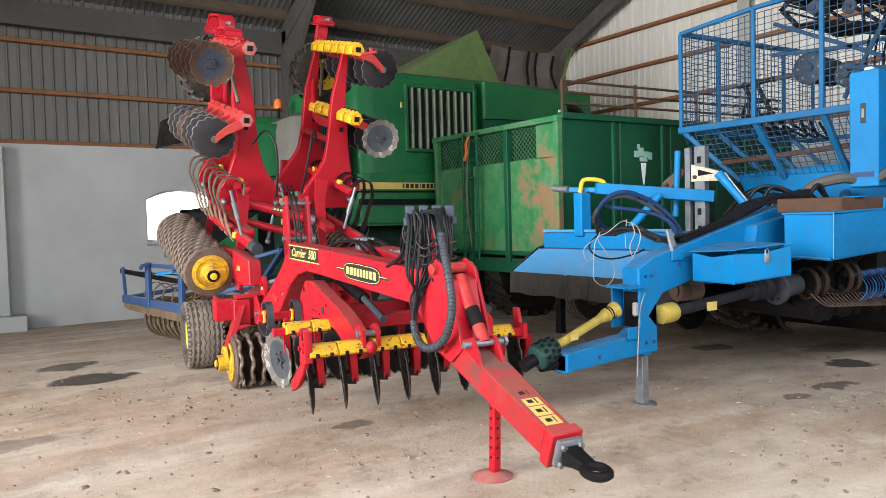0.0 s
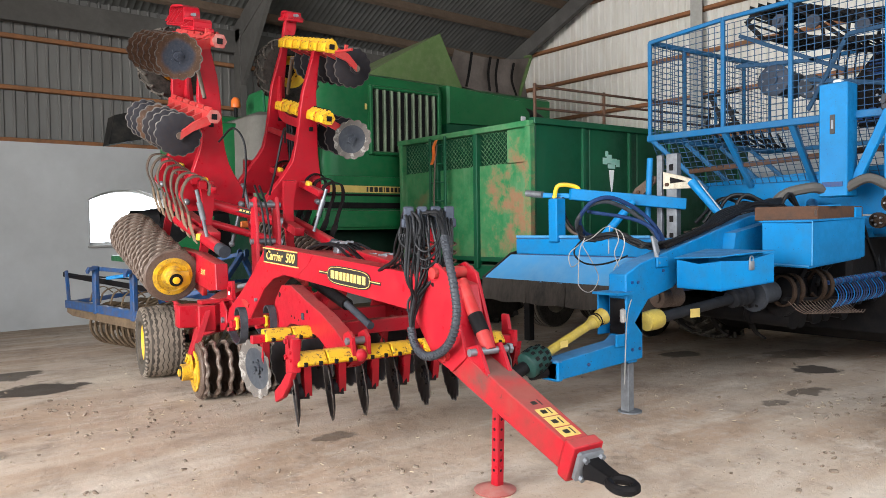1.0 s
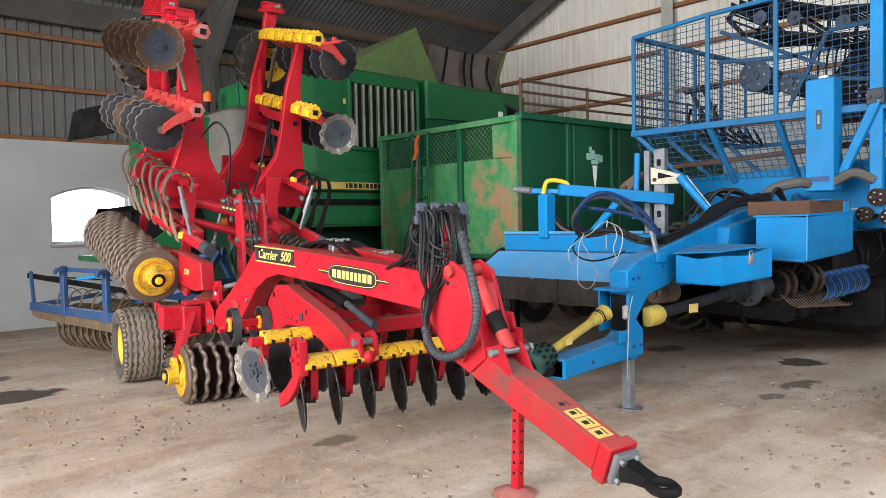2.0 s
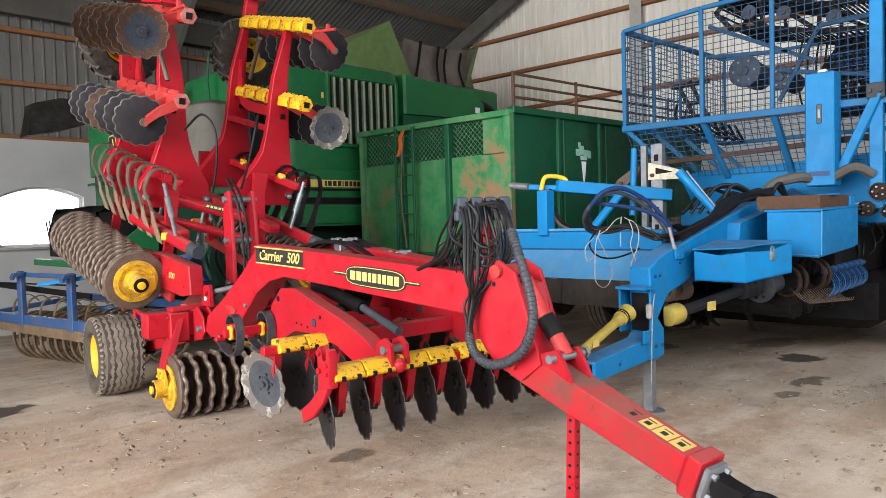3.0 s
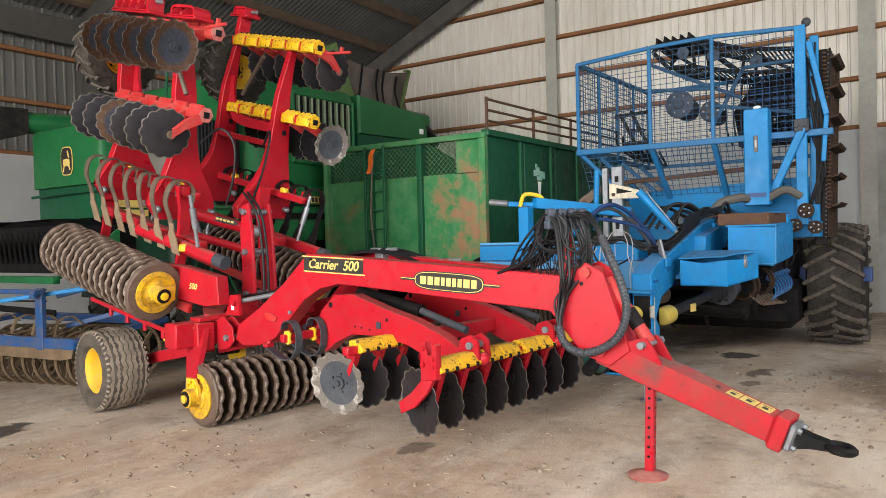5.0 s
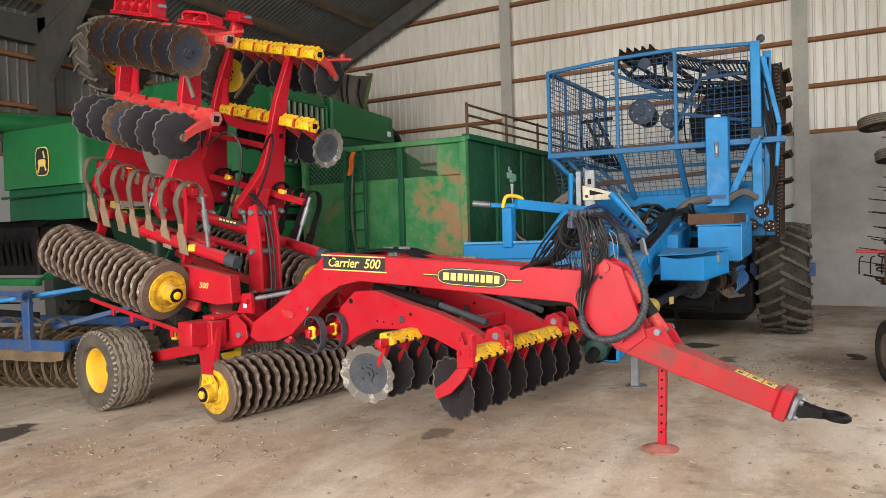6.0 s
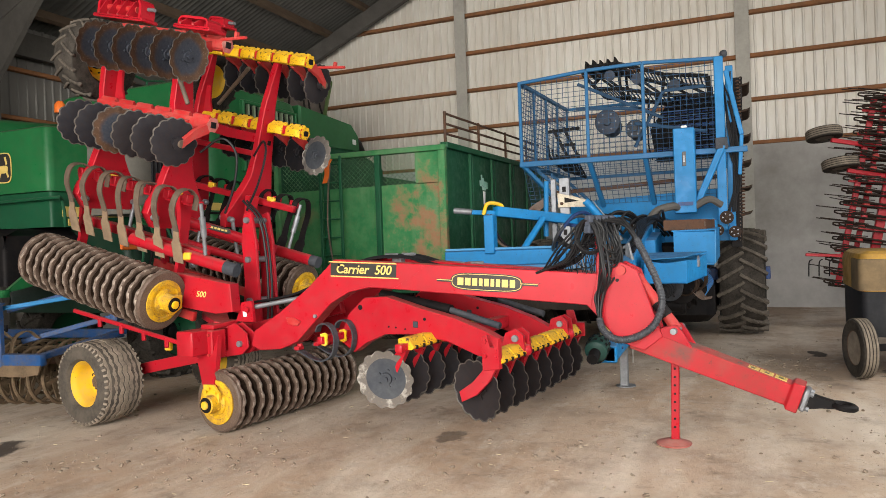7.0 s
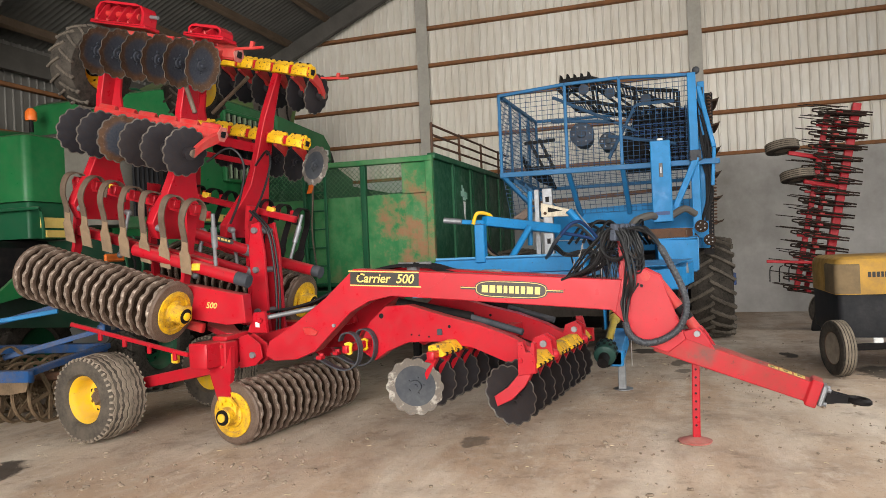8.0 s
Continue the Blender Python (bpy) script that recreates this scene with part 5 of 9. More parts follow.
def folded_wing(origin, az, side, tilt=14.3):
    """One folded wing: rollers below, then tines, two disc rows, the support wheel at the top. u back, v up, w outwards."""
    a, t = radians(az), radians(tilt)
    U = Vector((math.sin(a) * math.cos(t), math.cos(a) * math.cos(t), math.sin(t)))
    V = Vector((-math.sin(a) * math.sin(t), -math.cos(a) * math.sin(t), math.cos(t)))
    W = Vector((-math.cos(a), math.sin(a), 0)) * side
    O = Vector(origin)

    def L(u, v, w):
        return O + U * u + V * v + W * w

    # roller and its brackets
    packer(harrow, L(0.09, 0, 0), L(1.78, 0, 0), 16, 0.28) if side > 0 else packer(harrow, L(-0.12, 0, 0), L(1.75, 0, 0), 17, 0.28)
    for u in (0.02 if side > 0 else -0.19, 1.86):
        bm = B()
        prism(bm, [L(u, -0.05, 0.07), L(u, -0.12, -0.06), L(u, -0.06, -0.16), L(u, 0.06, -0.14), L(u, 0.07, 0.02)], U * 0.03)
        for dv, dw in ((-0.05, -0.09), (0.02, -0.1), (-0.08, -0.03)):
            bolt(bm, L(u, dv, dw), -U, 0.014, 0.014)
        part("roller_bracket", bm, YELLOW, harrow)
    for u in (0.30, 1.70):
        bm = B()
        hull(bm, [sect(L(u, -0.12, -0.32), U, W, 0.04, 0.09), sect(L(u + 0.05, 0.25, -0.39), U, W, 0.04, 0.09), sect(L(u + 0.12, 0.70, -0.42), U, W, 0.05, 0.12), sect(L(u + 0.15, 0.92, -0.40), U, W, 0.06, 0.15)])
        part("wing_strut", bm, RED, harrow)
    bm = B()
    beam(bm, L(-0.02, -0.15, -0.30), L(1.9, -0.15, -0.30), 0.05, 0.09)
    part("scraper_bar", bm, RED_FADED, harrow)
    bm = B()
    beam(bm, L(0.05, 0.42, -0.40), L(1.75, 0.42, -0.40), 0.09, 0.11, up=W)
    part("wing_tube", bm, RED, harrow)

    # levelling tines on their bar
    LT = (lambda u, v, w: L(u + 0.20, v + 0.01, w - 0.21)) if side > 0 else L
    bm = B()
    beam(bm, LT(0.02, 0.86, -0.20), LT(1.70, 0.86, -0.20), 0.07, 0.07, up=W)
    bar = part("tine_bar", bm, RED, harrow)
    for i in range(7):
        u = 0.05 + 0.245 * i
        bm = B()
        j1, j2 = 0.012 * math.sin(5.1 * i + side), 0.015 * math.sin(3.3 * i)
        strip(bm, [LT(u, 0.80, -0.16), LT(u + 0.01, 0.92, -0.16), LT(u + 0.02, 0.985 + j1, -0.06), LT(u + 0.02 + j2, 0.95, 0.06), LT(u + 0.01, 0.80, 0.10 + j1), LT(u - j2, 0.64, 0.05), LT(u - 0.01 - j2, 0.50, 0.012)], U, 0.068, 0.012)
        tn = part("tine", bm, TINE if side > 0 else IRON, bar, "bare bent spring tine")
        bm = B()
        prism(bm, [LT(u - 0.042 - j2, 0.60, 0.034), LT(u + 0.022 - j2, 0.60, 0.034), LT(u + 0.028 - j2, 0.52, 0.02), LT(u + 0.05 - j2, 0.48, 0.01), LT(u + 0.052 - j2, 0.30, -0.055), LT(u - 0.072 - j2, 0.30, -0.055), LT(u - 0.07 - j2, 0.48, 0.01), LT(u - 0.048 - j2, 0.52, 0.02)], W * 0.010)
        part("tine_blade", bm, TINE_TIP if side > 0 else IRON, bar)
        bm = B()
        box(bm, (0, 0, 0), (0.07, 0.085, 0.085), m=frame3(LT(u + 0.06, 0.90, -0.11), U, V, W), bev=0.007)
        part("tine_clamp", bm, RED, bar)
    for u in (0.35, 1.25):
        bm = B()
        box(bm, (0, 0, 0), (0.10, 0.07, 0.05), m=frame3(LT(u, 0.90, -0.21), U, V, W), bev=0.01)
        part("yellow_clamp", bm, YELLOW, bar)
    bm = B()
    cyl(bm, L(-0.02, 0.92, -0.16), L(-0.05, 0.45, -0.28), 0.018, n=12)
    cyl(bm, L(-0.03, 0.80, -0.19), L(-0.04, 0.62, -0.24), 0.028, n=12)
    part("turnbuckle", bm, ZINC, harrow)

    # the two disc rows
    rows = ((1.415, -0.04, 0.265, 14, 6, 0.252), (2.175, 0.0, 0.23, -1, 6, 0.24)) if side > 0 else ((1.46, 0.18, 0.165, -4, 6, 0.252), (2.235, 0.165, 0.25, -1, 6, 0.24))
    wb = -0.355 if side > 0 else -0.16
    for v, w, u0, axis_turn, count, step in rows:
        bv = v + (0.215 if v < 2 else 0.19)
        bm = B()
        beam(bm, L(u0 - 0.09, bv, wb), L(u0 + step * (count - 1) + 0.18, bv, wb), 0.09, 0.09, up=W)
        row = part("disc_bar", bm, RED_FADED if side > 0 else RED, harrow)
        bm = B()
        o = L(u0 - 0.10, bv, wb)
        prism(bm, [o + V * 0.075 * math.sin(k * math.tau / 6) + W * 0.075 * math.cos(k * math.tau / 6) for k in range(6)], U * 0.008)
        part("bar_end", bm, RED_DUSTY if side > 0 else YELLOW_CHIPPED, row)
        bm = B()
        box(bm, (0, 0, 0), (0.012, 0.055, 0.055), m=frame3(L(u0 - 0.105, bv, wb), U, V, W))
        part("bar_hole", bm, IRON, row)
        ax = (U * math.cos(radians(axis_turn)) - W * math.sin(radians(axis_turn))).normalized()
        ax = (ax * 1.0 + V * 0.06).normalized()
        for i in range(count):
            u = u0 + step * i
            if side > 0:
                stone_guard(frame3(L(u + 0.03, bv, wb), U, V, -W), 0.20, [RED_FADED, RED_FADED], row, "faded red stone guard")
            else:
                stone_guard(frame3(L(u + 0.03, bv, wb), U, V, -W), 0.20, [YELLOW_CHIPPED, IRON], row, "chipped yellow stone guard")
            k = 1 if (v > 2) == (side > 0) else -1
            bm = B()
            hull(bm, [sect(L(u + 0.075 * k, bv - 0.03, wb + 0.03), U, V, 0.05, 0.10), sect(L(u + 0.07 * k, v + 0.10, w - 0.12), U, V, 0.05, 0.085), sect(L(u + 0.065 * k, v, w), U, V, 0.05, 0.07)])
            part("disc_arm", bm, RED_FADED, row)
            bm = B()
            cyl(bm, L(u + 0.09 * k, v, w), L(u + 0.005 * k, v, w), 0.036, n=14)
            part("disc_shaft", bm, TINE, row)
            placed("disc", DISC_MUDDY if i == 0 and v < 2 and side < 0 else DISC_RUSTY if v > 2 and side > 0 or (v < 2 and side > 0 and i == 3) else DISC, facing(L(u, v, w), -ax if k > 0 else ax, 0.37 * i), row)

    # arms, wide at the hinge and thin at the top
    if side > 0:
        outer = [(0.55, -0.90, -0.30), (0.69, -0.915, -0.19), (0.80, -0.885, -0.22), (0.88, -0.835, -0.27), (0.98, -0.765, -0.32), (1.09, -0.705, -0.35), (1.22, -0.66, -0.385), (1.36, -0.63, -0.405), (1.55, -0.605, -0.37), (1.77, -0.575, -0.335), (2.01, -0.525, -0.33), (2.28, -0.44, -0.335), (2.42, -0.42, -0.32)]
        places = (0.70, 1.70)
    else:
        outer = [(0.55, -0.60, 0.04), (0.68, -0.62, 0.07), (0.78, -0.55, 0.06), (0.87, -0.485, 0.04), (1.0, -0.40, 0.015), (1.12, -0.335, -0.01), (1.3, -0.305, -0.04), (1.5, -0.29, -0.06), (1.7, -0.285, -0.085), (1.9, -0.27, -0.11), (2.15, -0.22, -0.11), (2.4, -0.17, -0.10)]
        places = (0.61, 1.60)
    for u in places:
        bm = B()
        tall = [(2.55, -0.17, -0.02), (2.70, -0.15, -0.01)] if side < 0 and u > 1 else []
        hull(bm, [sect(L(u, v, (a0 + b0) / 2), U, W, 0.09 if v < 1.3 else 0.075, b0 - a0) for v, a0, b0 in outer + tall])
        arm = soften(part("wing_arm", bm, RED, harrow), 0.008)
        for v, w in ((0.64, outer[1][1] + 0.05), (0.66, outer[1][2] - 0.07)):
            bm = B()
            cyl(bm, L(u - 0.075, v, w), L(u + 0.075, v, w), 0.032, n=12)
            part("hinge_pin", bm, ZINC, arm)
            bm = B()
            ball(bm, L(u - 0.085, v, w), 0.034, 10)
            part("pin_head", bm, ZINC, arm)
        bm = B()
        box(bm, (0, 0, 0), (0.012, 0.05, 0.05), m=frame3(L(u - 0.05, 1.50, (outer[7][1] + outer[7][2]) / 2 + 0.03), U, V, W), bev=0.004)
        part("stop_nut", bm, IRON, arm)
        a1 = outer[1][1] + 0.06
        bm = B()
        cyl(bm, L(u - 0.09, 0.62, a1), L(u - 0.16, 0.20, a1 + 0.10), 0.020, n=12)
        part("link_rod", bm, ZINC, arm, "bare steel link rod")
        bm = B()
        ball(bm, L(u - 0.16, 0.20, a1 + 0.10), 0.035, 10)
        part("rod_end", bm, ZINC, arm)
        if side > 0 or u > 1:
            big = u > 1
            vb = 2.50 if big else 2.45
            uc, wid, hi2, wc = (1.58, 0.62, 0.21, -0.41) if big else (0.35, 0.36, 0.10, -0.20)
            if side < 0:
                uc, wid, hi2, wc, vb = 1.60, 0.24, 0.10, -0.08, 2.70
            bm = B()
            box(bm, (0, 0, 0), (wid + 0.08, 0.035, 0.21), m=frame3(L(uc, vb, wc), U, V, W), bev=0.01)
            hd = part("arm_head", bm, RED, harrow, "cast red head plate")
            # bent cover plate over two cheeks, with an opening below it
            hw, top = wid / 2, vb + hi2
            arch = [(-hw, 0.02), (-hw, hi2 * 0.62), (-hw * 0.86, hi2 * 0.9), (-hw * 0.6, hi2), (hw * 0.6, hi2), (hw * 0.86, hi2 * 0.9), (hw, hi2 * 0.62), (hw, 0.02)]
            inner = [(a * 0.9, min(b2, hi2 - 0.022)) for a, b2 in arch]
            bm = B()
            hull(bm, [[L(uc + a, vb + b2, wc + 0.085), L(uc + a, vb + b2, wc - 0.085), L(uc + c2, vb + d2, wc - 0.085), L(uc + c2, vb + d2, wc + 0.085)] for (a, b2), (c2, d2) in zip(arch, inner)])
            part("head_cover", bm, RED, hd)
            bm = B()
            prism(bm, [L(uc + a, vb + b2, wc - 0.06) for a, b2 in inner], W * 0.012)
            part("head_web", bm, RED, hd)
            for k in range(4 if big else 2):
                q = uc + wid * ((k + 0.5) / (4 if big else 2) - 0.5) * 0.86
                bm = B()
                prism(bm, [L(q, vb + 0.02, wc + 0.02), L(q, vb + hi2 * 0.92, wc + 0.02), L(q, vb + hi2 * 0.75, wc + 0.075), L(q, vb + 0.02, wc + 0.15)], U * 0.014)
                part("head_rib", bm, RED, hd)
                bm = B()
                bolt(bm, L(q + 0.05, vb + 0.015, wc + 0.10), V, 0.016, 0.02)
                part("head_bolt", bm, RED_FADED, hd)
            if big:
                bm = B()
                cyl(bm, L(uc - hw * 0.7, vb + hi2 * 0.45, wc + 0.035), L(uc + hw * 0.7, vb + hi2 * 0.45, wc + 0.035), 0.03, n=14)
                part("head_tube", bm, RED_FADED, hd)
                bm = B()
                cyl(bm, L(uc - hw - 0.09, vb + hi2 * 0.55, wc), L(uc - hw + 0.02, vb + hi2 * 0.55, wc), 0.018, n=10)
                part("head_pin", bm, ZINC, hd)
    # plate that ties the two arms, with a rounded inner corner
    a0, a1 = places
    wp = -0.50 if side > 0 else -0.20
    bm = B()
    rim = [(a1, 2.02), (a1 - 0.10, 2.02), (a1 - 0.12, 1.84), (a1 - 0.18, 1.70), (a1 - 0.30, 1.61), (a1 - 0.46, 1.585), (a0, 1.58)]
    low = [(a1, 1.86), (a1 - 0.04, 1.72), (a1 - 0.10, 1.60), (a1 - 0.16, 1.53), (a1 - 0.28, 1.495), (a1 - 0.46, 1.48), (a0, 1.48)]
    hull(bm, [[L(p[0], p[1], wp), L(q[0], q[1], wp), L(q[0], q[1], wp + 0.025), L(p[0], p[1], wp + 0.025)] for p, q in zip(rim, low)])
    part("tie_plate", bm, RED, harrow)
    if side < 0:
        bm = B()
        beam(bm, L(0.62, 1.36, -0.26), L(1.62, 1.36, -0.26), 0.06, 0.06, up=W)
        part("wing_tube", bm, RED, harrow)
    bm = B()
    ends = ((0.75, 2.2, -0.30), (0.52, 1.78, -0.36)) if side > 0 else ((0.845, 2.26, -0.32), (1.42, 1.83, -0.12))
    cyl(bm, L(*ends[0]), L(*ends[1]), 0.022, n=12)
    part("stay", bm, TINE, harrow)
    bm = B()
    cyl(bm, L(0.03, 2.38, -0.16), L(-0.28, 2.42, -0.13), 0.014, n=8)
    box(bm, (0, 0, 0), (0.03, 0.06, 0.03), m=frame3(L(-0.16, 2.43, -0.14), U, V, W))
    part("marker_pin", bm, RED_FADED, harrow)
    wheel(harrow, L(1.90, 2.05, -0.40) if side > 0 else L(1.85, 2.08, 0.03), -U, 0.40, 0.30, 0.20, "lug", YELLOW, RUBBER, TYRE_GROOVE, lugs=16)
    # hydraulic line from the arm to the hinge
    bm = B()
    tube(bm, [L(0.42, 1.35, -0.50), L(0.25, 1.52, -0.58), L(0.12, 1.40, -0.66), L(0.12, 1.1, -0.70), L(0.2, 0.8, -0.72)], 0.012, 6)
    part("hydraulic_hose", bm, HOSE, harrow)


folded_wing((2.215, 7.626, 1.058), 3, 1)
folded_wing((3.93, 7.48, 1.09), 5, -1)

# hose rack with its hanging hoses
RXY = Vector((2.535, 3.84, 0))
rk = pose(RXY.x, RXY.y, 1.57, 0, 0, -25)
bm = B()
box(bm, (0, 0, 0), (0.34, 0.05, 0.06), m=rk, bev=0.008)
for k in range(4):
    box(bm, (0, 0, 0), (0.062, 0.05, 0.085), m=rk @ Matrix.Translation((-0.128 + 0.085 * k, 0, 0.06)), bev=0.008)
rack = part("hose_rack", bm, RACK, harrow, "grey slotted rack for hose couplings")
bm = B()
beam(bm, (2.60, 3.86, 1.22), (2.59, 3.86, 1.56), 0.05, 0.06)
part("rack_post", bm, RED, rack)
for x, y in ((2.50, 3.78), (2.62, 3.73)):
    bm = B()
    tube(bm, [(x + 0.03 * math.cos(i * 1.1), y + 0.03 * math.sin(i * 1.1), 1.24 + 0.009 * i) for i in range(26)], 0.006, 6, 3)
    part("coil_spring", bm, RUST, rack)
rng = random.Random(4)
for k in range(16):
    bm = B()
    o = -0.14 + 0.0187 * k
    x, y = RXY.x + o * 0.9, RXY.y - o * 0.42
    q = rng.uniform
    jx, jy = q(-0.06, 0.06), q(-0.06, 0.06)
    top = 1.60 + q(0.0, 0.06)
    tube(bm, [(x + 0.10 + jx, y + 0.42, 1.26), (x + 0.05, y + 0.22 + jy, 1.42 + jy), (x, y + 0.04, top), (x - 0.03, y - 0.05, top - 0.07), (x - 0.07 + jx * 0.7, y - 0.08 + jy * 0.6, 1.30 + jx), (2.415 + jx * 0.6, 3.835 + jy * 0.6, 1.12), (2.395 + jx * 0.25, 3.845 + jy * 0.3, 1.0), (2.388 + jx * 0.15, 3.838 + jy * 0.15, 0.92)], 0.0078 if k % 4 else 0.010, 7)
    part("hydraulic_hose", bm, HOSE, rack)
for k in range(26):
    q = rng.uniform
    bm = B()
    x, y = 2.56 + q(-0.09, 0.09), 3.98 + q(-0.10, 0.22)
    tube(bm, [(2.55 + q(-0.05, 0.05), 3.88, 1.50 + q(-0.1, 0.05)), (x + q(-.06, .06), y, 1.40 + q(-.04, .06)), (x + q(-.03, .03), y + q(-.03, .05), 1.25)], 0.0032, 5, 4)
    part("thin_lead", bm, HOSE, rack)
for k in range(4):
    bm = B()
    cz, r = 1.49 + 0.012 * k, 0.085 + 0.006 * k
    tube(bm, [(2.455 - 0.008 * k + 0.012 * math.sin(3 * a0), 3.90 + r * math.cos(a0), cz + 1.15 * r * math.sin(a0)) for a0 in [i * 0.55 for i in range(13)]], 0.009, 7, 3)
    part("hose_coil", bm, HOSE, rack)
for k in range(3):
    bm = B()
    z0 = 1.30 + 0.05 * k
    tube(bm, [(2.44, 3.86, z0 + 0.2), (2.40, 3.80, z0 + 0.05), (2.43, 3.73, z0), (2.50, 3.70, z0 + 0.08), (2.52, 3.74, z0 + 0.2)], 0.007, 6)
    part("cable_loop", bm, HOSE, rack)
bm = B()
loop = [(2.44, 3.575, 1.49), (2.42, 3.52, 1.38), (2.40, 3.44, 1.20), (2.39, 3.41, 1.05), (2.385, 3.46, 0.90), (2.385, 3.58, 0.81), (2.385, 3.71, 0.785), (2.39, 3.81, 0.84), (2.39, 3.845, 0.94)]
tube(bm, loop, 0.024, 10)
big = part("wrapped_hose", bm, HOSE_GREY, rack, "thick grey spiral-wrapped hose loop")
bm = B()
cp = curve_pts(loop, 7)
for i in range(1, len(cp) - 1):
    t = (cp[i + 1] - cp[i - 1]).normalized()
    lathe(bm, [(0.0245, -0.005), (0.0275, -0.002), (0.0275, 0.002), (0.0245, 0.005)], cp[i], cp[i] + t, 10)
wrap = part("spiral_wrap", bm, HOSE_GREY, big)
tagged(wrap, "ribbed spiral wrap", kind="stuff")
for k in range(7):
    q = rng.uniform
    bm = B()
    dx, dy = q(-.012, .012), q(-.014, .014)
    tube(bm, [(2.46 + 0.02 * k, 3.80 - 0.01 * k, 1.62 + q(0, .03)), (2.50 + dx, 3.69 + dy, 1.62 + q(-.02, .02)), (2.465 + dx, 3.62 + dy, 1.56), (2.44 + dx * 0.6, 3.575 + dy * 0.6, 1.49), (2.425 + dx * 0.5, 3.54 + dy * 0.5, 1.42)], 0.010, 7)
    part("hydraulic_hose", bm, HOSE, rack)
# valve blocks and lines on top of the beams
for s0, r0, z0 in ((3.45, 0.22, 1.36), (2.80, 0.26, 1.27)):
    bm = B()
    box(bm, M(s0, r0, z0), (0.14, 0.10, 0.08), rz=-7, bev=0.01)
    valve = part("valve_block", bm, ZINC, harrow)
    for k in range(6):
        bm = B()
        p = M(s0 - 0.09 + 0.09 * (k % 3), r0 - 0.05 + 0.10 * (k // 3), z0 + 0.03)
        cyl(bm, p, p + UP * 0.035, 0.017, n=8)
        cyl(bm, p + UP * 0.030, p + UP * 0.034 + AX * (0.10 if k % 2 else -0.10), 0.013, n=8)
        part("elbow_fitting", bm, ZINC, valve, "bright steel elbow fitting")
bm = B()
prism(bm, [M(3.2, 0.05, 1.30), M(3.9, 0.05, 1.32), M(3.9, 0.6, 1.32), M(3.2, 0.55, 1.30)], (0, 0, 0.03))
part("deck_plate", bm, RED, harrow)
for k in range(6):
    bm = B()
    r = 0.02 + 0.05 * k
    tube(bm, [M(1.75, 0.10 + 0.02 * k, 1.27), M(2.4, 0.05 + r * 0.6, 1.20 + 0.01 * (k % 3)), M(3.0, r + 0.06, 1.315 + 0.012 * (k % 2)), M(3.35, 0.08 + r * 0.8, 1.40 + 0.008 * (k % 3)), M(3.80, 0.02 + r, 1.365 + 0.01 * (k % 2)), M(4.4, r - 0.1, 1.10), M(5.0, r - 0.15, 1.0)], 0.011, 6)
    part("hydraulic_hose", bm, HOSE, harrow)

# ---- green container trailer ----
TX, TY0, TY1, TZ0, TZ1, TXE = 6.33, 6.63, 9.42, 1.08, 2.86, 11.6
trailer = thing("container_trailer", ((TX + TXE) / 2, (TY0 + TY1) / 2, 0), "worn green steel container trailer with rust patches and a ladder", "trailer")
bm = B()
box(bm, (TX + 0.03, (TY0 + TY1) / 2, (TZ0 + 2.36) / 2), (0.05, TY1 - TY0 - 0.1, 2.36 - TZ0))
box(bm, (TX + 0.03, 6.89, 2.58), (0.05, 0.38, 0.46))
part("front_wall", bm, RUSTED_GREEN, trailer, "green front sheet worn to rust")
bm = B()
line, x = [], TX + 0.06
while x < TXE:
    line += [(x, TY0 + 0.012), (x + 0.012, TY0), (x + 1.03, TY0 + 0.004), (x + 1.042, TY0 + 0.012)]
    x += 1.05
hull(bm, [[Vector((px, py, TZ0)) for px, py in line] + [Vector((line[-1][0], TY0 + 0.06, TZ0)), Vector((line[0][0], TY0 + 0.06, TZ0))],
          [Vector((px, py, TZ1 - 0.03 + 0.012 * (px - TX))) for px, py in line] + [Vector((line[-1][0], TY0 + 0.06, TZ1 + 0.03)), Vector((line[0][0], TY0 + 0.06, TZ1 - 0.03))]])
part("side_wall", bm, GREEN_DARK, trailer)
bm = B()
box(bm, ((TX + TXE) / 2, TY1 - 0.02, (TZ0 + TZ1) / 2), (TXE - TX, 0.04, TZ1 - TZ0))
part("side_wall", bm, GREEN_DARK, trailer)
bm = B()
box(bm, (TXE, (TY0 + TY1) / 2, (TZ0 + TZ1) / 2), (0.04, TY1 - TY0, TZ1 - TZ0))
part("rear_wall", bm, GREEN_DARK, trailer)
bm = B()
box(bm, ((TX + TXE) / 2, (TY0 + TY1) / 2, TZ0 + 0.02), (TXE - TX, TY1 - TY0, 0.06))
part("container_floor", bm, GREEN_DARK, trailer)
for y in (TY0 + 0.03, 7.66, 8.52, TY1 - 0.03):
    bm = B()
    box(bm, (TX - 0.01, y, (TZ0 + TZ1) / 2 - 0.06), (0.09, 0.08 if y not in (TY0 + 0.03,) else 0.10, TZ1 - TZ0 + 0.1), bev=0.008)
    part("front_post", bm, RUSTED_GREEN if y in (TY1 - 0.03, TY0 + 0.03) else GREEN_DARK, trailer)
bm = B()
beam(bm, (TX - 0.02, TY0 - 0.03, TZ1 - 0.035), (TX - 0.02, TY1 + 0.03, TZ1 - 0.02), 0.11, 0.075)
part("top_rail", bm, RUSTED_GREEN, trailer)
bm = B()
beam(bm, (TX, TY0 + 0.0, TZ1 + 0.0), (TXE, TY0 + 0.0, TZ1 + 0.06), 0.11, 0.08)
part("top_rail", bm, GREEN_DARK, trailer)
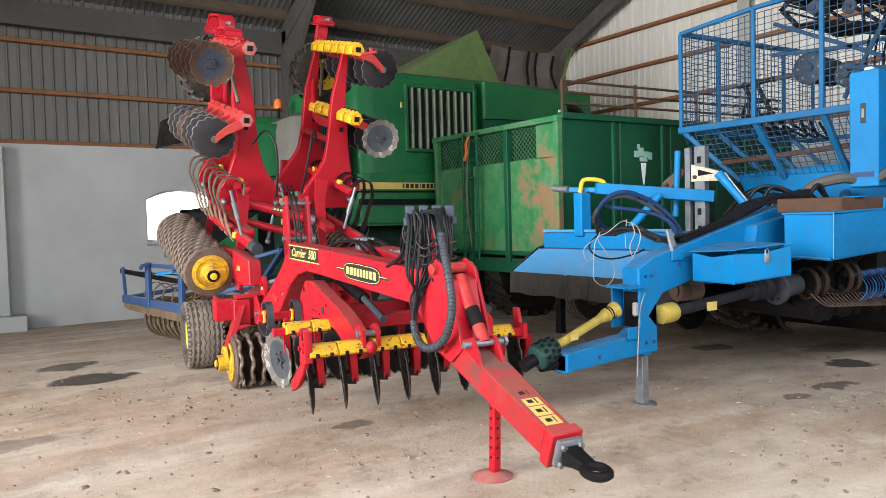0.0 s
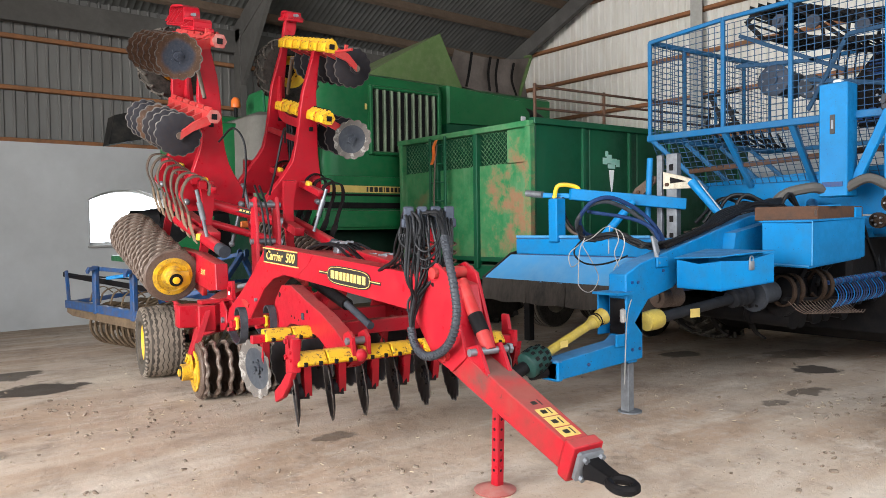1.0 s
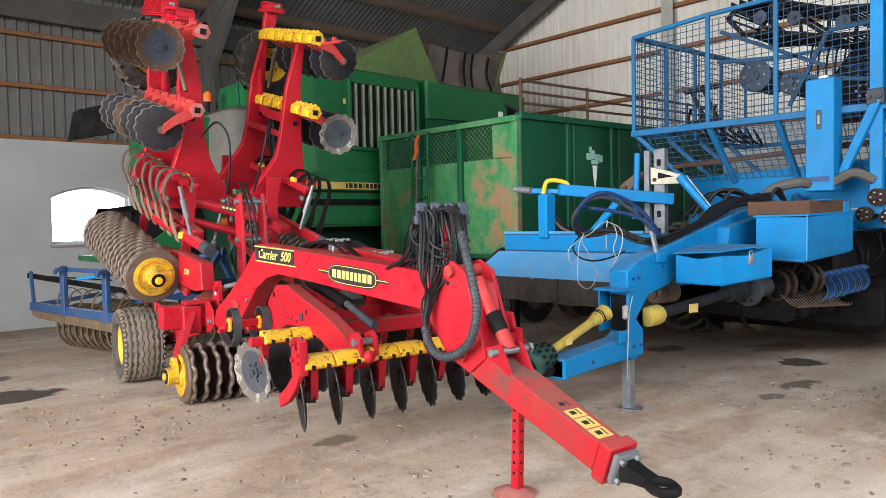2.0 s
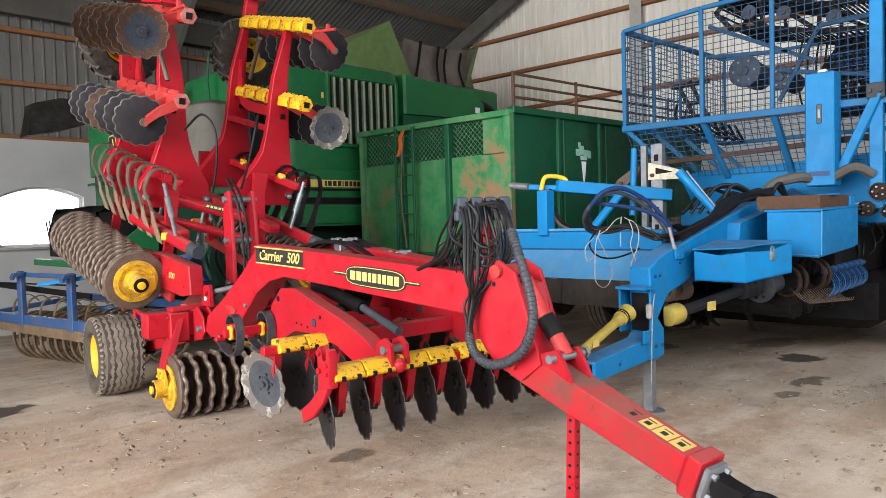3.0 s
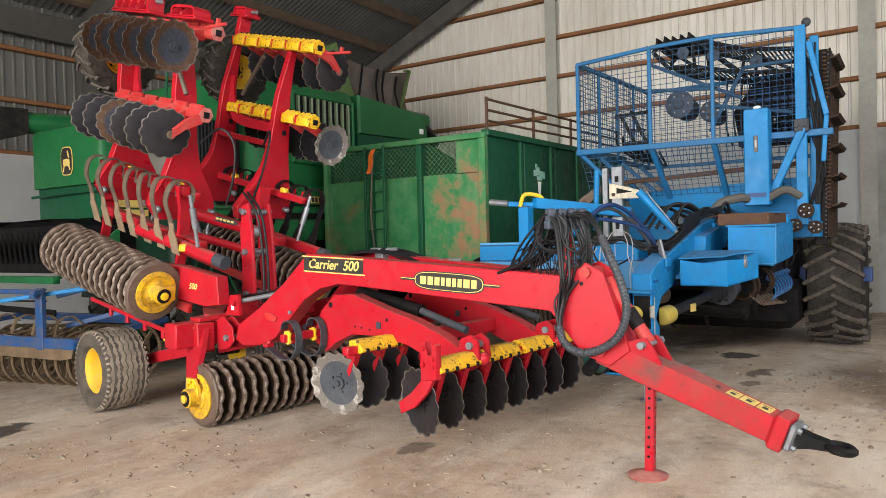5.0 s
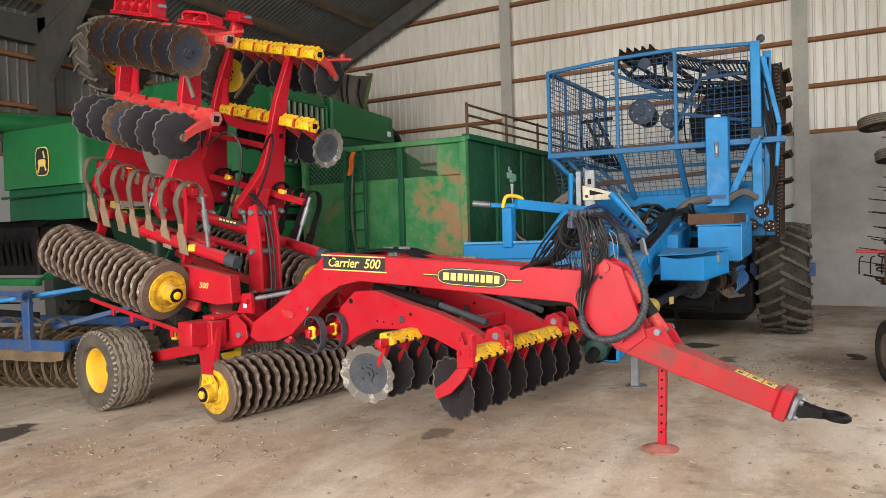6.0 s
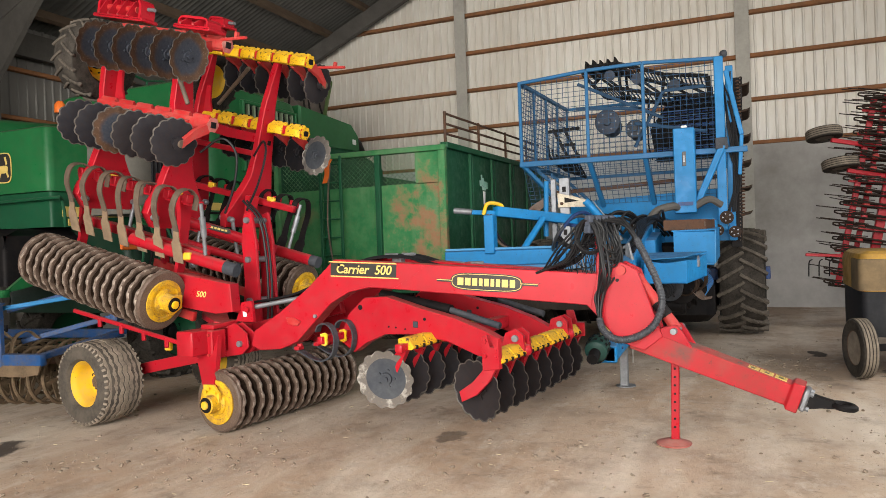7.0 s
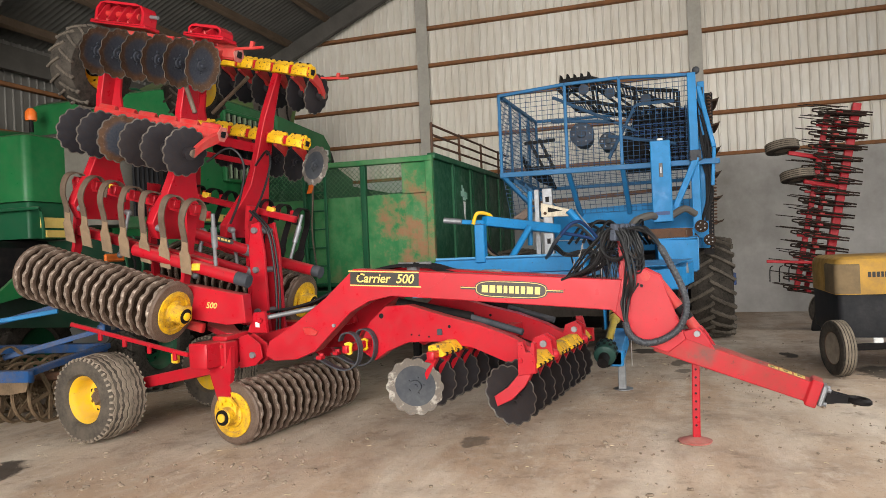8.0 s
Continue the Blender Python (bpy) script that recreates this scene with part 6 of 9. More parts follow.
for x in (7.3, 8.3, 9.3, 10.3, 11.3):
    bm = B()
    box(bm, (x, TY0 - 0.005, (TZ0 + TZ1) / 2), (0.06, 0.05, TZ1 - TZ0), bev=0.006)
    part("side_rib", bm, GREEN_DARK, trailer)
# expanded metal screens between the posts
for y0, y1 in ((7.70, 8.49), (8.56, TY1 - 0.07), (7.07, 7.62)):
    bm = B()
    z0, z1, w, h = 2.36, 2.82, 0.075, 0.036
    rows = int((z1 - z0) / h)
    for j in range(rows + 1):
        cols = int((y1 - y0) / w)
        for i in range(cols):
            ya, z = y0 + i * w, z0 + j * h
            o = (w / 2 if j % 2 else 0)
            for s in (-1, 1):
                b = (TX + 0.02, ya + o + (w / 2 if s > 0 else -w / 2) * 1.0, z + h)
                if z + h <= z1 and y0 <= b[1] <= y1:
                    beam(bm, (TX + 0.02, min(ya + o, y1), z), b, 0.006, 0.006, bev=0)
    part("mesh_screen", bm, GREEN_PALE, trailer, "green expanded metal screen")
# ladder with a rope and an orange ribbon
lad = B()
for y in (8.22, 8.56):
    beam(lad, (TX - 0.12, y, 1.0), (TX - 0.12, y, 2.83), 0.03, 0.045)
ladder = part("ladder", lad, GREEN_DARK, trailer)
for k in range(7):
    bm = B()
    cyl(bm, (TX - 0.12, 8.22, 1.12 + 0.265 * k), (TX - 0.12, 8.56, 1.12 + 0.265 * k), 0.013, n=10)
    part("rung", bm, GREEN_DARK, ladder)
bm = B()
tube(bm, [(TX - 0.15, 8.36, 2.72), (TX - 0.16, 8.40, 2.4), (TX - 0.15, 8.44, 1.8), (TX - 0.15, 8.36, 1.2)], 0.012, 6)
part("rope", bm, TINE, ladder, "pale rope hanging from the ladder")
bm = B()
strip(bm, [(TX - 0.16, 8.36, 2.78), (TX - 0.18, 8.40, 2.68), (TX - 0.16, 8.42, 2.56), (TX - 0.18, 8.45, 2.44)], (0.2, 1, 0), 0.09, 0.006)
part("ribbon", bm, ORANGE, ladder, "orange ribbon tied to the ladder")
# carrot mark on the side
bm = B()
hull(bm, [[Vector((7.90 + dx * q, TY0 - 0.008, z)) for dx in (-1, 1)] + [Vector((7.90 + dx * q, TY0 - 0.004, z)) for dx in (1, -1)] for q, z in ((0.008, 2.00), (0.035, 2.14), (0.055, 2.30))])
part("painted_root", bm, DECAL_WHITE, trailer)
bm = B()
for dx, dz, w, h in ((-0.14, 0.10, 0.10, 0.09), (-0.05, 0.13, 0.11, 0.12), (0.06, 0.10, 0.12, 0.08), (0.14, 0.08, 0.08, 0.10), (0.0, 0.03, 0.16, 0.06), (-0.10, 0.20, 0.06, 0.07)):
    box(bm, (7.90 + dx, TY0 - 0.006, 2.32 + dz), (w, 0.004, h), bev=0.002)
part("painted_leaves", bm, PALE_GREEN, trailer)
# guard rail on the side
for z in (3.30, 3.16, 3.02):
    bm = B()
    beam(bm, (TX + 0.06, TY0, z), (11.3, TY0, z + 0.10), 0.03, 0.03)
    part("rail", bm, RUST, trailer)
for x in (TX + 0.06, 7.75, 9.1, 10.4):
    bm = B()
    beam(bm, (x, TY0, 2.86), (x, TY0, 3.33 + 0.02 * (x - TX)), 0.035, 0.035)
    part("rail_post", bm, RUST, trailer)
for y in (7.1, 8.9):
    bm = B()
    beam(bm, (TX + 0.1, y, 0.92), (TXE, y, 0.92), 0.14, 0.22)
    part("chassis_beam", bm, GREEN_DARK, trailer)
bm = B()
box(bm, (TX + 0.05, 8.0, 0.92), (0.10, 2.5, 0.2), bev=0.01)
part("front_beam", bm, GREEN_DARK, trailer)
for x in (9.2, 10.6):
    for y, s in ((7.0, -1), (9.0, 1)):
        wheel(trailer, (x, y, 0.52 + floor_z(x, y)), (0, s, 0), 0.52, 0.40, 0.27, "ribs", GREEN_DARK)
for y in (7.1, 8.9):
    bm = B()
    beam(bm, (TX + 0.4, y, 0.0), (TX + 0.4, y, 0.85), 0.10, 0.10)
    part("stand", bm, IRON, trailer)

# ---- combine harvester ----
CY = 9.72
LOUVRE = paint("pale weathered slat", (0.16, 0.22, 0.13), dust=(0.26, 0.27, 0.20), amount=0.6, chips=0.75)
combine = thing("combine_harvester", (7.5, 11.4, 0), "green combine harvester with yellow stripes and a louvred engine hood", "combine harvester")


def rounded_block(bm, x0, x1, y0, y1, z0, z1, r=0.12, top=0.1):
    """A panelled body with rounded upright corners and a softened top."""
    def ringz(z, i):
        pts = []
        for cx, cy, a0 in ((x1 - r, y0 + r, -90), (x1 - r, y1 - r, 0), (x0 + r, y1 - r, 90), (x0 + r, y0 + r, 180)):
            for k in range(5):
                a = radians(a0 + 22.5 * k)
                pts.append(Vector((cx + (r - i) * math.cos(a), cy + (r - i) * math.sin(a), z)))
        return pts
    hull(bm, [ringz(z0, 0), ringz(z1 - top, 0), ringz(z1 - top * 0.3, top * 0.25), ringz(z1, top * 0.8)])


bm = B()
rounded_block(bm, 5.05, 7.55, CY, 12.6, 2.34, 3.96, 0.34, 0.16)
hood = part("engine_hood", bm, GREEN, combine)
bm = B()
prism(bm, [(7.55, CY + 0.05, 3.30), (7.55, CY + 0.05, 3.95), (9.3, CY + 0.05, 3.86), (9.55, CY + 0.05, 3.66), (9.6, CY + 0.05, 3.36)], (0, 2.8, 0), bev=0.04)
part("side_hood", bm, GREEN, combine)
bm = B()
prism(bm, [(7.55, CY + 0.1, 2.1), (7.55, CY + 0.1, 3.30), (9.6, CY + 0.1, 3.36), (10.6, CY + 0.1, 3.1), (10.6, CY + 0.1, 2.1)], (0, 2.7, 0))
part("body_panel", bm, GREEN_DARK, combine)
bm = B()
rounded_block(bm, 5.08, 9.5, CY - 0.02, 12.5, 1.52, 2.34, 0.2, 0.02)
part("lower_panel", bm, GREEN, combine)
# louvred intake
gx0, gx1, gz0, gz1 = 5.96, 7.24, 2.74, 3.70
bm = B()
box(bm, ((gx0 + gx1) / 2, CY - 0.012, (gz0 + gz1) / 2), (gx1 - gx0, 0.03, gz1 - gz0))
part("intake_back", bm, IRON, hood)
bm = B()
for x0, x1, z0, z1 in ((gx0 - 0.06, gx0, gz0 - 0.06, gz1 + 0.06), (gx1, gx1 + 0.06, gz0 - 0.06, gz1 + 0.06), (gx0, gx1, gz0 - 0.06, gz0), (gx0, gx1, gz1, gz1 + 0.06)):
    box(bm, ((x0 + x1) / 2, CY - 0.03, (z0 + z1) / 2), (x1 - x0, 0.08, z1 - z0), bev=0.015)
part("intake_frame", bm, GREEN, hood)
for k in range(9):
    x = gx0 + 0.08 + (gx1 - gx0 - 0.16) * k / 8
    bm = B()
    hull(bm, [[Vector((x + dx, CY - 0.055 + dy, z)) for dx, dy in ((-0.026, 0.03), (-0.022, -0.008), (0.0, -0.02), (0.022, -0.008), (0.026, 0.03))] for z in (gz0, gz1)])
    part("louvre", bm, LOUVRE, hood)
bm = B()
box(bm, (5.86, CY - 0.01, 3.42), (0.04, 0.02, 0.09), bev=0.006)
part("reflector", bm, DECAL_YELLOW, hood)
bm = B()
box(bm, (9.33, CY + 0.03, 3.52), (0.12, 0.02, 0.10), bev=0.006)
part("number_plate_blank", bm, DECAL_WHITE, combine)
# yellow stripe with signs
bm = B()
box(bm, (6.1, CY - 0.028, 2.14), (2.1, 0.012, 0.105))
stripe = part("yellow_stripe", bm, DECAL_YELLOW, combine)
bars("stripe_sign", Matrix(((1, 0, 0, 6.20), (0, 0, 1, CY - 0.036), (0, 1, 0, 2.14), (0, 0, 0, 1))), 0.74, 0.075, [0.5, 1, 1, 1, 0.3, 1, 0.8, 0.8, 1, 0.8], DECAL_BLACK, stripe)
# Dark strip put on for the shade in the recess below the stripe.
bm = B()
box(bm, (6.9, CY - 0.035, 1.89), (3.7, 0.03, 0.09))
part("recess_shade", bm, IRON, combine, "dark strip for the shaded gap under the side panel")
bm = B()
rounded_block(bm, 5.06, 8.8, CY - 0.07, CY + 0.4, 1.56, 1.82, 0.06, 0.05)
part("bumper_panel", bm, GREEN, combine)
bm = B()
box(bm, (6.1, CY - 0.025, 2.05), (2.2, 0.02, 0.03))
part("moulding", bm, IRON, stripe)
# grain tank, its lid and the tarpaulin
bm = B()
box(bm, (9.4, 11.9, 3.87), (4.0, 1.9, 0.76), bev=0.05)
tank = part("grain_tank", bm, GREEN, combine)
bm = B()
prism(bm, [(6.5, 11.05, 4.10), (8.35, 10.95, 5.18), (8.55, 11.0, 4.9), (8.95, 11.0, 4.18)], (0, 0.03, 0))
part("tank_lid", bm, GREEN_OLIVE, tank, "faded olive green tank lid")
bm = B()
prism(bm, [(6.5, 11.05, 4.10), (8.35, 10.95, 5.18), (8.1, 12.4, 5.0), (6.4, 12.4, 4.1)], (0, 0, 0.03))
part("tank_lid", bm, GREEN_OLIVE, tank)
bm = B()
nx, nz = 30, 8
g = []
for j in range(nz + 1):
    rw = []
    for i in range(nx + 1):
        f, h = i / nx, j / nz
        x = 8.75 + (11.15 - 8.75) * f
        zb, zt = 4.30 - 0.1 * f, 4.98 + 0.22 * f - 0.10 * math.sin(math.pi * f)
        y = 11.02 + 0.33 * f + 0.05 * math.sin(f * 15) * math.sin(h * 3) + 0.10 * math.sin(math.pi * h)
        rw.append(bm.verts.new((x, y, zb + (zt - zb) * h)))
    g.append(rw)
for j in range(nz):
    for i in range(nx):
        bm.faces.new((g[j][i], g[j][i + 1], g[j + 1][i + 1], g[j + 1][i]))
part("tarpaulin", bm, TARP, tank, "grey brown tarpaulin over the grain tank")
for f in (0.18, 0.42, 0.52, 0.74):
    bm = B()
    x = 8.75 + 2.4 * f
    strip(bm, [(x - 0.12 * (f < 0.3) + 0.1 * (f > 0.6), 10.98 + 0.33 * f, 4.30), (x, 11.02 + 0.33 * f, 4.65), (x + 0.05, 11.0 + 0.33 * f, 5.0)], (1, 0, 0), 0.06, 0.01)
    part("tarp_strap", bm, IRON, tank)
bm = B()
beam(bm, (10.75, 11.35, 4.15), (11.25, 11.4, 5.25), 0.08, 0.04)
beam(bm, (11.25, 11.4, 5.25), (11.05, 11.38, 5.22), 0.08, 0.05)
part("tarp_stay", bm, GREEN_OLIVE, tank)
# rear straw hood with emblem, chopper below
bm = B()
rounded_block(bm, 3.66, 5.4, 10.95, 12.75, 2.36, 3.20, 0.10, 0.08)
rear = part("straw_hood", bm, GREEN, combine)
bm = B()
m = Matrix(((0, 0, -1, 3.652), (-1, 0, 0, 11.76), (0, 1, 0, 2.70), (0, 0, 0, 1)))
oval(bm, m, 0.15, 0.20, 0, 0.004)
em = part("emblem", bm, DECAL_YELLOW, rear, "black and yellow oval emblem")
bm = B()
oval(bm, m, 0.135, 0.185, 0.004, 0.003)
part("emblem_field", bm, DECAL_BLACK, em)
bm = B()
oval(bm, m @ Matrix.Translation((0.0, -0.02, 0)), 0.085, 0.05, 0.007, 0.003)
for q in ((-0.07, -0.1), (0.07, -0.08), (0.05, 0.09)):
    box(bm, (0, 0, 0), (0.03, 0.10, 0.003), m=m @ Matrix.Translation((q[0], q[1], 0.009)) @ Matrix.Rotation(q[0] * 6, 4, "Z"))
part("emblem_mark", bm, DECAL_YELLOW, em)
bm = B()
rounded_block(bm, 3.72, 5.3, 11.0, 12.7, 1.9, 2.36, 0.05, 0.02)
part("hood_base", bm, GREEN_DARK, combine)
bm = B()
box(bm, (4.30, 10.98, 2.10), (0.85, 0.03, 0.13))
box(bm, (4.15, 10.98, 1.96), (0.4, 0.03, 0.09))
part("yellow_stripe", bm, DECAL_YELLOW, combine)
bm = B()
tube(bm, [(3.64, 12.7, 2.24), (3.64, 11.0, 2.26), (3.8, 10.9, 2.24), (3.85, 10.92, 1.9)], 0.02, 8, 2)
part("hand_rail", bm, GREEN_DARK, combine)
bm = B()
rounded_block(bm, 3.1, 4.9, 11.05, 12.9, 1.18, 1.88, 0.05, 0.3)
chop = part("straw_chopper", bm, IRON, combine, "dark straw chopper with jagged knives")
for k in range(12):
    bm = B()
    y = 11.15 + 0.14 * k
    prism(bm, [(3.06, y, 1.30), (3.02, y + 0.05, 1.72), (3.08, y + 0.11, 1.42)], (0.02, 0, 0))
    part("knife", bm, IRON, chop)
bm = B()
beam(bm, (3.0, 10.9, 1.10), (3.0, 13.1, 1.10), 0.10, 0.09)
prism(bm, [(3.0, 10.95, 1.1), (3.9, 10.95, 1.25), (3.9, 10.95, 1.75)], (0, 0.05, 0))
part("chopper_frame", bm, GREEN, combine)
# grey cover and the dark ribbed radiator box between hood and body
bm = B()
rounded_block(bm, 4.25, 5.0, 10.25, 12.0, 2.05, 3.32, 0.3, 0.25)
part("grey_cover", bm, GREY, combine, "grey plastic engine side cover")
bm = B()
box(bm, (4.86, 10.05, 2.62), (0.34, 0.5, 1.15), bev=0.02)
rad = part("radiator_box", bm, IRON, combine)
for k in range(6):
    bm = B()
    box(bm, (4.68, 9.86 + 0.075 * k, 2.62), (0.03, 0.03, 1.1))
    part("radiator_rib", bm, COMP_GREY, rad)
bm = B()
box(bm, (4.6, 10.0, 2.06), (0.9, 0.10, 0.16), bev=0.02)
part("step_board", bm, GREEN_PALE, combine)
# Near-black green puts the shade under the combine into the body's colour.
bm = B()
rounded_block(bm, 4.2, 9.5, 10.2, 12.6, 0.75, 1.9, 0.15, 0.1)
part("undercarriage", bm, GREEN_SHADE, combine, "green lower body, its colour darkened for the shade")
bm = B()
box(bm, (4.12, 10.1, 1.62), (0.32, 0.05, 0.10), bev=0.015)
part("rear_light", bm, ORANGE, combine)
for k in range(9):
    bm = B()
    x = 4.2 + 0.14 * k
    tube(bm, [(x, 10.12, 1.9), (x + 0.08, 10.05, 1.5), (x - 0.05, 10.1, 1.15), (x + 0.1, 10.1, 0.8)], 0.018, 6)
    part("drive_line", bm, IRON if k % 2 else GREEN_DARK, combine)
for y, s in ((10.35, -1), (12.5, 1)):
    wheel(combine, (5.0, y, 0.62 + floor_z(5, y)), (0, s, 0), 0.62, 0.42, 0.32, "lug", GREEN_DARK, RUBBER, RUBBER, 18)
    wheel(combine, (9.0, y - 0.1 * s, 0.95 + floor_z(9, y)), (0, s, 0), 0.95, 0.7, 0.45, "lug", GREEN_DARK, RUBBER, RUBBER, 22)
# unloading auger with its dark spout
bm = B()
cyl(bm, (3.75, 13.35, 3.42), (8.2, 12.75, 3.62), 0.17, n=24)
aug = part("auger_tube", bm, GREEN, combine)
bm = B()
hull(bm, [sect((3.85, 13.34, 3.43), (0, 1, 0), (0, 0, 1), 0.36, 0.38), sect((3.45, 13.4, 3.36), (0, 1, 0), (0, 0, 1), 0.40, 0.50), sect((3.05, 13.45, 3.26), (0, 1, 0), (0.2, 0, 1), 0.40, 0.50)])
part("spout", bm, SKIRT, aug, "black rubber auger spout")
for p in ((4.72, 12.0, 3.45), (9.85, 10.3, 3.55)):
    bm = B()
    cyl(bm, p, (p[0], p[1], p[2] + 0.16), 0.03, n=10)
    stem = part("beacon_stem", bm, IRON, combine)
    bm = B()
    lathe(bm, [(0.075, 0), (0.08, 0.03), (0.075, 0.12), (0.04, 0.17)], (p[0], p[1], p[2] + 0.16), (p[0], p[1], p[2] + 1), 16)
    part("beacon", bm, ORANGE, stem)
bm = B()
tube(bm, [(9.0, 10.4, 3.62), (9.5, 10.2, 3.72), (10.1, 10.2, 3.66), (10.7, 10.4, 3.5)], 0.12, 10)
part("air_duct", bm, IRON, combine)
bm = B()
for x in (4.9, 5.6):
    tube(bm, [(x, 11.2, 3.2), (x, 11.2, 4.15), (x + 0.7, 11.2, 4.15)], 0.02, 8, 2)
part("roof_rail", bm, GREEN_DARK, combine)

# ---- blue root harvester ----
COVER_GREEN = rough_stuff("dark green plastic", (0.012, 0.045, 0.036), (0.02, 0.06, 0.05), 9, rough=0.5, bump=0.1)
# Greyer, darker copy of the blue: weaker light at the cage is painted in.
CAGE_BLUE = paint("dull blue cage paint, dimmed for weak light", (0.008, 0.12, 0.29), dust=(0.06, 0.13, 0.20), wear=(0.03, 0.025, 0.022), amount=0.6, chips=0.62)
MESH_WIRE = rough_stuff("dull blue wire", (0.04, 0.10, 0.19), (0.032, 0.06, 0.10), 6, rough=0.7, bump=0.1)
TREAD_DARK = rough_stuff("grey brown tyre lugs", (0.075, 0.065, 0.054), (0.14, 0.118, 0.095), 7, rough=0.9, bump=0.5, dist=0.006, third=(0.04, 0.036, 0.032))
root = thing("root_harvester", (8.6, 4.4, 0), "light blue trailed root harvester with a mesh cage bunker", "harvester")


def bar(name, a, b, w, h, mat, parent, label="", up=UP, bev=0.008):
    bm = B()
    beam(bm, a, b, w, h, up, bev)
    return part(name, bm, mat, parent, label)


def rod(name, a, b, r, mat, parent, label="", n=14):
    bm = B()
    cyl(bm, a, b, r, n=n)
    return part(name, bm, mat, parent, label)


def pipe(name, pts, r, mat, parent, label=""):
    bm = B()
    tube(bm, pts, r, 8)
    return part(name, bm, mat, parent, label)


# cage bunker
CX, CXB, YL, YR = 7.90, 11.1, 5.99, 3.14
ZM = 2.67


def cage_top(y):
    return 3.92 + (0.10 * (1 - abs(y - 4.5) / 1.5) if abs(y - 4.5) < 1.5 else 0)


ys = (YL, 4.96, 4.15, YR)
for y0, y1 in zip(ys, ys[1:]):
    bar("top_rail", (CX, y0, cage_top(y0)), (CX, y1, cage_top(y1)), 0.05, 0.05, CAGE_BLUE, root)
for y in ys:
    bar("cage_post", (CX, y, 2.62), (CX, y, cage_top(y)), 0.048, 0.048, CAGE_BLUE, root)
bar("middle_rail", (CX - 0.01, YL + 0.03, ZM), (CX - 0.01, YR - 0.35, ZM - 0.02), 0.06, 0.08, CAGE_BLUE, root)
bar("top_rail", (CX, YL, 3.92), (CXB, YL, 4.02), 0.06, 0.06, CAGE_BLUE, root)
bar("middle_rail", (CX, YL, ZM), (CXB, YL, ZM), 0.06, 0.07, CAGE_BLUE, root)
for x in (8.7, 9.5, 10.3, CXB):
    bar("cage_post", (x, YL, ZM), (x, YL, 3.96 + 0.02 * (x - CX)), 0.04, 0.04, CAGE_BLUE, root)
bar("top_rail", (CXB, YL, 4.02), (CXB, YR, 4.0), 0.05, 0.05, CAGE_BLUE, root)
bar("middle_rail", (CXB, YL, ZM), (CXB, YR, ZM), 0.05, 0.06, CAGE_BLUE, root)
bar("cage_post", (CXB, YR, ZM), (CXB, YR, 4.0), 0.05, 0.05, CAGE_BLUE, root)


def wire_panel(name, p, a, b, na, nb, r=0.0034):
    """A welded mesh panel: wires along a and b from the corner p."""
    p, a, b = Vector(p), Vector(a), Vector(b)
    bm = B()
    for i in range(na + 1):
        beam(bm, p + a * i / na, p + a * i / na + b, r * 2, r * 2, bev=0)
    for j in range(nb + 1):
        q = p + b * j / nb + a.cross(b).normalized() * r * 2
        beam(bm, q, q + a, r * 2, r * 2, bev=0)
    return tagged(part(name, bm, MESH_WIRE, root, "thin blue grey welded wire mesh"), kind="stuff")


wire_panel("wire_mesh", (CX, YL, ZM), (0, YR - YL, 0), (0, 0, 1.25), 34, 17)
wire_panel("wire_mesh", (CX, YL, ZM), (CXB - CX, 0, 0), (0, 0, 1.27), 34, 17)
wire_panel("wire_mesh", (CX, YR, ZM), (CXB - CX, 0, 0), (0, 0, 1.27), 34, 17)
wire_panel("wire_mesh", (CXB, YL, ZM), (0, YR - YL, 0), (0, 0, 1.3), 28, 14)
wire_panel("wire_mesh", (CX, YL - 0.02, ZM - 0.03), (0, YR - YL + 0.1, 0), (0.42, 0, -0.62), 32, 10)
# funnel below the cage
for y, dy in ((YL, -0.55), (4.96, -0.12), (4.15, -0.06)):
    bar("funnel_rib", (CX, y, ZM), (CX + 0.46, y + dy, 1.98), 0.07, 0.06, CAGE_BLUE, root)
for x in (8.7, 9.6, 10.5):
    bar("funnel_rib", (x, YL, ZM), (x + 0.1, YL - 0.75, 1.95), 0.06, 0.06, CAGE_BLUE, root)
bm = B()
prism(bm, [(CX + 0.44, 5.48, 2.06), (CX + 0.44, 3.1, 2.16), (CX + 0.52, 3.1, 1.62), (CX + 0.52, 5.3, 1.62)], (0.03, 0, 0))
prism(bm, [(CX + 0.44, 5.48, 2.06), (CX + 0.52, 5.3, 1.62), (10.8, 5.2, 1.62), (10.8, 5.4, 2.1)], (0, -0.03, 0))
part("funnel_trough", bm, BLUE, root)
bar("brown_slat", (CX + 0.30, 5.6, 2.22), (CX + 0.30, 3.2, 2.32), 0.05, 0.06, RUST, root, "rusty slat across the funnel")
# rod web elevator inside the cage, its head above the top rail
HEAD = [(5.22, 4.18), (5.10, 4.29), (4.66, 4.29), (3.95, 4.02), (3.30, 3.92), (3.30, 3.62), (3.98, 3.70), (4.62, 3.88), (5.0, 3.92)]
for x in (8.95, 9.85):
    web = bar("elevator_cheek", (x, *HEAD[0]), (x, *HEAD[1]), 0.03, 0.06, IRON, root, "dark steel side of the rod web elevator")
    for p, q in zip(HEAD[1:], HEAD[2:] + HEAD[:1]):
        bar("cheek_bar", (x, *p), (x, *q), 0.03, 0.06, IRON, web)
    for p, q in ((1, 7), (2, 7), (2, 6), (3, 6), (3, 5)):
        bar("cheek_strut", (x, *HEAD[p]), (x, *HEAD[q]), 0.02, 0.045, IRON, web)
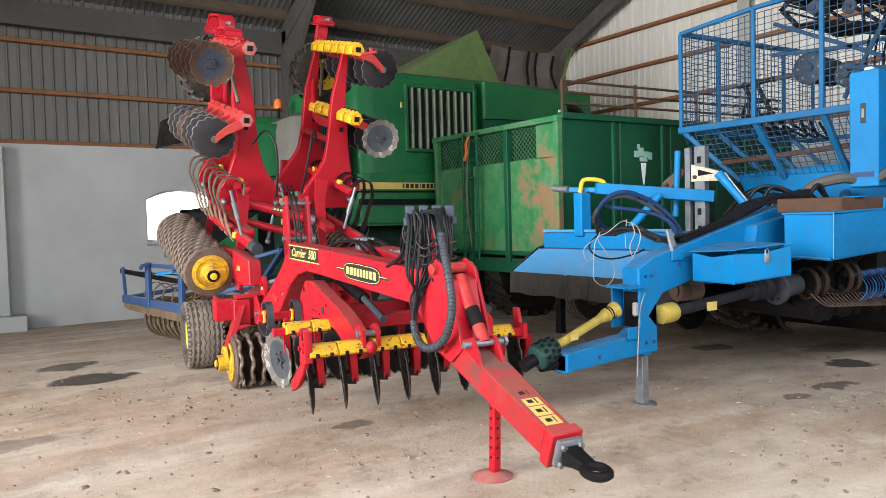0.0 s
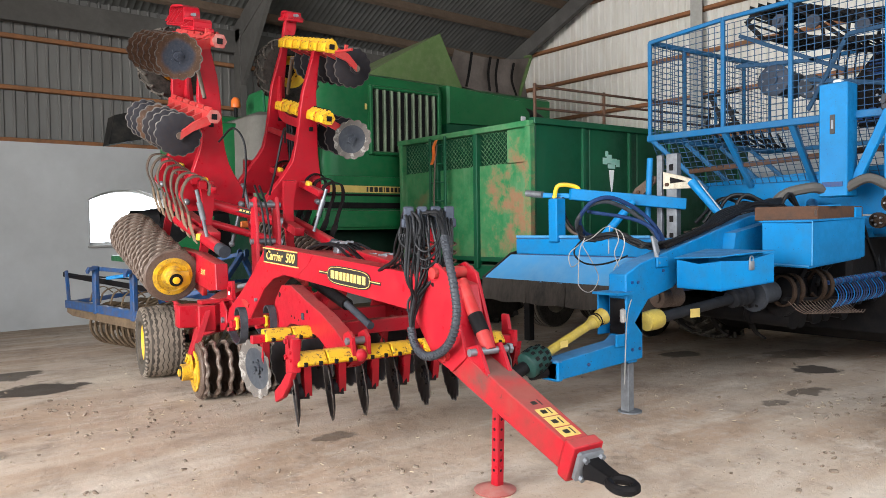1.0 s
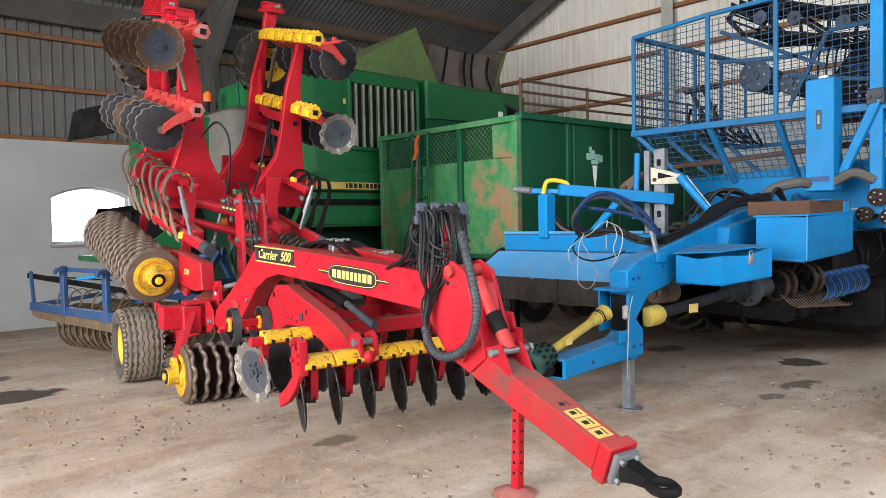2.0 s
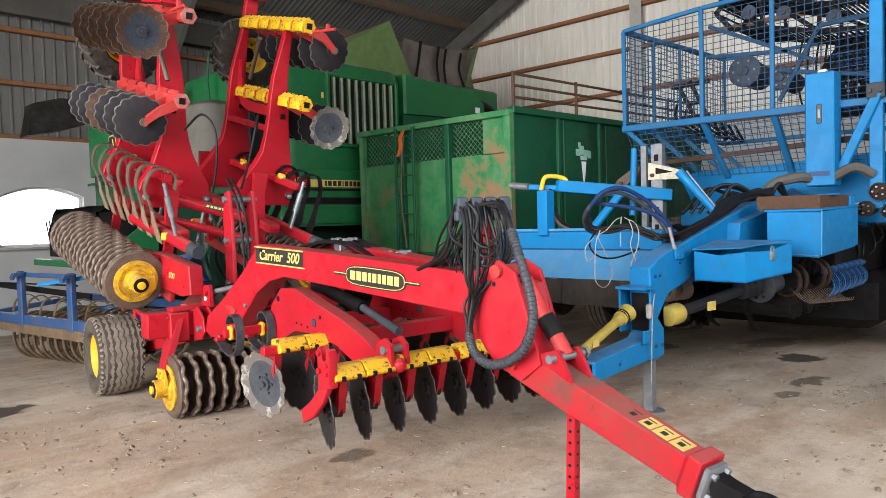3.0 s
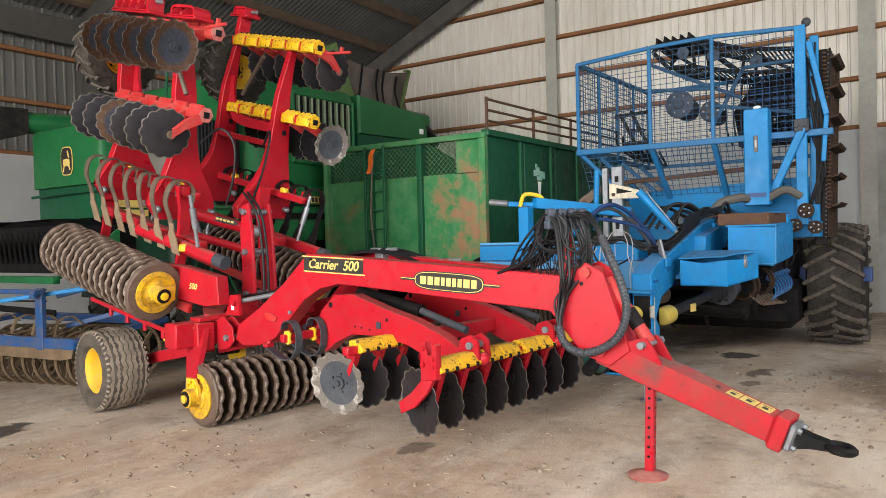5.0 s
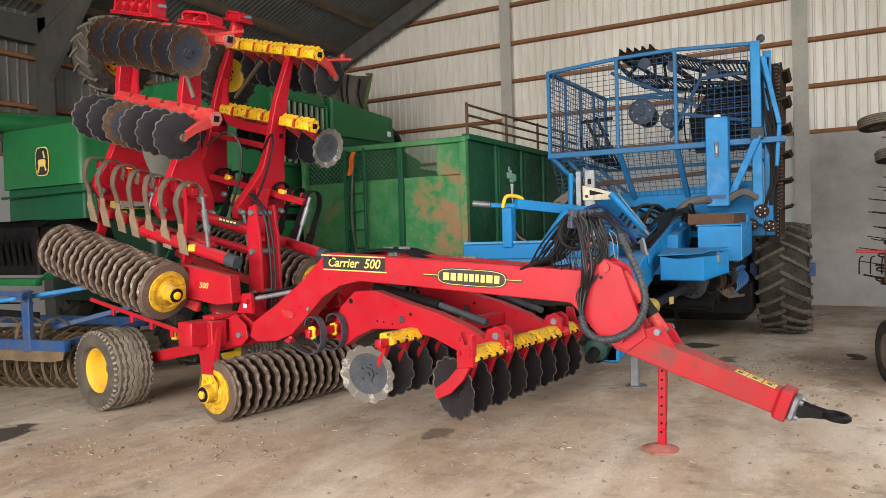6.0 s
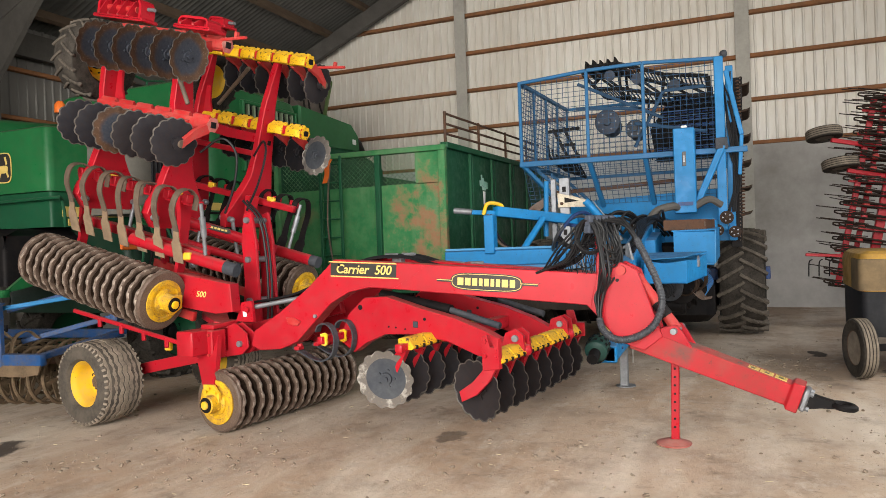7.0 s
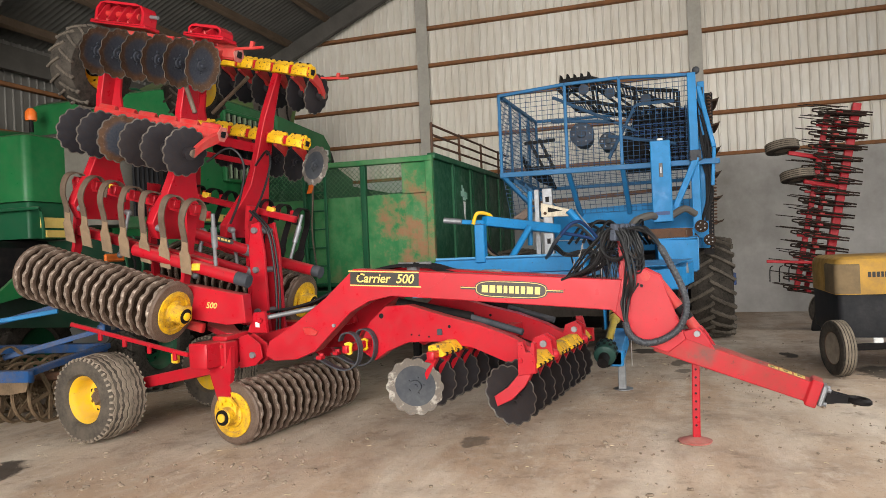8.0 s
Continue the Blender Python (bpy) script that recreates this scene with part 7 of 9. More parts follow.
for (y0, z0), (y1, z1) in zip(HEAD[5:], HEAD[6:]):
    for k in range(9):
        q = k / 9
        rod("web_rod", (8.90, y0 + (y1 - y0) * q, z0 + (z1 - z0) * q), (9.92, y0 + (y1 - y0) * q, z0 + (z1 - z0) * q), 0.012, IRON, web, n=6)
line = HEAD[:5]
for (y0, z0), (y1, z1) in zip(line, line[1:]):
    n = max(2, int(math.hypot(y1 - y0, z1 - z0) / 0.055))
    for k in range(n):
        q = k / n
        rod("web_rod", (8.90, y0 + (y1 - y0) * q, z0 + (z1 - z0) * q), (9.92, y0 + (y1 - y0) * q, z0 + (z1 - z0) * q), 0.013, IRON, web, n=6)
for k in range(5):
    bm = B()
    y = 5.18 - 0.115 * k
    z = 4.27 + 0.01 * math.sin(2 * k)
    prism(bm, [(8.92, y, z), (8.92, y - 0.035, z), (8.92, y - 0.045, z + 0.10), (8.92, y - 0.015, z + 0.115)], (0.95, 0, 0), bev=0.006)
    part("flight", bm, SKIRT, web)
for y, z in ((4.78, 4.20), (4.36, 4.10), (3.8, 3.93)):
    bm = B()
    lathe(bm, [(0.04, 0.0), (0.085, 0.0), (0.085, 0.03), (0.03, 0.035), (0.03, 0.06)], (8.94, y, z - 0.10), (7.9, y, z - 0.10), 18)
    part("chain_wheel", bm, RACK, web)
for p, r, m1 in (((8.90, 4.84, 3.36), 0.20, RACK), ((8.98, 4.42, 3.22), 0.15, PALE_STEEL), ((9.3, 3.7, 3.05), 0.11, IRON)):
    bm = B()
    lathe(bm, [(r * 0.30, -0.05), (r * 0.34, -0.02), (r * 0.9, -0.015), (r, 0), (r, 0.05), (r * 0.86, 0.06), (r * 0.86, 0.62), (r * 0.3, 0.64)], p, (p[0] + 1, p[1] + 0.05, p[2]), 28)
    drum = part("drive_drum", bm, m1, root)
    for q in range(6):
        bm = B()
        bolt(bm, (p[0] - 0.015, p[1] + r * 0.66 * math.cos(q * 1.047), p[2] + r * 0.66 * math.sin(q * 1.047)), (-1, 0, 0), 0.016, 0.014)
        part("drum_bolt", bm, ZINC, drum)
for a, b in (((8.9, 5.30, 4.02), (8.9, 3.98, 3.34)), ((8.92, 4.42, 2.92), (8.92, 3.96, 3.76)), ((8.92, 3.96, 3.76), (8.92, 3.36, 3.77)), ((8.94, 4.42, 3.30), (8.94, 3.36, 3.08)), ((8.9, 5.34, 3.62), (8.9, 4.30, 3.52))):
    bar("inner_brace", a, b, 0.04, 0.05, MESH_WIRE, root)
for a, b in (((8.86, 5.72, 3.32), (8.9, 5.45, 2.74)), ((8.86, 5.55, 3.34), (8.9, 5.30, 2.78)), ((8.86, 5.80, 3.28), (8.86, 5.28, 3.30)), ((8.9, 5.62, 3.05), (8.9, 5.36, 3.04)), ((8.9, 5.70, 2.86), (8.9, 5.30, 2.86))):
    bar("gear_frame", a, b, 0.05, 0.05, IRON, root)
for k in range(6):
    y = 5.7 - 0.09 * k
    pipe("cable", [(9.2 + 0.3 * k, 5.9, 3.1 - 0.05 * k), (9.0 + 0.3 * k, 5.8, 2.85), (9.3 + 0.3 * k, 5.6, 2.65), (9.5 + 0.25 * k, 5.7, 2.9)], 0.02, IRON, root)
bm = B()
prism(bm, [(9.9, 3.16, 2.75), (9.9, 3.16, 3.80), (9.9, 4.0, 3.72), (9.8, 4.28, 3.3), (9.9, 4.2, 2.75)], (0.03, 0, 0))
belt = part("web_belt", bm, SKIRT, root, "dark rubber web belt")
for k in range(26):
    f = k / 25
    rod("belt_rod", (9.86, 3.16, 2.78 + 1.0 * f), (9.86, 4.22 - 0.25 * f * f, 2.78 + 1.0 * f), 0.012, BLUE_DARK if k % 3 else IRON, belt, n=6)
for k in range(11):
    y = 3.2 + 0.10 * k
    pipe("web_chain", [(9.1, y, 3.70 - 0.02 * (k % 3)), (9.02, y + 0.02, 3.35), (9.1, y + 0.03, 2.95), (9.3, y, 2.74)], 0.012, IRON, belt)
# clutter of the lifting gear below the bunker
rng = random.Random(33)
for k in range(12):
    q = rng.uniform
    x, z, r = 6.75 + 0.19 * (k % 6) + q(-.03, .03), 0.62 + 0.26 * (k // 6), 0.075 + q(0, .035)
    bm = B()
    y0 = 3.45 + q(0, 0.15)
    lathe(bm, [(r * 0.5, 0), (r * 1.15, 0.0), (r * 1.15, 0.03), (r, 0.035), (r, 0.4), (r * 1.1, 0.41), (r * 1.1, 0.45), (r, 0.46), (r, 1.6), (r * 0.6, 1.62)], (x, y0, z), (x, y0 + 1, z + 0.03), 18)
    part("spiral_roller", bm, IRON, root)
for k in range(7):
    q = rng.uniform
    a = (6.9 + 0.28 * k, 3.50 + q(-.05, .1), 1.25 + q(-.1, .1))
    bar("side_link", a, (a[0] + q(-.25, .35), a[1] + q(-.05, .2), 0.85 + q(-.08, .1)), 0.035, 0.06, IRON, root)
for k in range(14):
    q = rng.uniform
    x, y = 7.2 + 0.14 * k + q(-.03, .03), 3.58 - 0.01 * k + q(-.05, .05)
    pipe("hydraulic_hose", [(x, y, 1.5 + q(-.1, .1)), (x + q(-.2, .2), y - 0.08, 1.25 + q(-.1, .1)), (x + q(-.2, .3), y + q(-.1, .1), 1.0), (x + q(0, .3), y + 0.1, 0.8 + q(-.1, .2))], 0.014, HOSE, root)
# right-hand mast with its elevator
for k in range(9):
    q = rng.uniform
    pipe("hydraulic_hose", [(8.02, 3.05 + q(-.08, .06), 3.75 - 0.1 * k), (7.98, 2.98 + q(-.06, .06), 3.3 - 0.1 * k), (8.0, 2.94 + q(-.06, .06), 2.6 - 0.05 * k), (8.05, 3.02 + q(-.08, .06), 1.8)], 0.012, HOSE, root)
bar("mast", (CX, YR - 0.01, 1.55), (CX, YR - 0.01, 3.95), 0.10, 0.12, BLUE, root)
bar("mast", (8.15, 3.02, 1.4), (8.1, 3.0, 3.85), 0.08, 0.10, BLUE, root)
bar("mast_brace", (CX - 0.06, 3.45, 1.95), (CX - 0.08, 3.10, 2.72), 0.07, 0.09, BLUE, root)
bar("mast_brace", (CX, 3.04, 3.75), (CX, 2.86, 2.85), 0.05, 0.06, BLUE, root)
bar("mast_brace", (CX, 2.86, 2.85), (CX, 2.90, 2.3), 0.045, 0.05, BLUE, root)
bm = B()
ball(bm, (CX, 3.06, 3.98), 0.055)
part("hydraulic_motor", bm, PALE_STEEL, root)
bm = B()
box(bm, (CX - 0.09, 3.12, 2.74), (0.05, 0.16, 0.16), bev=0.01)
for dy in (-0.05, 0.05):
    bolt(bm, (CX - 0.115, 3.12 + dy, 2.74), (-1, 0, 0), 0.025, 0.03)
part("joint_plate", bm, PALE_STEEL, root)
bar("elevator_rail", (8.25, 2.97, 1.3), (8.25, 2.90, 3.7), 0.05, 0.14, IRON, root)
bar("elevator_rail", (9.4, 2.97, 1.3), (9.4, 2.90, 3.7), 0.05, 0.14, IRON, root)
for k in range(44):
    z = 1.4 + 0.053 * k
    rod("elevator_rod", (8.2, 2.92 - 0.0014 * k, z), (9.45, 2.92 - 0.0014 * k, z), 0.010, SOILED, root, n=6)
for k in range(7):
    x = 8.3 + 0.18 * k
    pipe("elevator_belt", [(x, 2.90, 1.4), (x, 2.885, 2.3), (x, 2.86, 3.2), (x, 2.85, 3.72)], 0.014, SOILED_AND_SHADE, root)
for k in range(6):
    bm = B()
    z = 1.75 + 0.36 * k
    prism(bm, [(8.2, 2.90, z), (8.2, 2.77, z + 0.03), (8.2, 2.74, z + 0.07), (8.2, 2.77, z + 0.055), (8.2, 2.90, z + 0.03)], (0.9, 0, 0))
    part("elevator_flight", bm, SOILED_AND_SHADE, root)
bm = B()
for k in range(40):
    z = 1.75 + 0.048 * k
    lathe(bm, [(0.014, -0.012), (0.026, -0.006), (0.026, 0.006), (0.014, 0.012)], (8.1, 2.88 + 0.02 * math.sin(z * 2), z), (8.1, 2.88, z + 1), 8)
tagged(part("drive_chain", bm, RUST, root), kind="stuff")
# steering pillar box
bm = B()
box(bm, (7.78, 3.60, 2.39), (0.26, 0.28, 1.18), bev=0.012)
pil = part("pillar_box", bm, BLUE, root)
bm = B()
box(bm, (7.645, 3.60, 2.55), (0.012, 0.05, 0.20), bev=0.004)
part("sight_glass", bm, DECAL_BLACK, pil)
bm = B()
box(bm, (7.638, 3.60, 2.55), (0.006, 0.022, 0.09))
part("gauge", bm, ZINC, pil)
bm = B()
box(bm, (7.78, 3.60, 3.0), (0.08, 0.08, 0.05), bev=0.01)
part("cap", bm, WHITE, pil)
bm = B()
box(bm, (7.65, 3.60, 1.93), (0.02, 0.20, 0.05))
part("hinge_strap", bm, BLUE_DARK, pil)
# tool boxes on the drawbar
LOW_BOX = [(5.26, 3.88), (5.20, 3.44), (5.73, 3.265), (5.76, 3.88)]
bm = B()
prism(bm, [(x, y, 0.99 + 0.11 * max(0, x - 5.26)) for x, y in LOW_BOX], (0, 0, 0.012))
low_box = part("lower_tool_box", bm, BLUE, root, "dented blue tool box with its lid ajar")
for (xa, ya), (xb, yb) in zip(LOW_BOX, LOW_BOX[1:] + LOW_BOX[:1]):
    bm = B()
    za, zb = (0.99 + 0.11 * max(0, x - 5.26) for x in (xa, xb))
    mx, my = (xa + xb) / 2, (ya + yb) / 2
    inn = Vector((5.48 - mx, 3.6 - my, 0)).normalized() * 0.008
    prism(bm, [(xa, ya, za), (xb, yb, zb), (xb, yb, zb + 0.245), (mx, my, (za + zb) / 2 + 0.214), (xa, ya, za + 0.245)], inn)
    part("box_side", bm, BLUE, low_box)
# Dark block for the shade inside the box, under the lid.
bm = B()
box(bm, (5.48, 3.62, 1.14), (0.36, 0.36, 0.08), bev=0.01)
part("box_shade", bm, IRON, low_box)
bm = B()
hull(bm, [[Vector((5.245, 3.895, 1.243)), Vector((5.19, 3.46, 1.262)), Vector((5.19, 3.46, 1.270)), Vector((5.245, 3.895, 1.251))],
          [Vector((5.42, 3.90, 1.268)), Vector((5.40, 3.40, 1.280)), Vector((5.40, 3.40, 1.288)), Vector((5.42, 3.90, 1.276))],
          [Vector((5.77, 3.90, 1.304)), Vector((5.745, 3.262, 1.302)), Vector((5.745, 3.262, 1.310)), Vector((5.77, 3.90, 1.312))]])
part("box_lid", bm, BLUE, low_box)
bm = B()
m = frame3(Vector((5.50, 3.338, 1.19)), Vector((0.95, -0.31, 0)), Vector((0, 0, 1)), Vector((-0.31, -0.95, 0)))
box(bm, (0, 0, 0), (0.055, 0.075, 0.018), m=m, bev=0.005)
tube(bm, [m @ Vector(p) for p in ((-0.016, 0.035, 0), (-0.016, 0.065, 0), (0, 0.08, 0), (0.016, 0.065, 0), (0.016, 0.035, 0))], 0.005, 6, 3)
part("padlock", bm, ZINC, low_box)
bm = B()
prism(bm, [(6.31, 3.66, 1.165), (6.26, 3.19, 1.15), (7.33, 3.17, 1.20), (7.36, 3.72, 1.20)], (0, 0, 0.385), bev=0.010)
up_box = part("upper_tool_box", bm, BLUE, root)
bm = B()
prism(bm, [(6.295, 3.68, 1.545), (6.245, 3.18, 1.545), (7.345, 3.16, 1.575), (7.37, 3.73, 1.575)], (0, 0, 0.014))
part("box_lid", bm, BLUE, up_box)
bm = B()
prism(bm, [(6.30, 3.70, 1.150), (6.25, 3.21, 1.135), (7.30, 3.19, 1.185), (7.33, 3.73, 1.185)], (0, 0, 0.012))
part("box_tray", bm, BLUE, up_box)
bm = B()
tube(bm, [(6.255, 3.655, 1.17), (6.225, 3.20, 1.155)], 0.006, 6, 2)
tube(bm, [(6.258, 3.19, 1.155), (6.250, 3.183, 1.55)], 0.006, 6, 2)
part("welded_edge", bm, BLUE_DUSTY, up_box, "pale worn weld along the edge")
bm = B()
prism(bm, [(6.40, 3.78, 1.56), (6.62, 3.30, 1.56), (7.36, 3.20, 1.56), (7.40, 3.75, 1.56)], (0, 0, 0.13), bev=0.01)
rusty = part("rusty_block", bm, RUST, root, "rust brown steel block on the tool box")
bm = B()
prism(bm, [(6.60, 3.32, 1.60), (7.30, 3.225, 1.60), (7.30, 3.225, 1.66), (6.60, 3.32, 1.66)], (-0.004, -0.012, 0))
part("block_web", bm, SOILED, rusty)
for x, y, z, w in ((7.26, 3.205, 1.63, 0.10), (6.86, 3.30, 1.693, 0.12)):
    bm = B()
    box(bm, (x, y, z), (w, 0.02 if z < 1.68 else 0.16, 0.10 if z < 1.68 else 0.012), rz=-8, bev=0.003)
    part("paint_patch", bm, BLUE, rusty, "leftover patch of blue paint")
bm = B()
prism(bm, [(6.2, 3.86, 1.45), (6.9, 3.86, 1.55), (7.0, 3.86, 1.1), (6.1, 3.86, 1.0)], (0, 0.3, 0))
part("side_plate", bm, BLUE, root)
# gooseneck drawbar
neck = [(3.84, 0.37), (4.91, 0.41), (4.91, 0.82), (4.99, 0.90), (5.36, 0.98), (5.46, 1.06), (7.1, 1.38), (7.1, 1.66), (6.63, 1.60), (5.22, 1.29), (4.86, 1.21), (4.68, 1.13), (4.69, 0.62), (4.62, 0.575), (3.84, 0.51)]
bm = B()
va = [bm.verts.new((x, 3.98, z)) for x, z in neck]
vb = [bm.verts.new((x, 4.16, z)) for x, z in neck]
for i in range(len(neck)):
    j = (i + 1) % len(neck)
    bm.faces.new((va[i], va[j], vb[j], vb[i]))
for tri in tessellate_polygon([[Vector((x, z, 0)) for x, z in neck]]):
    for f in (va, vb):
        bm.faces.new([f[i] for i in tri])
goose = soften(part("gooseneck", bm, BLUE, root), 0.012)
bm = B()
box(bm, (3.87, 4.07, 0.44), (0.06, 0.20, 0.16), bev=0.012)
part("neck_collar", bm, BLUE, goose)
rod("tow_bolt", (3.70, 4.12, 0.42), (4.0, 4.08, 0.43), 0.045, IRON, root)
bm = B()
box(bm, (4.62, 4.06, 0.98), (0.22, 0.26, 0.02))
pto_plate = part("pto_bracket", bm, BLUE, root)
bm = B()
box(bm, (4.70, 4.20, 0.80), (0.22, 0.02, 0.36), bev=0.006)
part("bracket_side", bm, BLUE, pto_plate)
bm = B()
box(bm, (4.60, 3.96, 0.60), (0.16, 0.02, 0.10), bev=0.004)
part("bracket_side", bm, BLUE, pto_plate)
# Dark plate standing in for the shaded hollow of the post.
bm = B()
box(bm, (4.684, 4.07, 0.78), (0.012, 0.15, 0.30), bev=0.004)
part("bracket_shade", bm, IRON, root, "dark plate for the shade behind the shaft")
for x, z in ((4.76, 1.06), (4.84, 1.06), (4.76, 0.50), (4.86, 0.50), (5.2, 1.14), (4.2, 0.45)):
    bm = B()
    bolt(bm, (x, 3.98, z), (0, -1, 0), 0.014, 0.012)
    part("neck_bolt", bm, BLUE_DARK, goose)
bm = B()
box(bm, (4.80, 4.06, 0.19), (0.08, 0.08, 0.46), bev=0.006)
sleg = part("stand_leg", bm, ZINC, root, "galvanised stand leg")
bm = B()
box(bm, (4.80, 4.06, 0.41), (0.12, 0.13, 0.06), bev=0.01)
part("leg_sleeve", bm, BLUE, sleg)
bm = B()
lathe(bm, [(0.10, 0), (0.10, 0.012), (0.05, 0.02)], (4.82, 4.05, -0.045), (4.82, 4.05, 1), 20)
part("leg_foot", bm, ZINC, sleg)
# drive shaft with yellow guards
a, b = Vector((4.40, 4.08, 0.76)), Vector((3.78, 4.12, 0.53))
bm = B()
cyl(bm, a, b, 0.036, n=18)
pto = part("shaft_guard", bm, GUARD_PLASTIC, root, "yellow plastic drive shaft guard")
bm = B()
lathe(bm, [(0.040, -0.03), (0.046, 0.0), (0.048, 0.03), (0.058, 0.035), (0.058, 0.055), (0.050, 0.06), (0.052, 0.10), (0.066, 0.12), (0.070, 0.16), (0.05, 0.17)], a - (b - a).normalized() * -0.05, a + (a - b), 20)
part("guard_cone", bm, GUARD_PLASTIC, pto)
bm = B()
lathe(bm, [(0.05, 0.0), (0.09, 0.05), (0.105, 0.12), (0.10, 0.22), (0.07, 0.24)], b - (b - a).normalized() * 0.10, b + (b - a), 20)
cov = part("yoke_cover", bm, COVER_GREEN, pto, "dark green slotted shaft end cover")
dn = (b - a).normalized()
for row, (dist, rr) in enumerate(((-0.04, 0.094), (0.015, 0.107), (0.07, 0.106))):
    for q in range(12):
        a0 = (q + 0.5 * (row % 2)) * math.tau / 12
        fr = facing(b + dn * dist, dn)
        bm = B()
        box(bm, (0, 0, 0), (0.006, 0.030, 0.034), m=fr @ Matrix.Rotation(a0, 4, "Z") @ Matrix.Translation((rr, 0, 0)), bev=0.003)
        part("cover_slot", bm, IRON, cov)
bm = B()
tube(bm, [facing(a - dn * (0.012 + 0.0035 * i), dn) @ Vector((0.052 * math.cos(i * 0.9), 0.052 * math.sin(i * 0.9), 0)) for i in range(26)], 0.007, 6, 2)
part("guard_spring", bm, IRON, pto)
bm = B()
box(bm, a + (b - a) * 0.62 + Vector((0, -0.041, 0.004)), (0.09, 0.004, 0.05), rz=4)
part("shaft_sticker", bm, DECAL_YELLOW, pto)
rod("yoke", b + (b - a).normalized() * 0.10, b + (b - a).normalized() * 0.26, 0.05, IRON, root)
c, d = Vector((4.90, 3.96, 0.72)), Vector((6.15, 3.72, 0.88))
bm = B()
lathe(bm, [(0.06, 0.0), (0.082, 0.015), (0.088, 0.10), (0.084, 0.16), (0.074, 0.18), (0.06, 0.185)], c, d, 22)
part("guard_cone", bm, GUARD_PLASTIC, pto)
bm = B()
cyl(bm, c + (d - c) * 0.13, d, 0.047, n=18)
lathe(bm, [(0.055, 0), (0.085, 0.02), (0.085, 0.05), (0.07, 0.06), (0.09, 0.08), (0.09, 0.12), (0.075, 0.13), (0.095, 0.15), (0.095, 0.22)], d - (d - c).normalized() * 0.24, d, 18)
part("shaft_guard", bm, COMP_GREY, root, "black drive shaft guard")
bm = B()
box(bm, (5.42, 3.806, 0.765), (0.11, 0.008, 0.075), rz=-10)
part("shaft_sticker", bm, DECAL_YELLOW, root)
bm = B()
lathe(bm, [(0.06, 0), (0.15, 0.01), (0.15, 0.05), (0.10, 0.06), (0.10, 0.3)], (6.22, 3.72, 0.86), (7.2, 3.55, 0.95), 24)
gear = part("gear_housing", bm, PALE_STEEL, root)
for q in range(9):
    bm = B()
    a0 = q * math.tau / 9
    cyl(bm, (6.222, 3.72 + 0.10 * math.cos(a0), 0.86 + 0.10 * math.sin(a0)), (6.235, 3.72 + 0.10 * math.cos(a0), 0.86 + 0.10 * math.sin(a0)), 0.016, n=10)
    part("flange_hole", bm, IRON, gear)
for x, y, z, r in ((6.50, 3.56, 0.90, 0.15), (6.62, 3.54, 0.91, 0.15), (6.92, 3.48, 0.93, 0.16), (7.05, 3.46, 0.93, 0.15)):
    bm = B()
    lathe(bm, [(r - 0.018, -0.02), (r, -0.02), (r, 0.02), (r - 0.018, 0.02), (r - 0.018, -0.02)], (x, y, z), (x + 1, y - 0.35, z), 30, caps=False)
    part("guard_ring", bm, SOILED_AND_SHADE, root, "rusty dark iron guard ring")
for k in range(18):
    q = k / 17
    x, y = 6.42 + 1.15 * q, 3.40 - 0.04 * q
    bm = B()
    strip(bm, [(x, y + 0.08, 0.82 - 0.07 * q), (x + 0.03, y + 0.01, 0.74 - 0.08 * q), (x + 0.09, y - 0.05, 0.70 - 0.08 * q), (x + 0.13, y - 0.06, 0.73 - 0.08 * q)], (1, 0.3, 0), 0.008, 0.006, 3)
    part("comb_tine", bm, SOILED, root)
rod("comb_bar", (6.40, 3.49, 0.83), (7.60, 3.45, 0.76), 0.018, IRON, root)
# Added block, no real part: darkens the space under the harvester.
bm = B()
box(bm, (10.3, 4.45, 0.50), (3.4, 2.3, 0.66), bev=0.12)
part("shade_block", bm, IRON, root, "dark block added under the harvester to keep light out")
bm = B()
lathe(bm, [(0.03, -0.02), (0.05, -0.02), (0.05, 0.0), (0.095, 0.0), (0.10, 0.015), (0.10, 0.10), (0.094, 0.11), (0.10, 0.12), (0.10, 0.26), (0.07, 0.28)], (5.52, 4.26, 0.86), (6.4, 4.10, 0.87), 24)
part("gear_can", bm, SOILED, root, "soiled round gear case")
# leaf topper deck with rubber skirt
bm = B()
hull(bm, [[Vector((5.59, y0, 0.92)), Vector((5.62, y0, 0.95)), Vector((5.88, y0 - d, 1.20)), Vector((5.88, y0 - d, 1.16))] for y0, d in ((6.72, 0.16), (6.70, 0.15), (4.32, 0.02), (4.30, 0.02))])
deck = part("topper_hood", bm, BLUE_DUSTY, root, "light blue hood under pale dust")
bm = B()
box(bm, (6.08, 5.50, 1.30), (0.36, 2.0, 0.20), bev=0.015)
part("topper_beam", bm, BLUE, deck)
bm = B()
beam(bm, (5.90, 6.48, 1.415), (5.90, 4.60, 1.415), 0.03, 0.03)
part("beam_lip", bm, BLUE_DUSTY, deck)
bm = B()
box(bm, (6.5, 5.4, 1.05), (1.2, 2.2, 0.34), bev=0.02)
part("topper_case", bm, BLUE_DARK, deck)
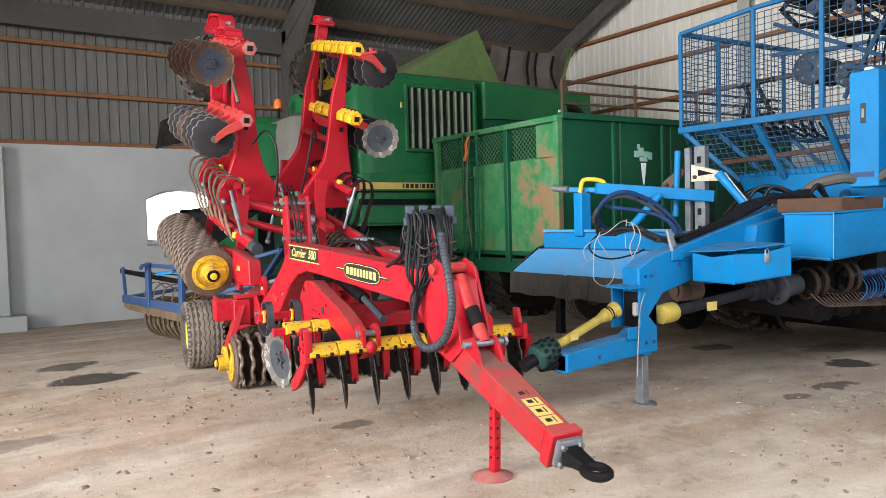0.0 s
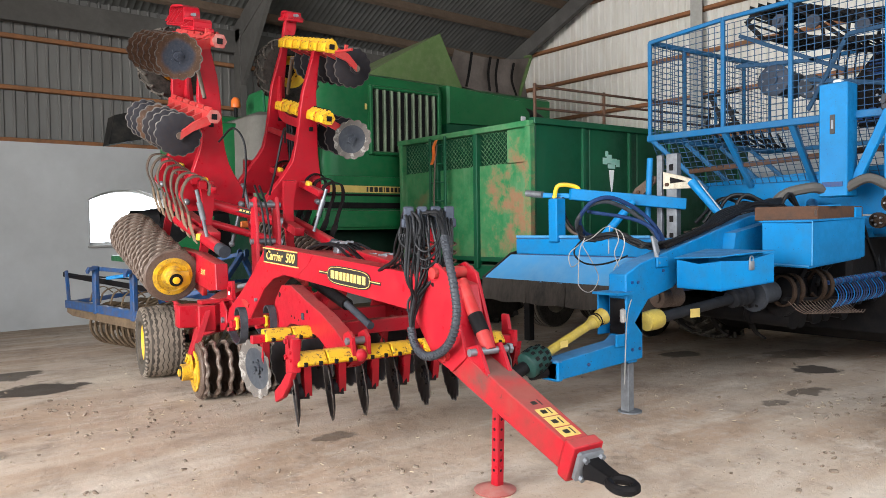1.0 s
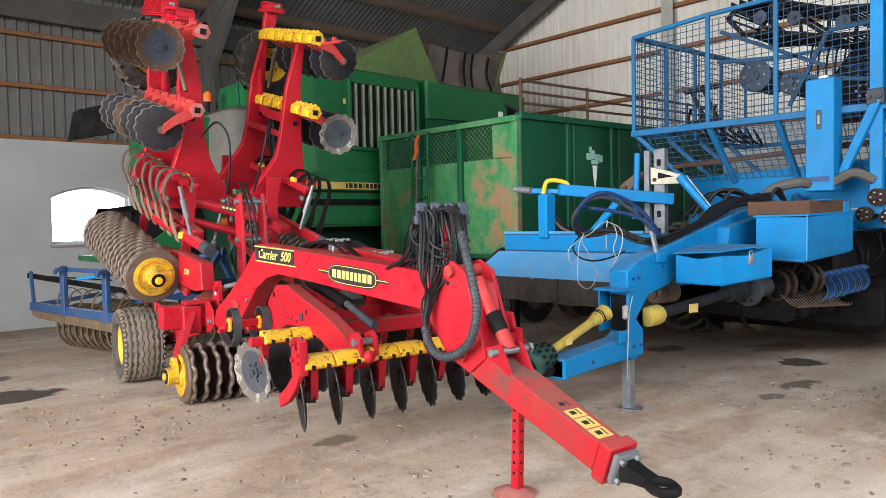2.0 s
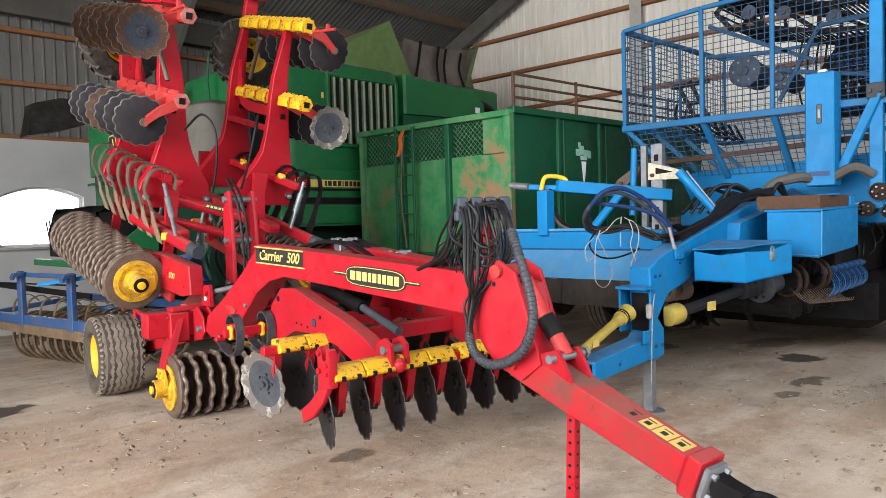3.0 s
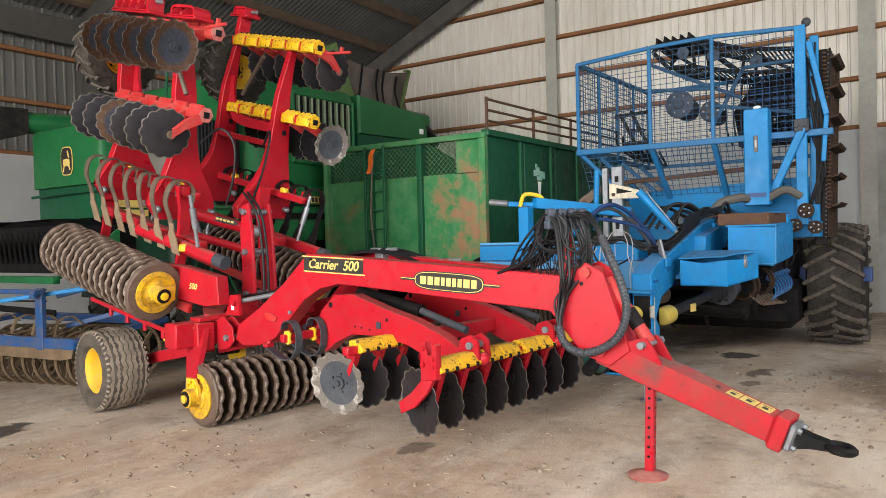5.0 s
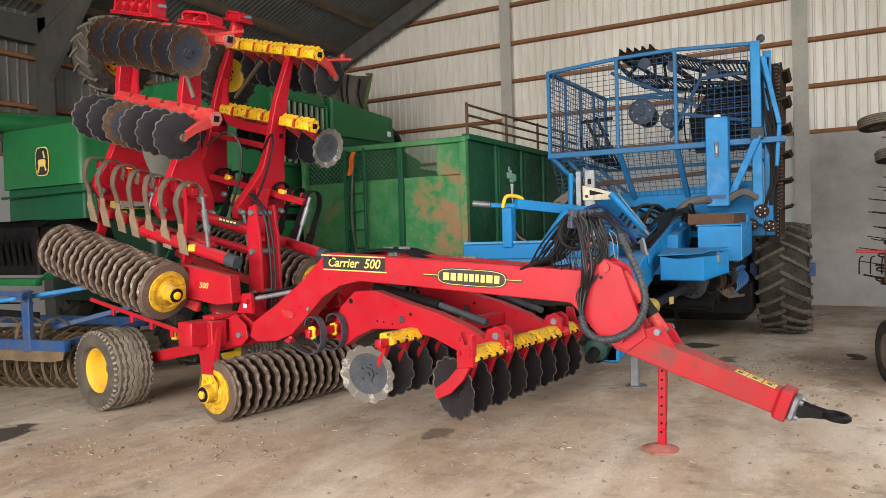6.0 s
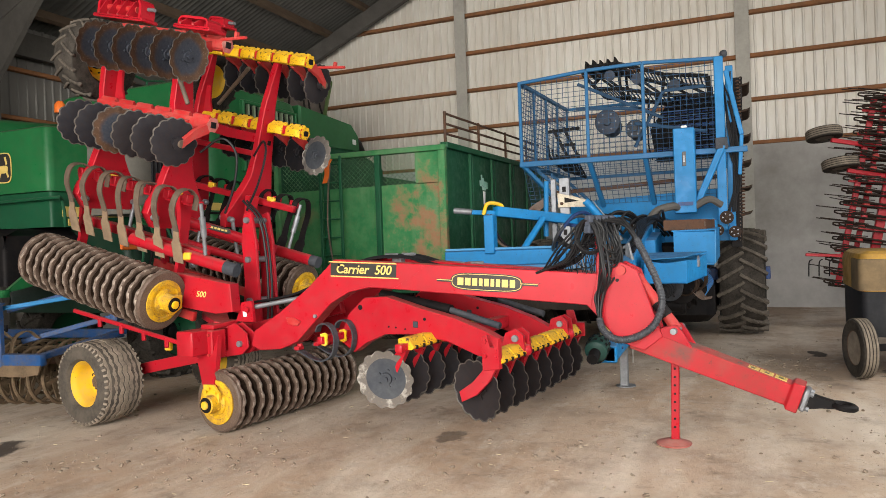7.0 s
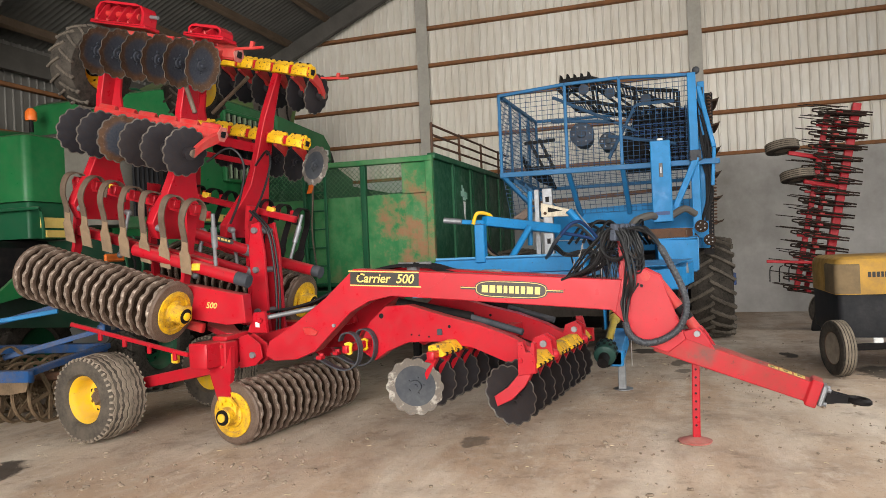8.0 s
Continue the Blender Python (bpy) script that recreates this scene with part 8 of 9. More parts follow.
for k, (y0, y1) in enumerate(((6.74, 6.02), (6.03, 5.42), (5.41, 4.86), (4.87, 4.28))):
    bm = B()
    n = 8
    hull(bm, [[Vector((5.575 + 0.012 * math.sin(3 * k + 1.7 * i) + 0.01 * (k % 2), y0 + (y1 - y0) * i / n, z)) for z in (0.93,)] +
              [Vector((5.555 + 0.02 * math.sin(2 * k + 1.1 * i), y0 + (y1 - y0) * i / n, 0.672 + 0.008 * math.sin(k + i)))] +
              [Vector((5.570 + 0.02 * math.sin(2 * k + 1.1 * i), y0 + (y1 - y0) * i / n, 0.672 + 0.008 * math.sin(k + i)))] +
              [Vector((5.590 + 0.012 * math.sin(3 * k + 1.7 * i) + 0.01 * (k % 2), y0 + (y1 - y0) * i / n, 0.93))] for i in range(n + 1)])
    part("rubber_flap", bm, FLAP, deck, "stiff black rubber flap, grey with dust")
bm = B()
prism(bm, [(5.58, 6.73, 0.94), (5.88, 6.56, 1.22), (6.6, 6.50, 1.38), (6.6, 6.73, 0.67), (5.58, 6.73, 0.67)], (0, 0.02, 0))
part("hood_side", bm, FLAP, deck)
# top arm with its post, ram and hoses
rod("arm_pin", (5.96, 6.36, 1.93), (5.98, 6.12, 1.90), 0.04, ZINC, root)
bm = B()
box(bm, (5.93, 5.86, 1.60), (0.16, 0.13, 0.50), bev=0.012)
part("arm_post", bm, BLUE, root)
bar("top_arm", (5.98, 6.16, 1.90), (6.30, 5.72, 1.87), 0.05, 0.06, BLUE, root)
bar("top_arm", (6.15, 5.86, 1.90), (7.22, 5.05, 1.77), 0.13, 0.13, BLUE, root)
pipe("yellow_strap", [(6.02, 5.98, 1.86), (6.03, 5.92, 2.0), (6.2, 5.8, 1.98), (6.22, 5.76, 1.88)], 0.025, YELLOW, root)
pipe("hose", [(6.05, 5.93, 1.86), (6.0, 5.88, 1.68), (6.06, 5.80, 1.50), (6.15, 5.72, 1.42)], 0.018, TINE, root)
pipe("hose", [(6.08, 5.90, 1.86), (6.03, 5.83, 1.66), (6.09, 5.76, 1.50), (6.2, 5.7, 1.42)], 0.018, IRON, root)
bm = B()
box(bm, (7.18, 5.17, 1.78), (0.09, 0.14, 1.16), bev=0.006)
mast = part("steel_mast", bm, ZINC, root, "bare steel mast")
bm = B()
box(bm, (7.14, 5.32, 1.80), (0.06, 0.07, 1.10), bev=0.006)
part("mast_rail", bm, ZINC, mast)
for k in range(5):
    bm = B()
    box(bm, (7.132, 5.17, 1.40 + 0.20 * k), (0.008, 0.05, 0.075), bev=0.002)
    part("mast_slot", bm, IRON, mast)
rod("mast_ram", (7.02, 5.42, 1.55), (7.05, 5.40, 2.32), 0.035, BLUE, root)
bm = B()
prism(bm, [(7.10, 5.26, 2.15), (7.10, 5.02, 2.09), (7.10, 4.84, 2.03), (7.10, 4.80, 1.98), (7.10, 4.84, 1.94), (7.10, 5.26, 1.95)], (0.04, 0, 0), bev=0.005)
bracket = part("white_bracket", bm, CREAM, root, "dirty cream lifting bracket")
bm = B()
prism(bm, [(7.094, 5.16, 2.085), (7.094, 4.95, 2.025), (7.094, 5.16, 2.01)], (0.008, 0, 0))
part("bracket_hole", bm, IRON, bracket)
bm = B()
prism(bm, [(7.10, 5.72, 1.87), (7.10, 5.66, 1.97), (7.10, 5.42, 2.12), (7.10, 5.36, 2.10), (7.10, 5.38, 2.03), (7.10, 5.56, 1.88)], (0.04, 0, 0), bev=0.005)
part("bracket_arm", bm, SOILED, bracket, "rusty lower arm of the bracket")
for y, z in ((5.20, 2.0), (4.88, 1.99), (5.60, 1.93)):
    bm = B()
    bolt(bm, (7.10, y, z), (-1, 0, 0), 0.024, 0.022)
    part("bracket_bolt", bm, RUST, bracket)
rod("tilt_ram", (7.05, 4.86, 2.02), (7.15, 4.45, 1.52), 0.05, BLUE, root)
rod("tilt_ram_rod", (7.12, 4.58, 1.68), (7.16, 4.40, 1.46), 0.03, ZINC, root)
for d in (-0.045, 0.05):
    pipe("ram_pipe", [(7.02, 4.80 + d, 2.02), (7.05, 4.74 + d, 1.92), (7.10, 4.52 + d, 1.62), (7.14, 4.46 + d, 1.50)], 0.010, ZINC, root)
rod("side_ram", (6.35, 5.55, 1.40), (6.65, 5.35, 1.80), 0.045, BLUE, root)
rng = random.Random(11)
WRAP = [(5.49, 4.15, 1.26), (5.55, 4.23, 1.43), (5.48, 4.32, 1.59), (5.34, 4.40, 1.71), (5.13, 4.48, 1.79), (5.00, 4.57, 1.76), (4.95, 4.65, 1.67), (4.99, 4.73, 1.58), (5.17, 4.82, 1.47), (5.46, 4.90, 1.42)]
for k, d in enumerate((0.0, 0.035)):
    pipe("wrapped_hose", [(x, y + d, z - d) for x, y, z in WRAP], 0.020, NAVY if k == 0 else HOSE_GREY, root, "hose in a navy blue sleeve" if k == 0 else "grey ribbed hose")
pipe("wrapped_hose", [(5.35, 4.10, 1.29), (5.44, 4.22, 1.47), (5.37, 4.34, 1.57), (5.23, 4.46, 1.62), (5.08, 4.58, 1.65), (5.08, 4.70, 1.67)], 0.018, NAVY, root, "hose in a navy blue sleeve")
RUN = [(5.02, 4.75, 1.52), (4.91, 4.62, 1.44), (4.99, 4.49, 1.44), (5.11, 4.36, 1.45), (5.16, 4.23, 1.39), (5.24, 4.10, 1.35)]
for k in range(6):
    q = rng.uniform
    pipe("hydraulic_hose", [(x + q(-.02, .02), y + q(-.04, .04), z + q(-.03, .02)) for x, y, z in RUN] + [(5.75 + 0.02 * k, 4.02, 1.44 + 0.012 * k), (6.4, 3.98 + 0.02 * k, 1.63 + 0.01 * k), (7.2, 3.92, 1.74 + 0.01 * k)], 0.013, HOSE, root)
for k in range(3):
    pipe("neck_hose", [(5.28, 4.00 + 0.035 * k, 1.345), (5.75, 4.0 + 0.035 * k, 1.45), (6.3, 4.0 + 0.03 * k, 1.58), (6.75, 3.98 + 0.03 * k, 1.72), (7.1, 3.9, 1.70), (7.3, 3.84, 1.62)], 0.022, IRON, root)
pipe("black_loop", [(4.83, 4.55, 1.42), (4.69, 4.52, 1.35), (4.63, 4.48, 1.28), (4.72, 4.45, 1.21), (4.89, 4.42, 1.19), (5.08, 4.38, 1.22), (5.20, 4.35, 1.26)], 0.008, HOSE, root)
for pts in ([(5.07, 4.45, 1.53), (4.98, 4.45, 1.51), (4.83, 4.45, 1.43), (4.70, 4.45, 1.38), (4.79, 4.45, 1.26), (4.91, 4.45, 1.09), (4.86, 4.45, 0.98), (4.76, 4.45, 0.95), (4.65, 4.45, 1.01), (4.64, 4.45, 1.11), (4.66, 4.45, 1.32), (4.73, 4.45, 1.43)],
            [(5.08, 4.45, 1.54), (5.06, 4.45, 1.41), (5.06, 4.45, 1.28)], [(5.03, 4.35, 1.51), (5.02, 4.31, 1.41), (4.91, 4.27, 1.29), (4.94, 4.23, 1.13), (4.89, 4.19, 1.00), (4.85, 4.15, 0.96)],
            [(4.87, 4.30, 1.53), (5.01, 4.28, 1.48), (5.05, 4.27, 1.39), (4.98, 4.25, 1.27), (4.84, 4.23, 1.14), (4.82, 4.22, 1.01), (4.77, 4.20, 0.92)], [(4.74, 4.50, 1.23), (4.61, 4.50, 1.18), (4.58, 4.50, 1.29), (4.71, 4.50, 1.37)]):
    pipe("string", pts, 0.0045, ROPE, root, "grey hanging string")
pipe("string", [(5.0, 4.10, 1.05), (4.80, 4.0, 0.95), (4.66, 3.95, 0.80), (4.62, 3.94, 0.55), (4.60, 3.94, 0.24)], 0.005, ROPE, root, "grey hanging string")
bm = B()
box(bm, (4.60, 3.95, 0.80), (0.05, 0.04, 0.12), bev=0.012)
part("rope_end", bm, ROPE, root)
for k in range(10):
    q = rng.uniform
    pipe("hydraulic_hose", [(7.2, 4.9 - 0.1 * k, 1.55), (7.35 + q(-.1, .1), 4.7 - 0.09 * k, 1.75 + q(-.05, .1)), (7.5, 4.4 - 0.06 * k, 1.72 + q(-.08, .08)), (7.75, 4.2 - 0.05 * k, 1.5)], 0.02, HOSE, root)
pipe("wide_hose", [(7.25, 4.10, 1.58), (7.35, 3.98, 1.82), (7.55, 3.78, 1.90), (7.7, 3.7, 1.88)], 0.055, FRAME_GREY, root, "thick grey hose")
pipe("wide_hose", [(7.7, 3.5, 1.88), (7.75, 3.3, 1.98), (7.85, 3.15, 1.9)], 0.05, FRAME_GREY, root)
for y, z, r in ((3.08, 1.72, 0.09), (2.98, 1.52, 0.08), (3.2, 1.55, 0.08), (4.3, 1.62, 0.09), (4.6, 1.6, 0.10)):
    bm = B()
    lathe(bm, [(r * 0.16, -0.06), (r * 0.2, -0.06), (r * 0.22, -0.015), (r * 0.36, -0.01), (r * 0.4, 0.02), (r * 0.8, 0.03), (r * 0.84, 0.0), (r, 0), (r * 0.9, 0.03), (r, 0.06), (r * 0.7, 0.1), (r * 0.7, 0.3)], (7.72, y, z), (8.7, y, z), 22)
    pl = part("pulley", bm, SOILED_AND_SHADE, root)
    for q in range(5):
        bm = B()
        bolt(bm, (7.725, y + r * 0.55 * math.cos(q * 1.257), z + r * 0.55 * math.sin(q * 1.257)), (-1, 0, 0), 0.011, 0.03)
        part("pulley_bolt", bm, ZINC, pl)
for y in (4.4, 3.75):
    rod("blue_ram", (7.55, y, 1.62), (8.2, y + 0.3, 1.75), 0.06, BLUE, root)
bm = B()
box(bm, (7.6, 4.45, 1.66), (0.06, 0.16, 0.12), bev=0.01)
part("valve", bm, ZINC, root)
for k in range(5):
    x = 5.10 + 0.045 * k
    rod("coupling", (x, 4.02 + 0.02 * k, 1.44 - 0.01 * k), (x + 0.02, 3.985 + 0.02 * k, 1.25 - 0.01 * k), 0.016, ZINC, root, n=10)
    rod("coupling_cap", (x + 0.016, 3.99 + 0.02 * k, 1.29 - 0.01 * k), (x + 0.026, 3.975 + 0.02 * k, 1.20 - 0.01 * k), 0.021, NAVY if k % 2 else ZINC, root, n=10)
bm = B()
box(bm, (5.17, 3.968, 1.215), (0.16, 0.02, 0.09), bev=0.006)
part("coupling_plate", bm, BLUE, root)
# chassis and digging gear below
bar("chassis", (7.0, 4.05, 1.45), (12.4, 4.05, 1.45), 0.2, 0.3, BLUE, root)
bar("chassis", (7.4, 3.5, 1.35), (12.4, 3.5, 1.35), 0.16, 0.24, BLUE, root)
bar("cross_beam", (8.3, 2.95, 1.5), (8.3, 5.4, 1.5), 0.16, 0.2, BLUE, root)
bar("cross_beam", (9.8, 2.5, 0.85), (9.8, 5.6, 0.85), 0.2, 0.2, BLUE_DARK, root)
for k in range(7):
    bm = B()
    x, y, r = 6.55 + 0.22 * k, 3.62 + 0.10 * (k % 3), 0.19 - 0.01 * (k % 2)
    lathe(bm, [(r * 0.4, 0), (r, 0.01), (r, 0.035), (r * 0.5, 0.05), (r * 0.45, 0.14)], (x, y, 0.84 - 0.01 * k), (x + 1, y - 0.2, 0.84), 22)
    part("cleaning_roller", bm, IRON, root)
rod("spring_bar", (7.05, 3.40, 0.95), (8.35, 3.36, 0.97), 0.022, BLUE_DARK, root)
for k in range(20):
    q = k / 19
    x = 7.15 + 1.1 * q
    bm = B()
    coil = [(x + 0.012 * i, 3.40 - 0.03 * q + 0.034 * math.cos(i * 1.57), 0.95 + 0.02 * q + 0.034 * math.sin(i * 1.57)) for i in range(5)]
    tube(bm, coil + [(x + 0.02, 3.35 - 0.03 * q, 0.86 + 0.02 * q), (x - 0.02, 3.33 - 0.03 * q, 0.78 + 0.02 * q), (x - 0.08, 3.36 - 0.03 * q, 0.71 + 0.03 * q)], 0.005, 5, 3)
    part("spring_tine", bm, BLUE_DARK if k % 3 else BLUE, root, "blue coiled spring tine")
for k in range(5):
    bm = B()
    y = 5.7 - 0.42 * k
    strip(bm, [(6.9, y, 0.95), (6.75, y, 0.68), (6.85, y, 0.45), (7.05, y, 0.34)], (0, 1, 0), 0.05, 0.015)
    part("lifting_tine", bm, IRON, root)
for k in range(3):
    bm = B()
    beam(bm, (7.2, 3.6 + 0.9 * k, 0.75), (11.5, 3.6 + 0.9 * k, 0.95), 0.08, 0.25)
    part("web_side", bm, IRON, root)
# Plain dark block standing in for the shade among the lifting gear.
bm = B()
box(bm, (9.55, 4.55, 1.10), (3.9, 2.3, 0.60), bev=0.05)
part("lifting_shade_core", bm, IRON, root, "dark block for the shade among the lifting gear")
for k in range(8):
    rod("web_roller", (7.3 + 0.4 * k, 3.5, 0.72), (7.3 + 0.4 * k, 5.6, 0.72), 0.07, IRON, root)
for y, s in ((2.92, -1), (6.2, 1)):
    wheel(root, (9.85, y, 0.845 + floor_z(9.85, y)), (0, s, 0), 0.815, 0.68, 0.40, "lug", BLUE, RUBBER, TREAD_DARK, 22)

# ---- blue ring roller cultivator ----
DRY_IRON = rough_stuff("ochre dusty iron", (0.17, 0.115, 0.07), (0.075, 0.052, 0.034), 7, rough=0.8, bump=0.3, third=(0.22, 0.16, 0.10))
CULT_BLUE = paint("dirty blue paint", (0.016, 0.075, 0.22), dust=(0.12, 0.10, 0.085), wear=(0.09, 0.055, 0.035), amount=0.8, chips=0.60)
cult = thing("ring_cultivator", (2.6, 11.5, 0), "dirty blue cultivator with a roller of spoked iron rings", "cultivator")


def C(f, d, z):
    """A place on the cultivator: f along its front beam, d metres behind it, up."""
    return Vector((2.28 + 0.40 * f + d, 13.0 - 3.0 * f + 0.13 * d, z))


bar("main_beam", C(-0.02, 0, 0.39), C(1.03, 0, 0.40), 0.09, 0.13, CULT_BLUE, cult)
bar("main_beam", C(0.05, 1.32, 0.52), C(1.0, 1.32, 0.52), 0.09, 0.11, CULT_BLUE, cult)
for f in (0.05, 1.0):
    bar("cross_beam", C(f, 0, 0.42), C(f, 1.36, 0.54), 0.08, 0.07, CULT_BLUE, cult)
bar("frame_post", C(0.0, 0, 0.36), C(0.0, -0.03, 0.93), 0.05, 0.05, CULT_BLUE, cult)
for f in (0.40, 0.84):
    bm = B()
    box(bm, C(f, -0.03, 0.68), (0.07, 0.12, 0.72), rz=8, bev=0.012)
    hook = [C(f, 0.0, 1.03), C(f, -0.14, 1.02), C(f, -0.17, 0.97), C(f, -0.16, 0.93), C(f, -0.13, 0.97), C(f, -0.06, 0.98)]
    prism(bm, hook, (0.012, -0.09, 0))
    part("hook_post", bm, CULT_BLUE, cult, "dirty blue post with a hooked top")
bar("top_rail", C(0.40, 0.02, 0.99), C(0.84, 0.02, 0.99), 0.04, 0.06, CULT_BLUE, cult)
bar("rear_board", C(-0.05, -0.02, 0.86), C(0.75, 0.35, 0.70), 0.03, 0.08, IRON, cult)
bar("thin_rail", C(0.0, 0, 0.86), C(0.84, 0.05, 0.88), 0.02, 0.02, IRON, cult)
bm = B()
prism(bm, [C(0.02, -0.055, 0.335), C(1.03, -0.055, 0.345), C(1.02, -0.055, 0.25), C(0.96, -0.055, 0.22), C(0.10, -0.055, 0.225), C(0.02, -0.055, 0.27)], (0.02, 0.003, 0))
part("plate", bm, DRY_IRON, cult, "brown dusty scraper plate")
ring_axle = rod("roller_axle", C(0.12, 0.46, 0.325), C(1.05, 0.46, 0.325), 0.05, RUST, cult)
bm = B()
lathe(bm, [(0.325, -0.020), (0.34, -0.011), (0.34, 0.011), (0.325, 0.020), (0.302, 0.011), (0.302, -0.011), (0.325, -0.020)], (0, 0, 0), (0, 0, 1), 36, caps=False)
for k in range(5):
    a0 = k * math.tau / 5
    beam(bm, (0.04 * math.cos(a0), 0.04 * math.sin(a0), 0), (0.31 * math.cos(a0), 0.31 * math.sin(a0), 0), 0.05, 0.018, bev=0)
IRON_RING = finish(bm, DRY_IRON, "iron_ring")
for row, (d, zc) in enumerate(((0.46, 0.325), (0.90, 0.36))):
    for k in range(13):
        f = 0.16 + 0.068 * k + 0.03 * row
        q = C(f, d, zc)
        placed("iron_ring", IRON_RING, facing((q.x, q.y, zc + floor_z(q.x, q.y)), (-0.13, 1, 0), 0.4 * k), ring_axle)
for k in range(6):
    bm = B()
    f = 0.2 + 0.13 * k
    strip(bm, [C(f, 0.10, 0.46), C(f, 0.16, 0.62), C(f + 0.01, 0.30, 0.68), C(f + 0.02, 0.42, 0.58)], (0, 1, 0), 0.06, 0.012)
    part("scraper_strap", bm, DRY_IRON, cult)
for x, y in ((3.54, 9.77), (4.14, 10.08)):
    bar("headstock_leg", (3.94, 10.02, 1.20), (x, y, 0.80), 0.07, 0.08, CULT_BLUE, cult)
bar("headstock_bar", (3.48, 9.74, 0.785), (4.20, 10.11, 0.775), 0.08, 0.13, CULT_BLUE, cult)
bm = B()
beam(bm, (3.71, 9.815, 0.785), (3.86, 9.892, 0.783), 0.012, 0.05)
part("sign_strip", bm, ROPE, cult, "short pale worn sign")
for d in (-0.035, 0.035):
    bm = B()
    prism(bm, [(3.90 + d, 10.0 - d, 1.16), (3.98 + d, 10.04 - d, 1.16), (3.98 + d, 10.04 - d, 1.25), (3.94 + d, 10.02 - d, 1.27), (3.90 + d, 10.0 - d, 1.25)], (0.012, -0.02, 0))
    part("headstock_ear", bm, CULT_BLUE, cult)
bar("headstock_stay", (3.92, 10.05, 1.2), (3.0, 10.9, 0.9), 0.05, 0.06, CULT_BLUE, cult)
bar("headstock_stay", (3.60, 9.85, 0.78), (2.95, 10.6, 0.55), 0.05, 0.06, CULT_BLUE, cult)
bar("stay", (2.35, 10.9, 0.9), (3.1, 9.95, 1.05), 0.05, 0.05, BLUE, cult)

# ---- towed compressor ----
comp = thing("compressor", (6.8, 1.1, 0), "towed compressor with a yellow hood over dark grey panels", "compressor")
cx0, cx1, cy0, cy1 = 5.87, 7.37, -0.46, 1.77
bm = B()
rounded_block(bm, cx0, cx1, cy0, cy1, 0.84, 1.26, 0.12, 0.10)
hoodc = part("hood", bm, COMP_YELLOW, comp)
bm = B()
rounded_block(bm, cx0 - 0.012, cx0 + 0.6, 1.50, cy1 + 0.012, 0.85, 1.18, 0.06, 0.02)
part("hood_panel", bm, rough_stuff("dirty tan hood panel", (0.19, 0.135, 0.075), (0.10, 0.078, 0.05), 4, rough=0.7, bump=0.1), hoodc)
bm = B()
rounded_block(bm, cx0 + 0.02, cx1 - 0.02, cy0 + 0.02, cy1 - 0.02, 0.36, 0.84, 0.06, 0.01)
part("base_panel", bm, COMP_GREY, comp)
bars("maker_sign", Matrix(((0, 0, -1, cx0 - 0.004), (-1, 0, 0, 1.33), (0, 1, 0, 1.06), (0, 0, 0, 1))), 0.24, 0.06, [1, 1, 1, 0.8, 1, 1], DECAL_BLACK, hoodc)
bar("chassis", (cx0 + 0.3, cy0, 0.38), (cx0 + 0.3, cy1 + 0.1, 0.38), 0.08, 0.10, IRON, comp)
bar("axle", (5.75, 1.70, 0.27), (6.27, 0.19, 0.27), 0.07, 0.07, IRON, comp)
for x, y, s in ((5.75, 1.80, 1), (6.27, 0.11, -1)):
    wheel(comp, (x, y, 0.315 + floor_z(x, y)), (-0.24 * s, 0.97 * s, 0), 0.305, 0.155, 0.18, "ribs", RUST, RUBBER, RUBBER_DUSTY)
bar("jack", (6.17, 0.39, floor_z(6.17, 0.39)), (6.17, 0.39, 0.45), 0.07, 0.07, IRON, comp)
bm = B()
box(bm, (5.89, 1.37, 0.31), (0.03, 0.10, 0.10), bev=0.01)
part("side_lamp", bm, DECAL_WHITE, comp)

# ---- red spring-tine harrow, folded upright ----
tharrow = thing("tine_harrow", (10.6, 1.0, 0), "red spring-tine harrow folded upright beside the concrete wall", "harrow")


def T(f, d, x=10.6):
    """A place on the upright harrow: f from foot to top, d towards the wall's left."""
    lo, hi = Vector((x, 1.08, 0.42)), Vector((x, 0.42, 3.72))
    ax = (hi - lo)
    n = Vector((0, ax.z, -ax.y)).normalized()
    return lo + ax * f + n * d


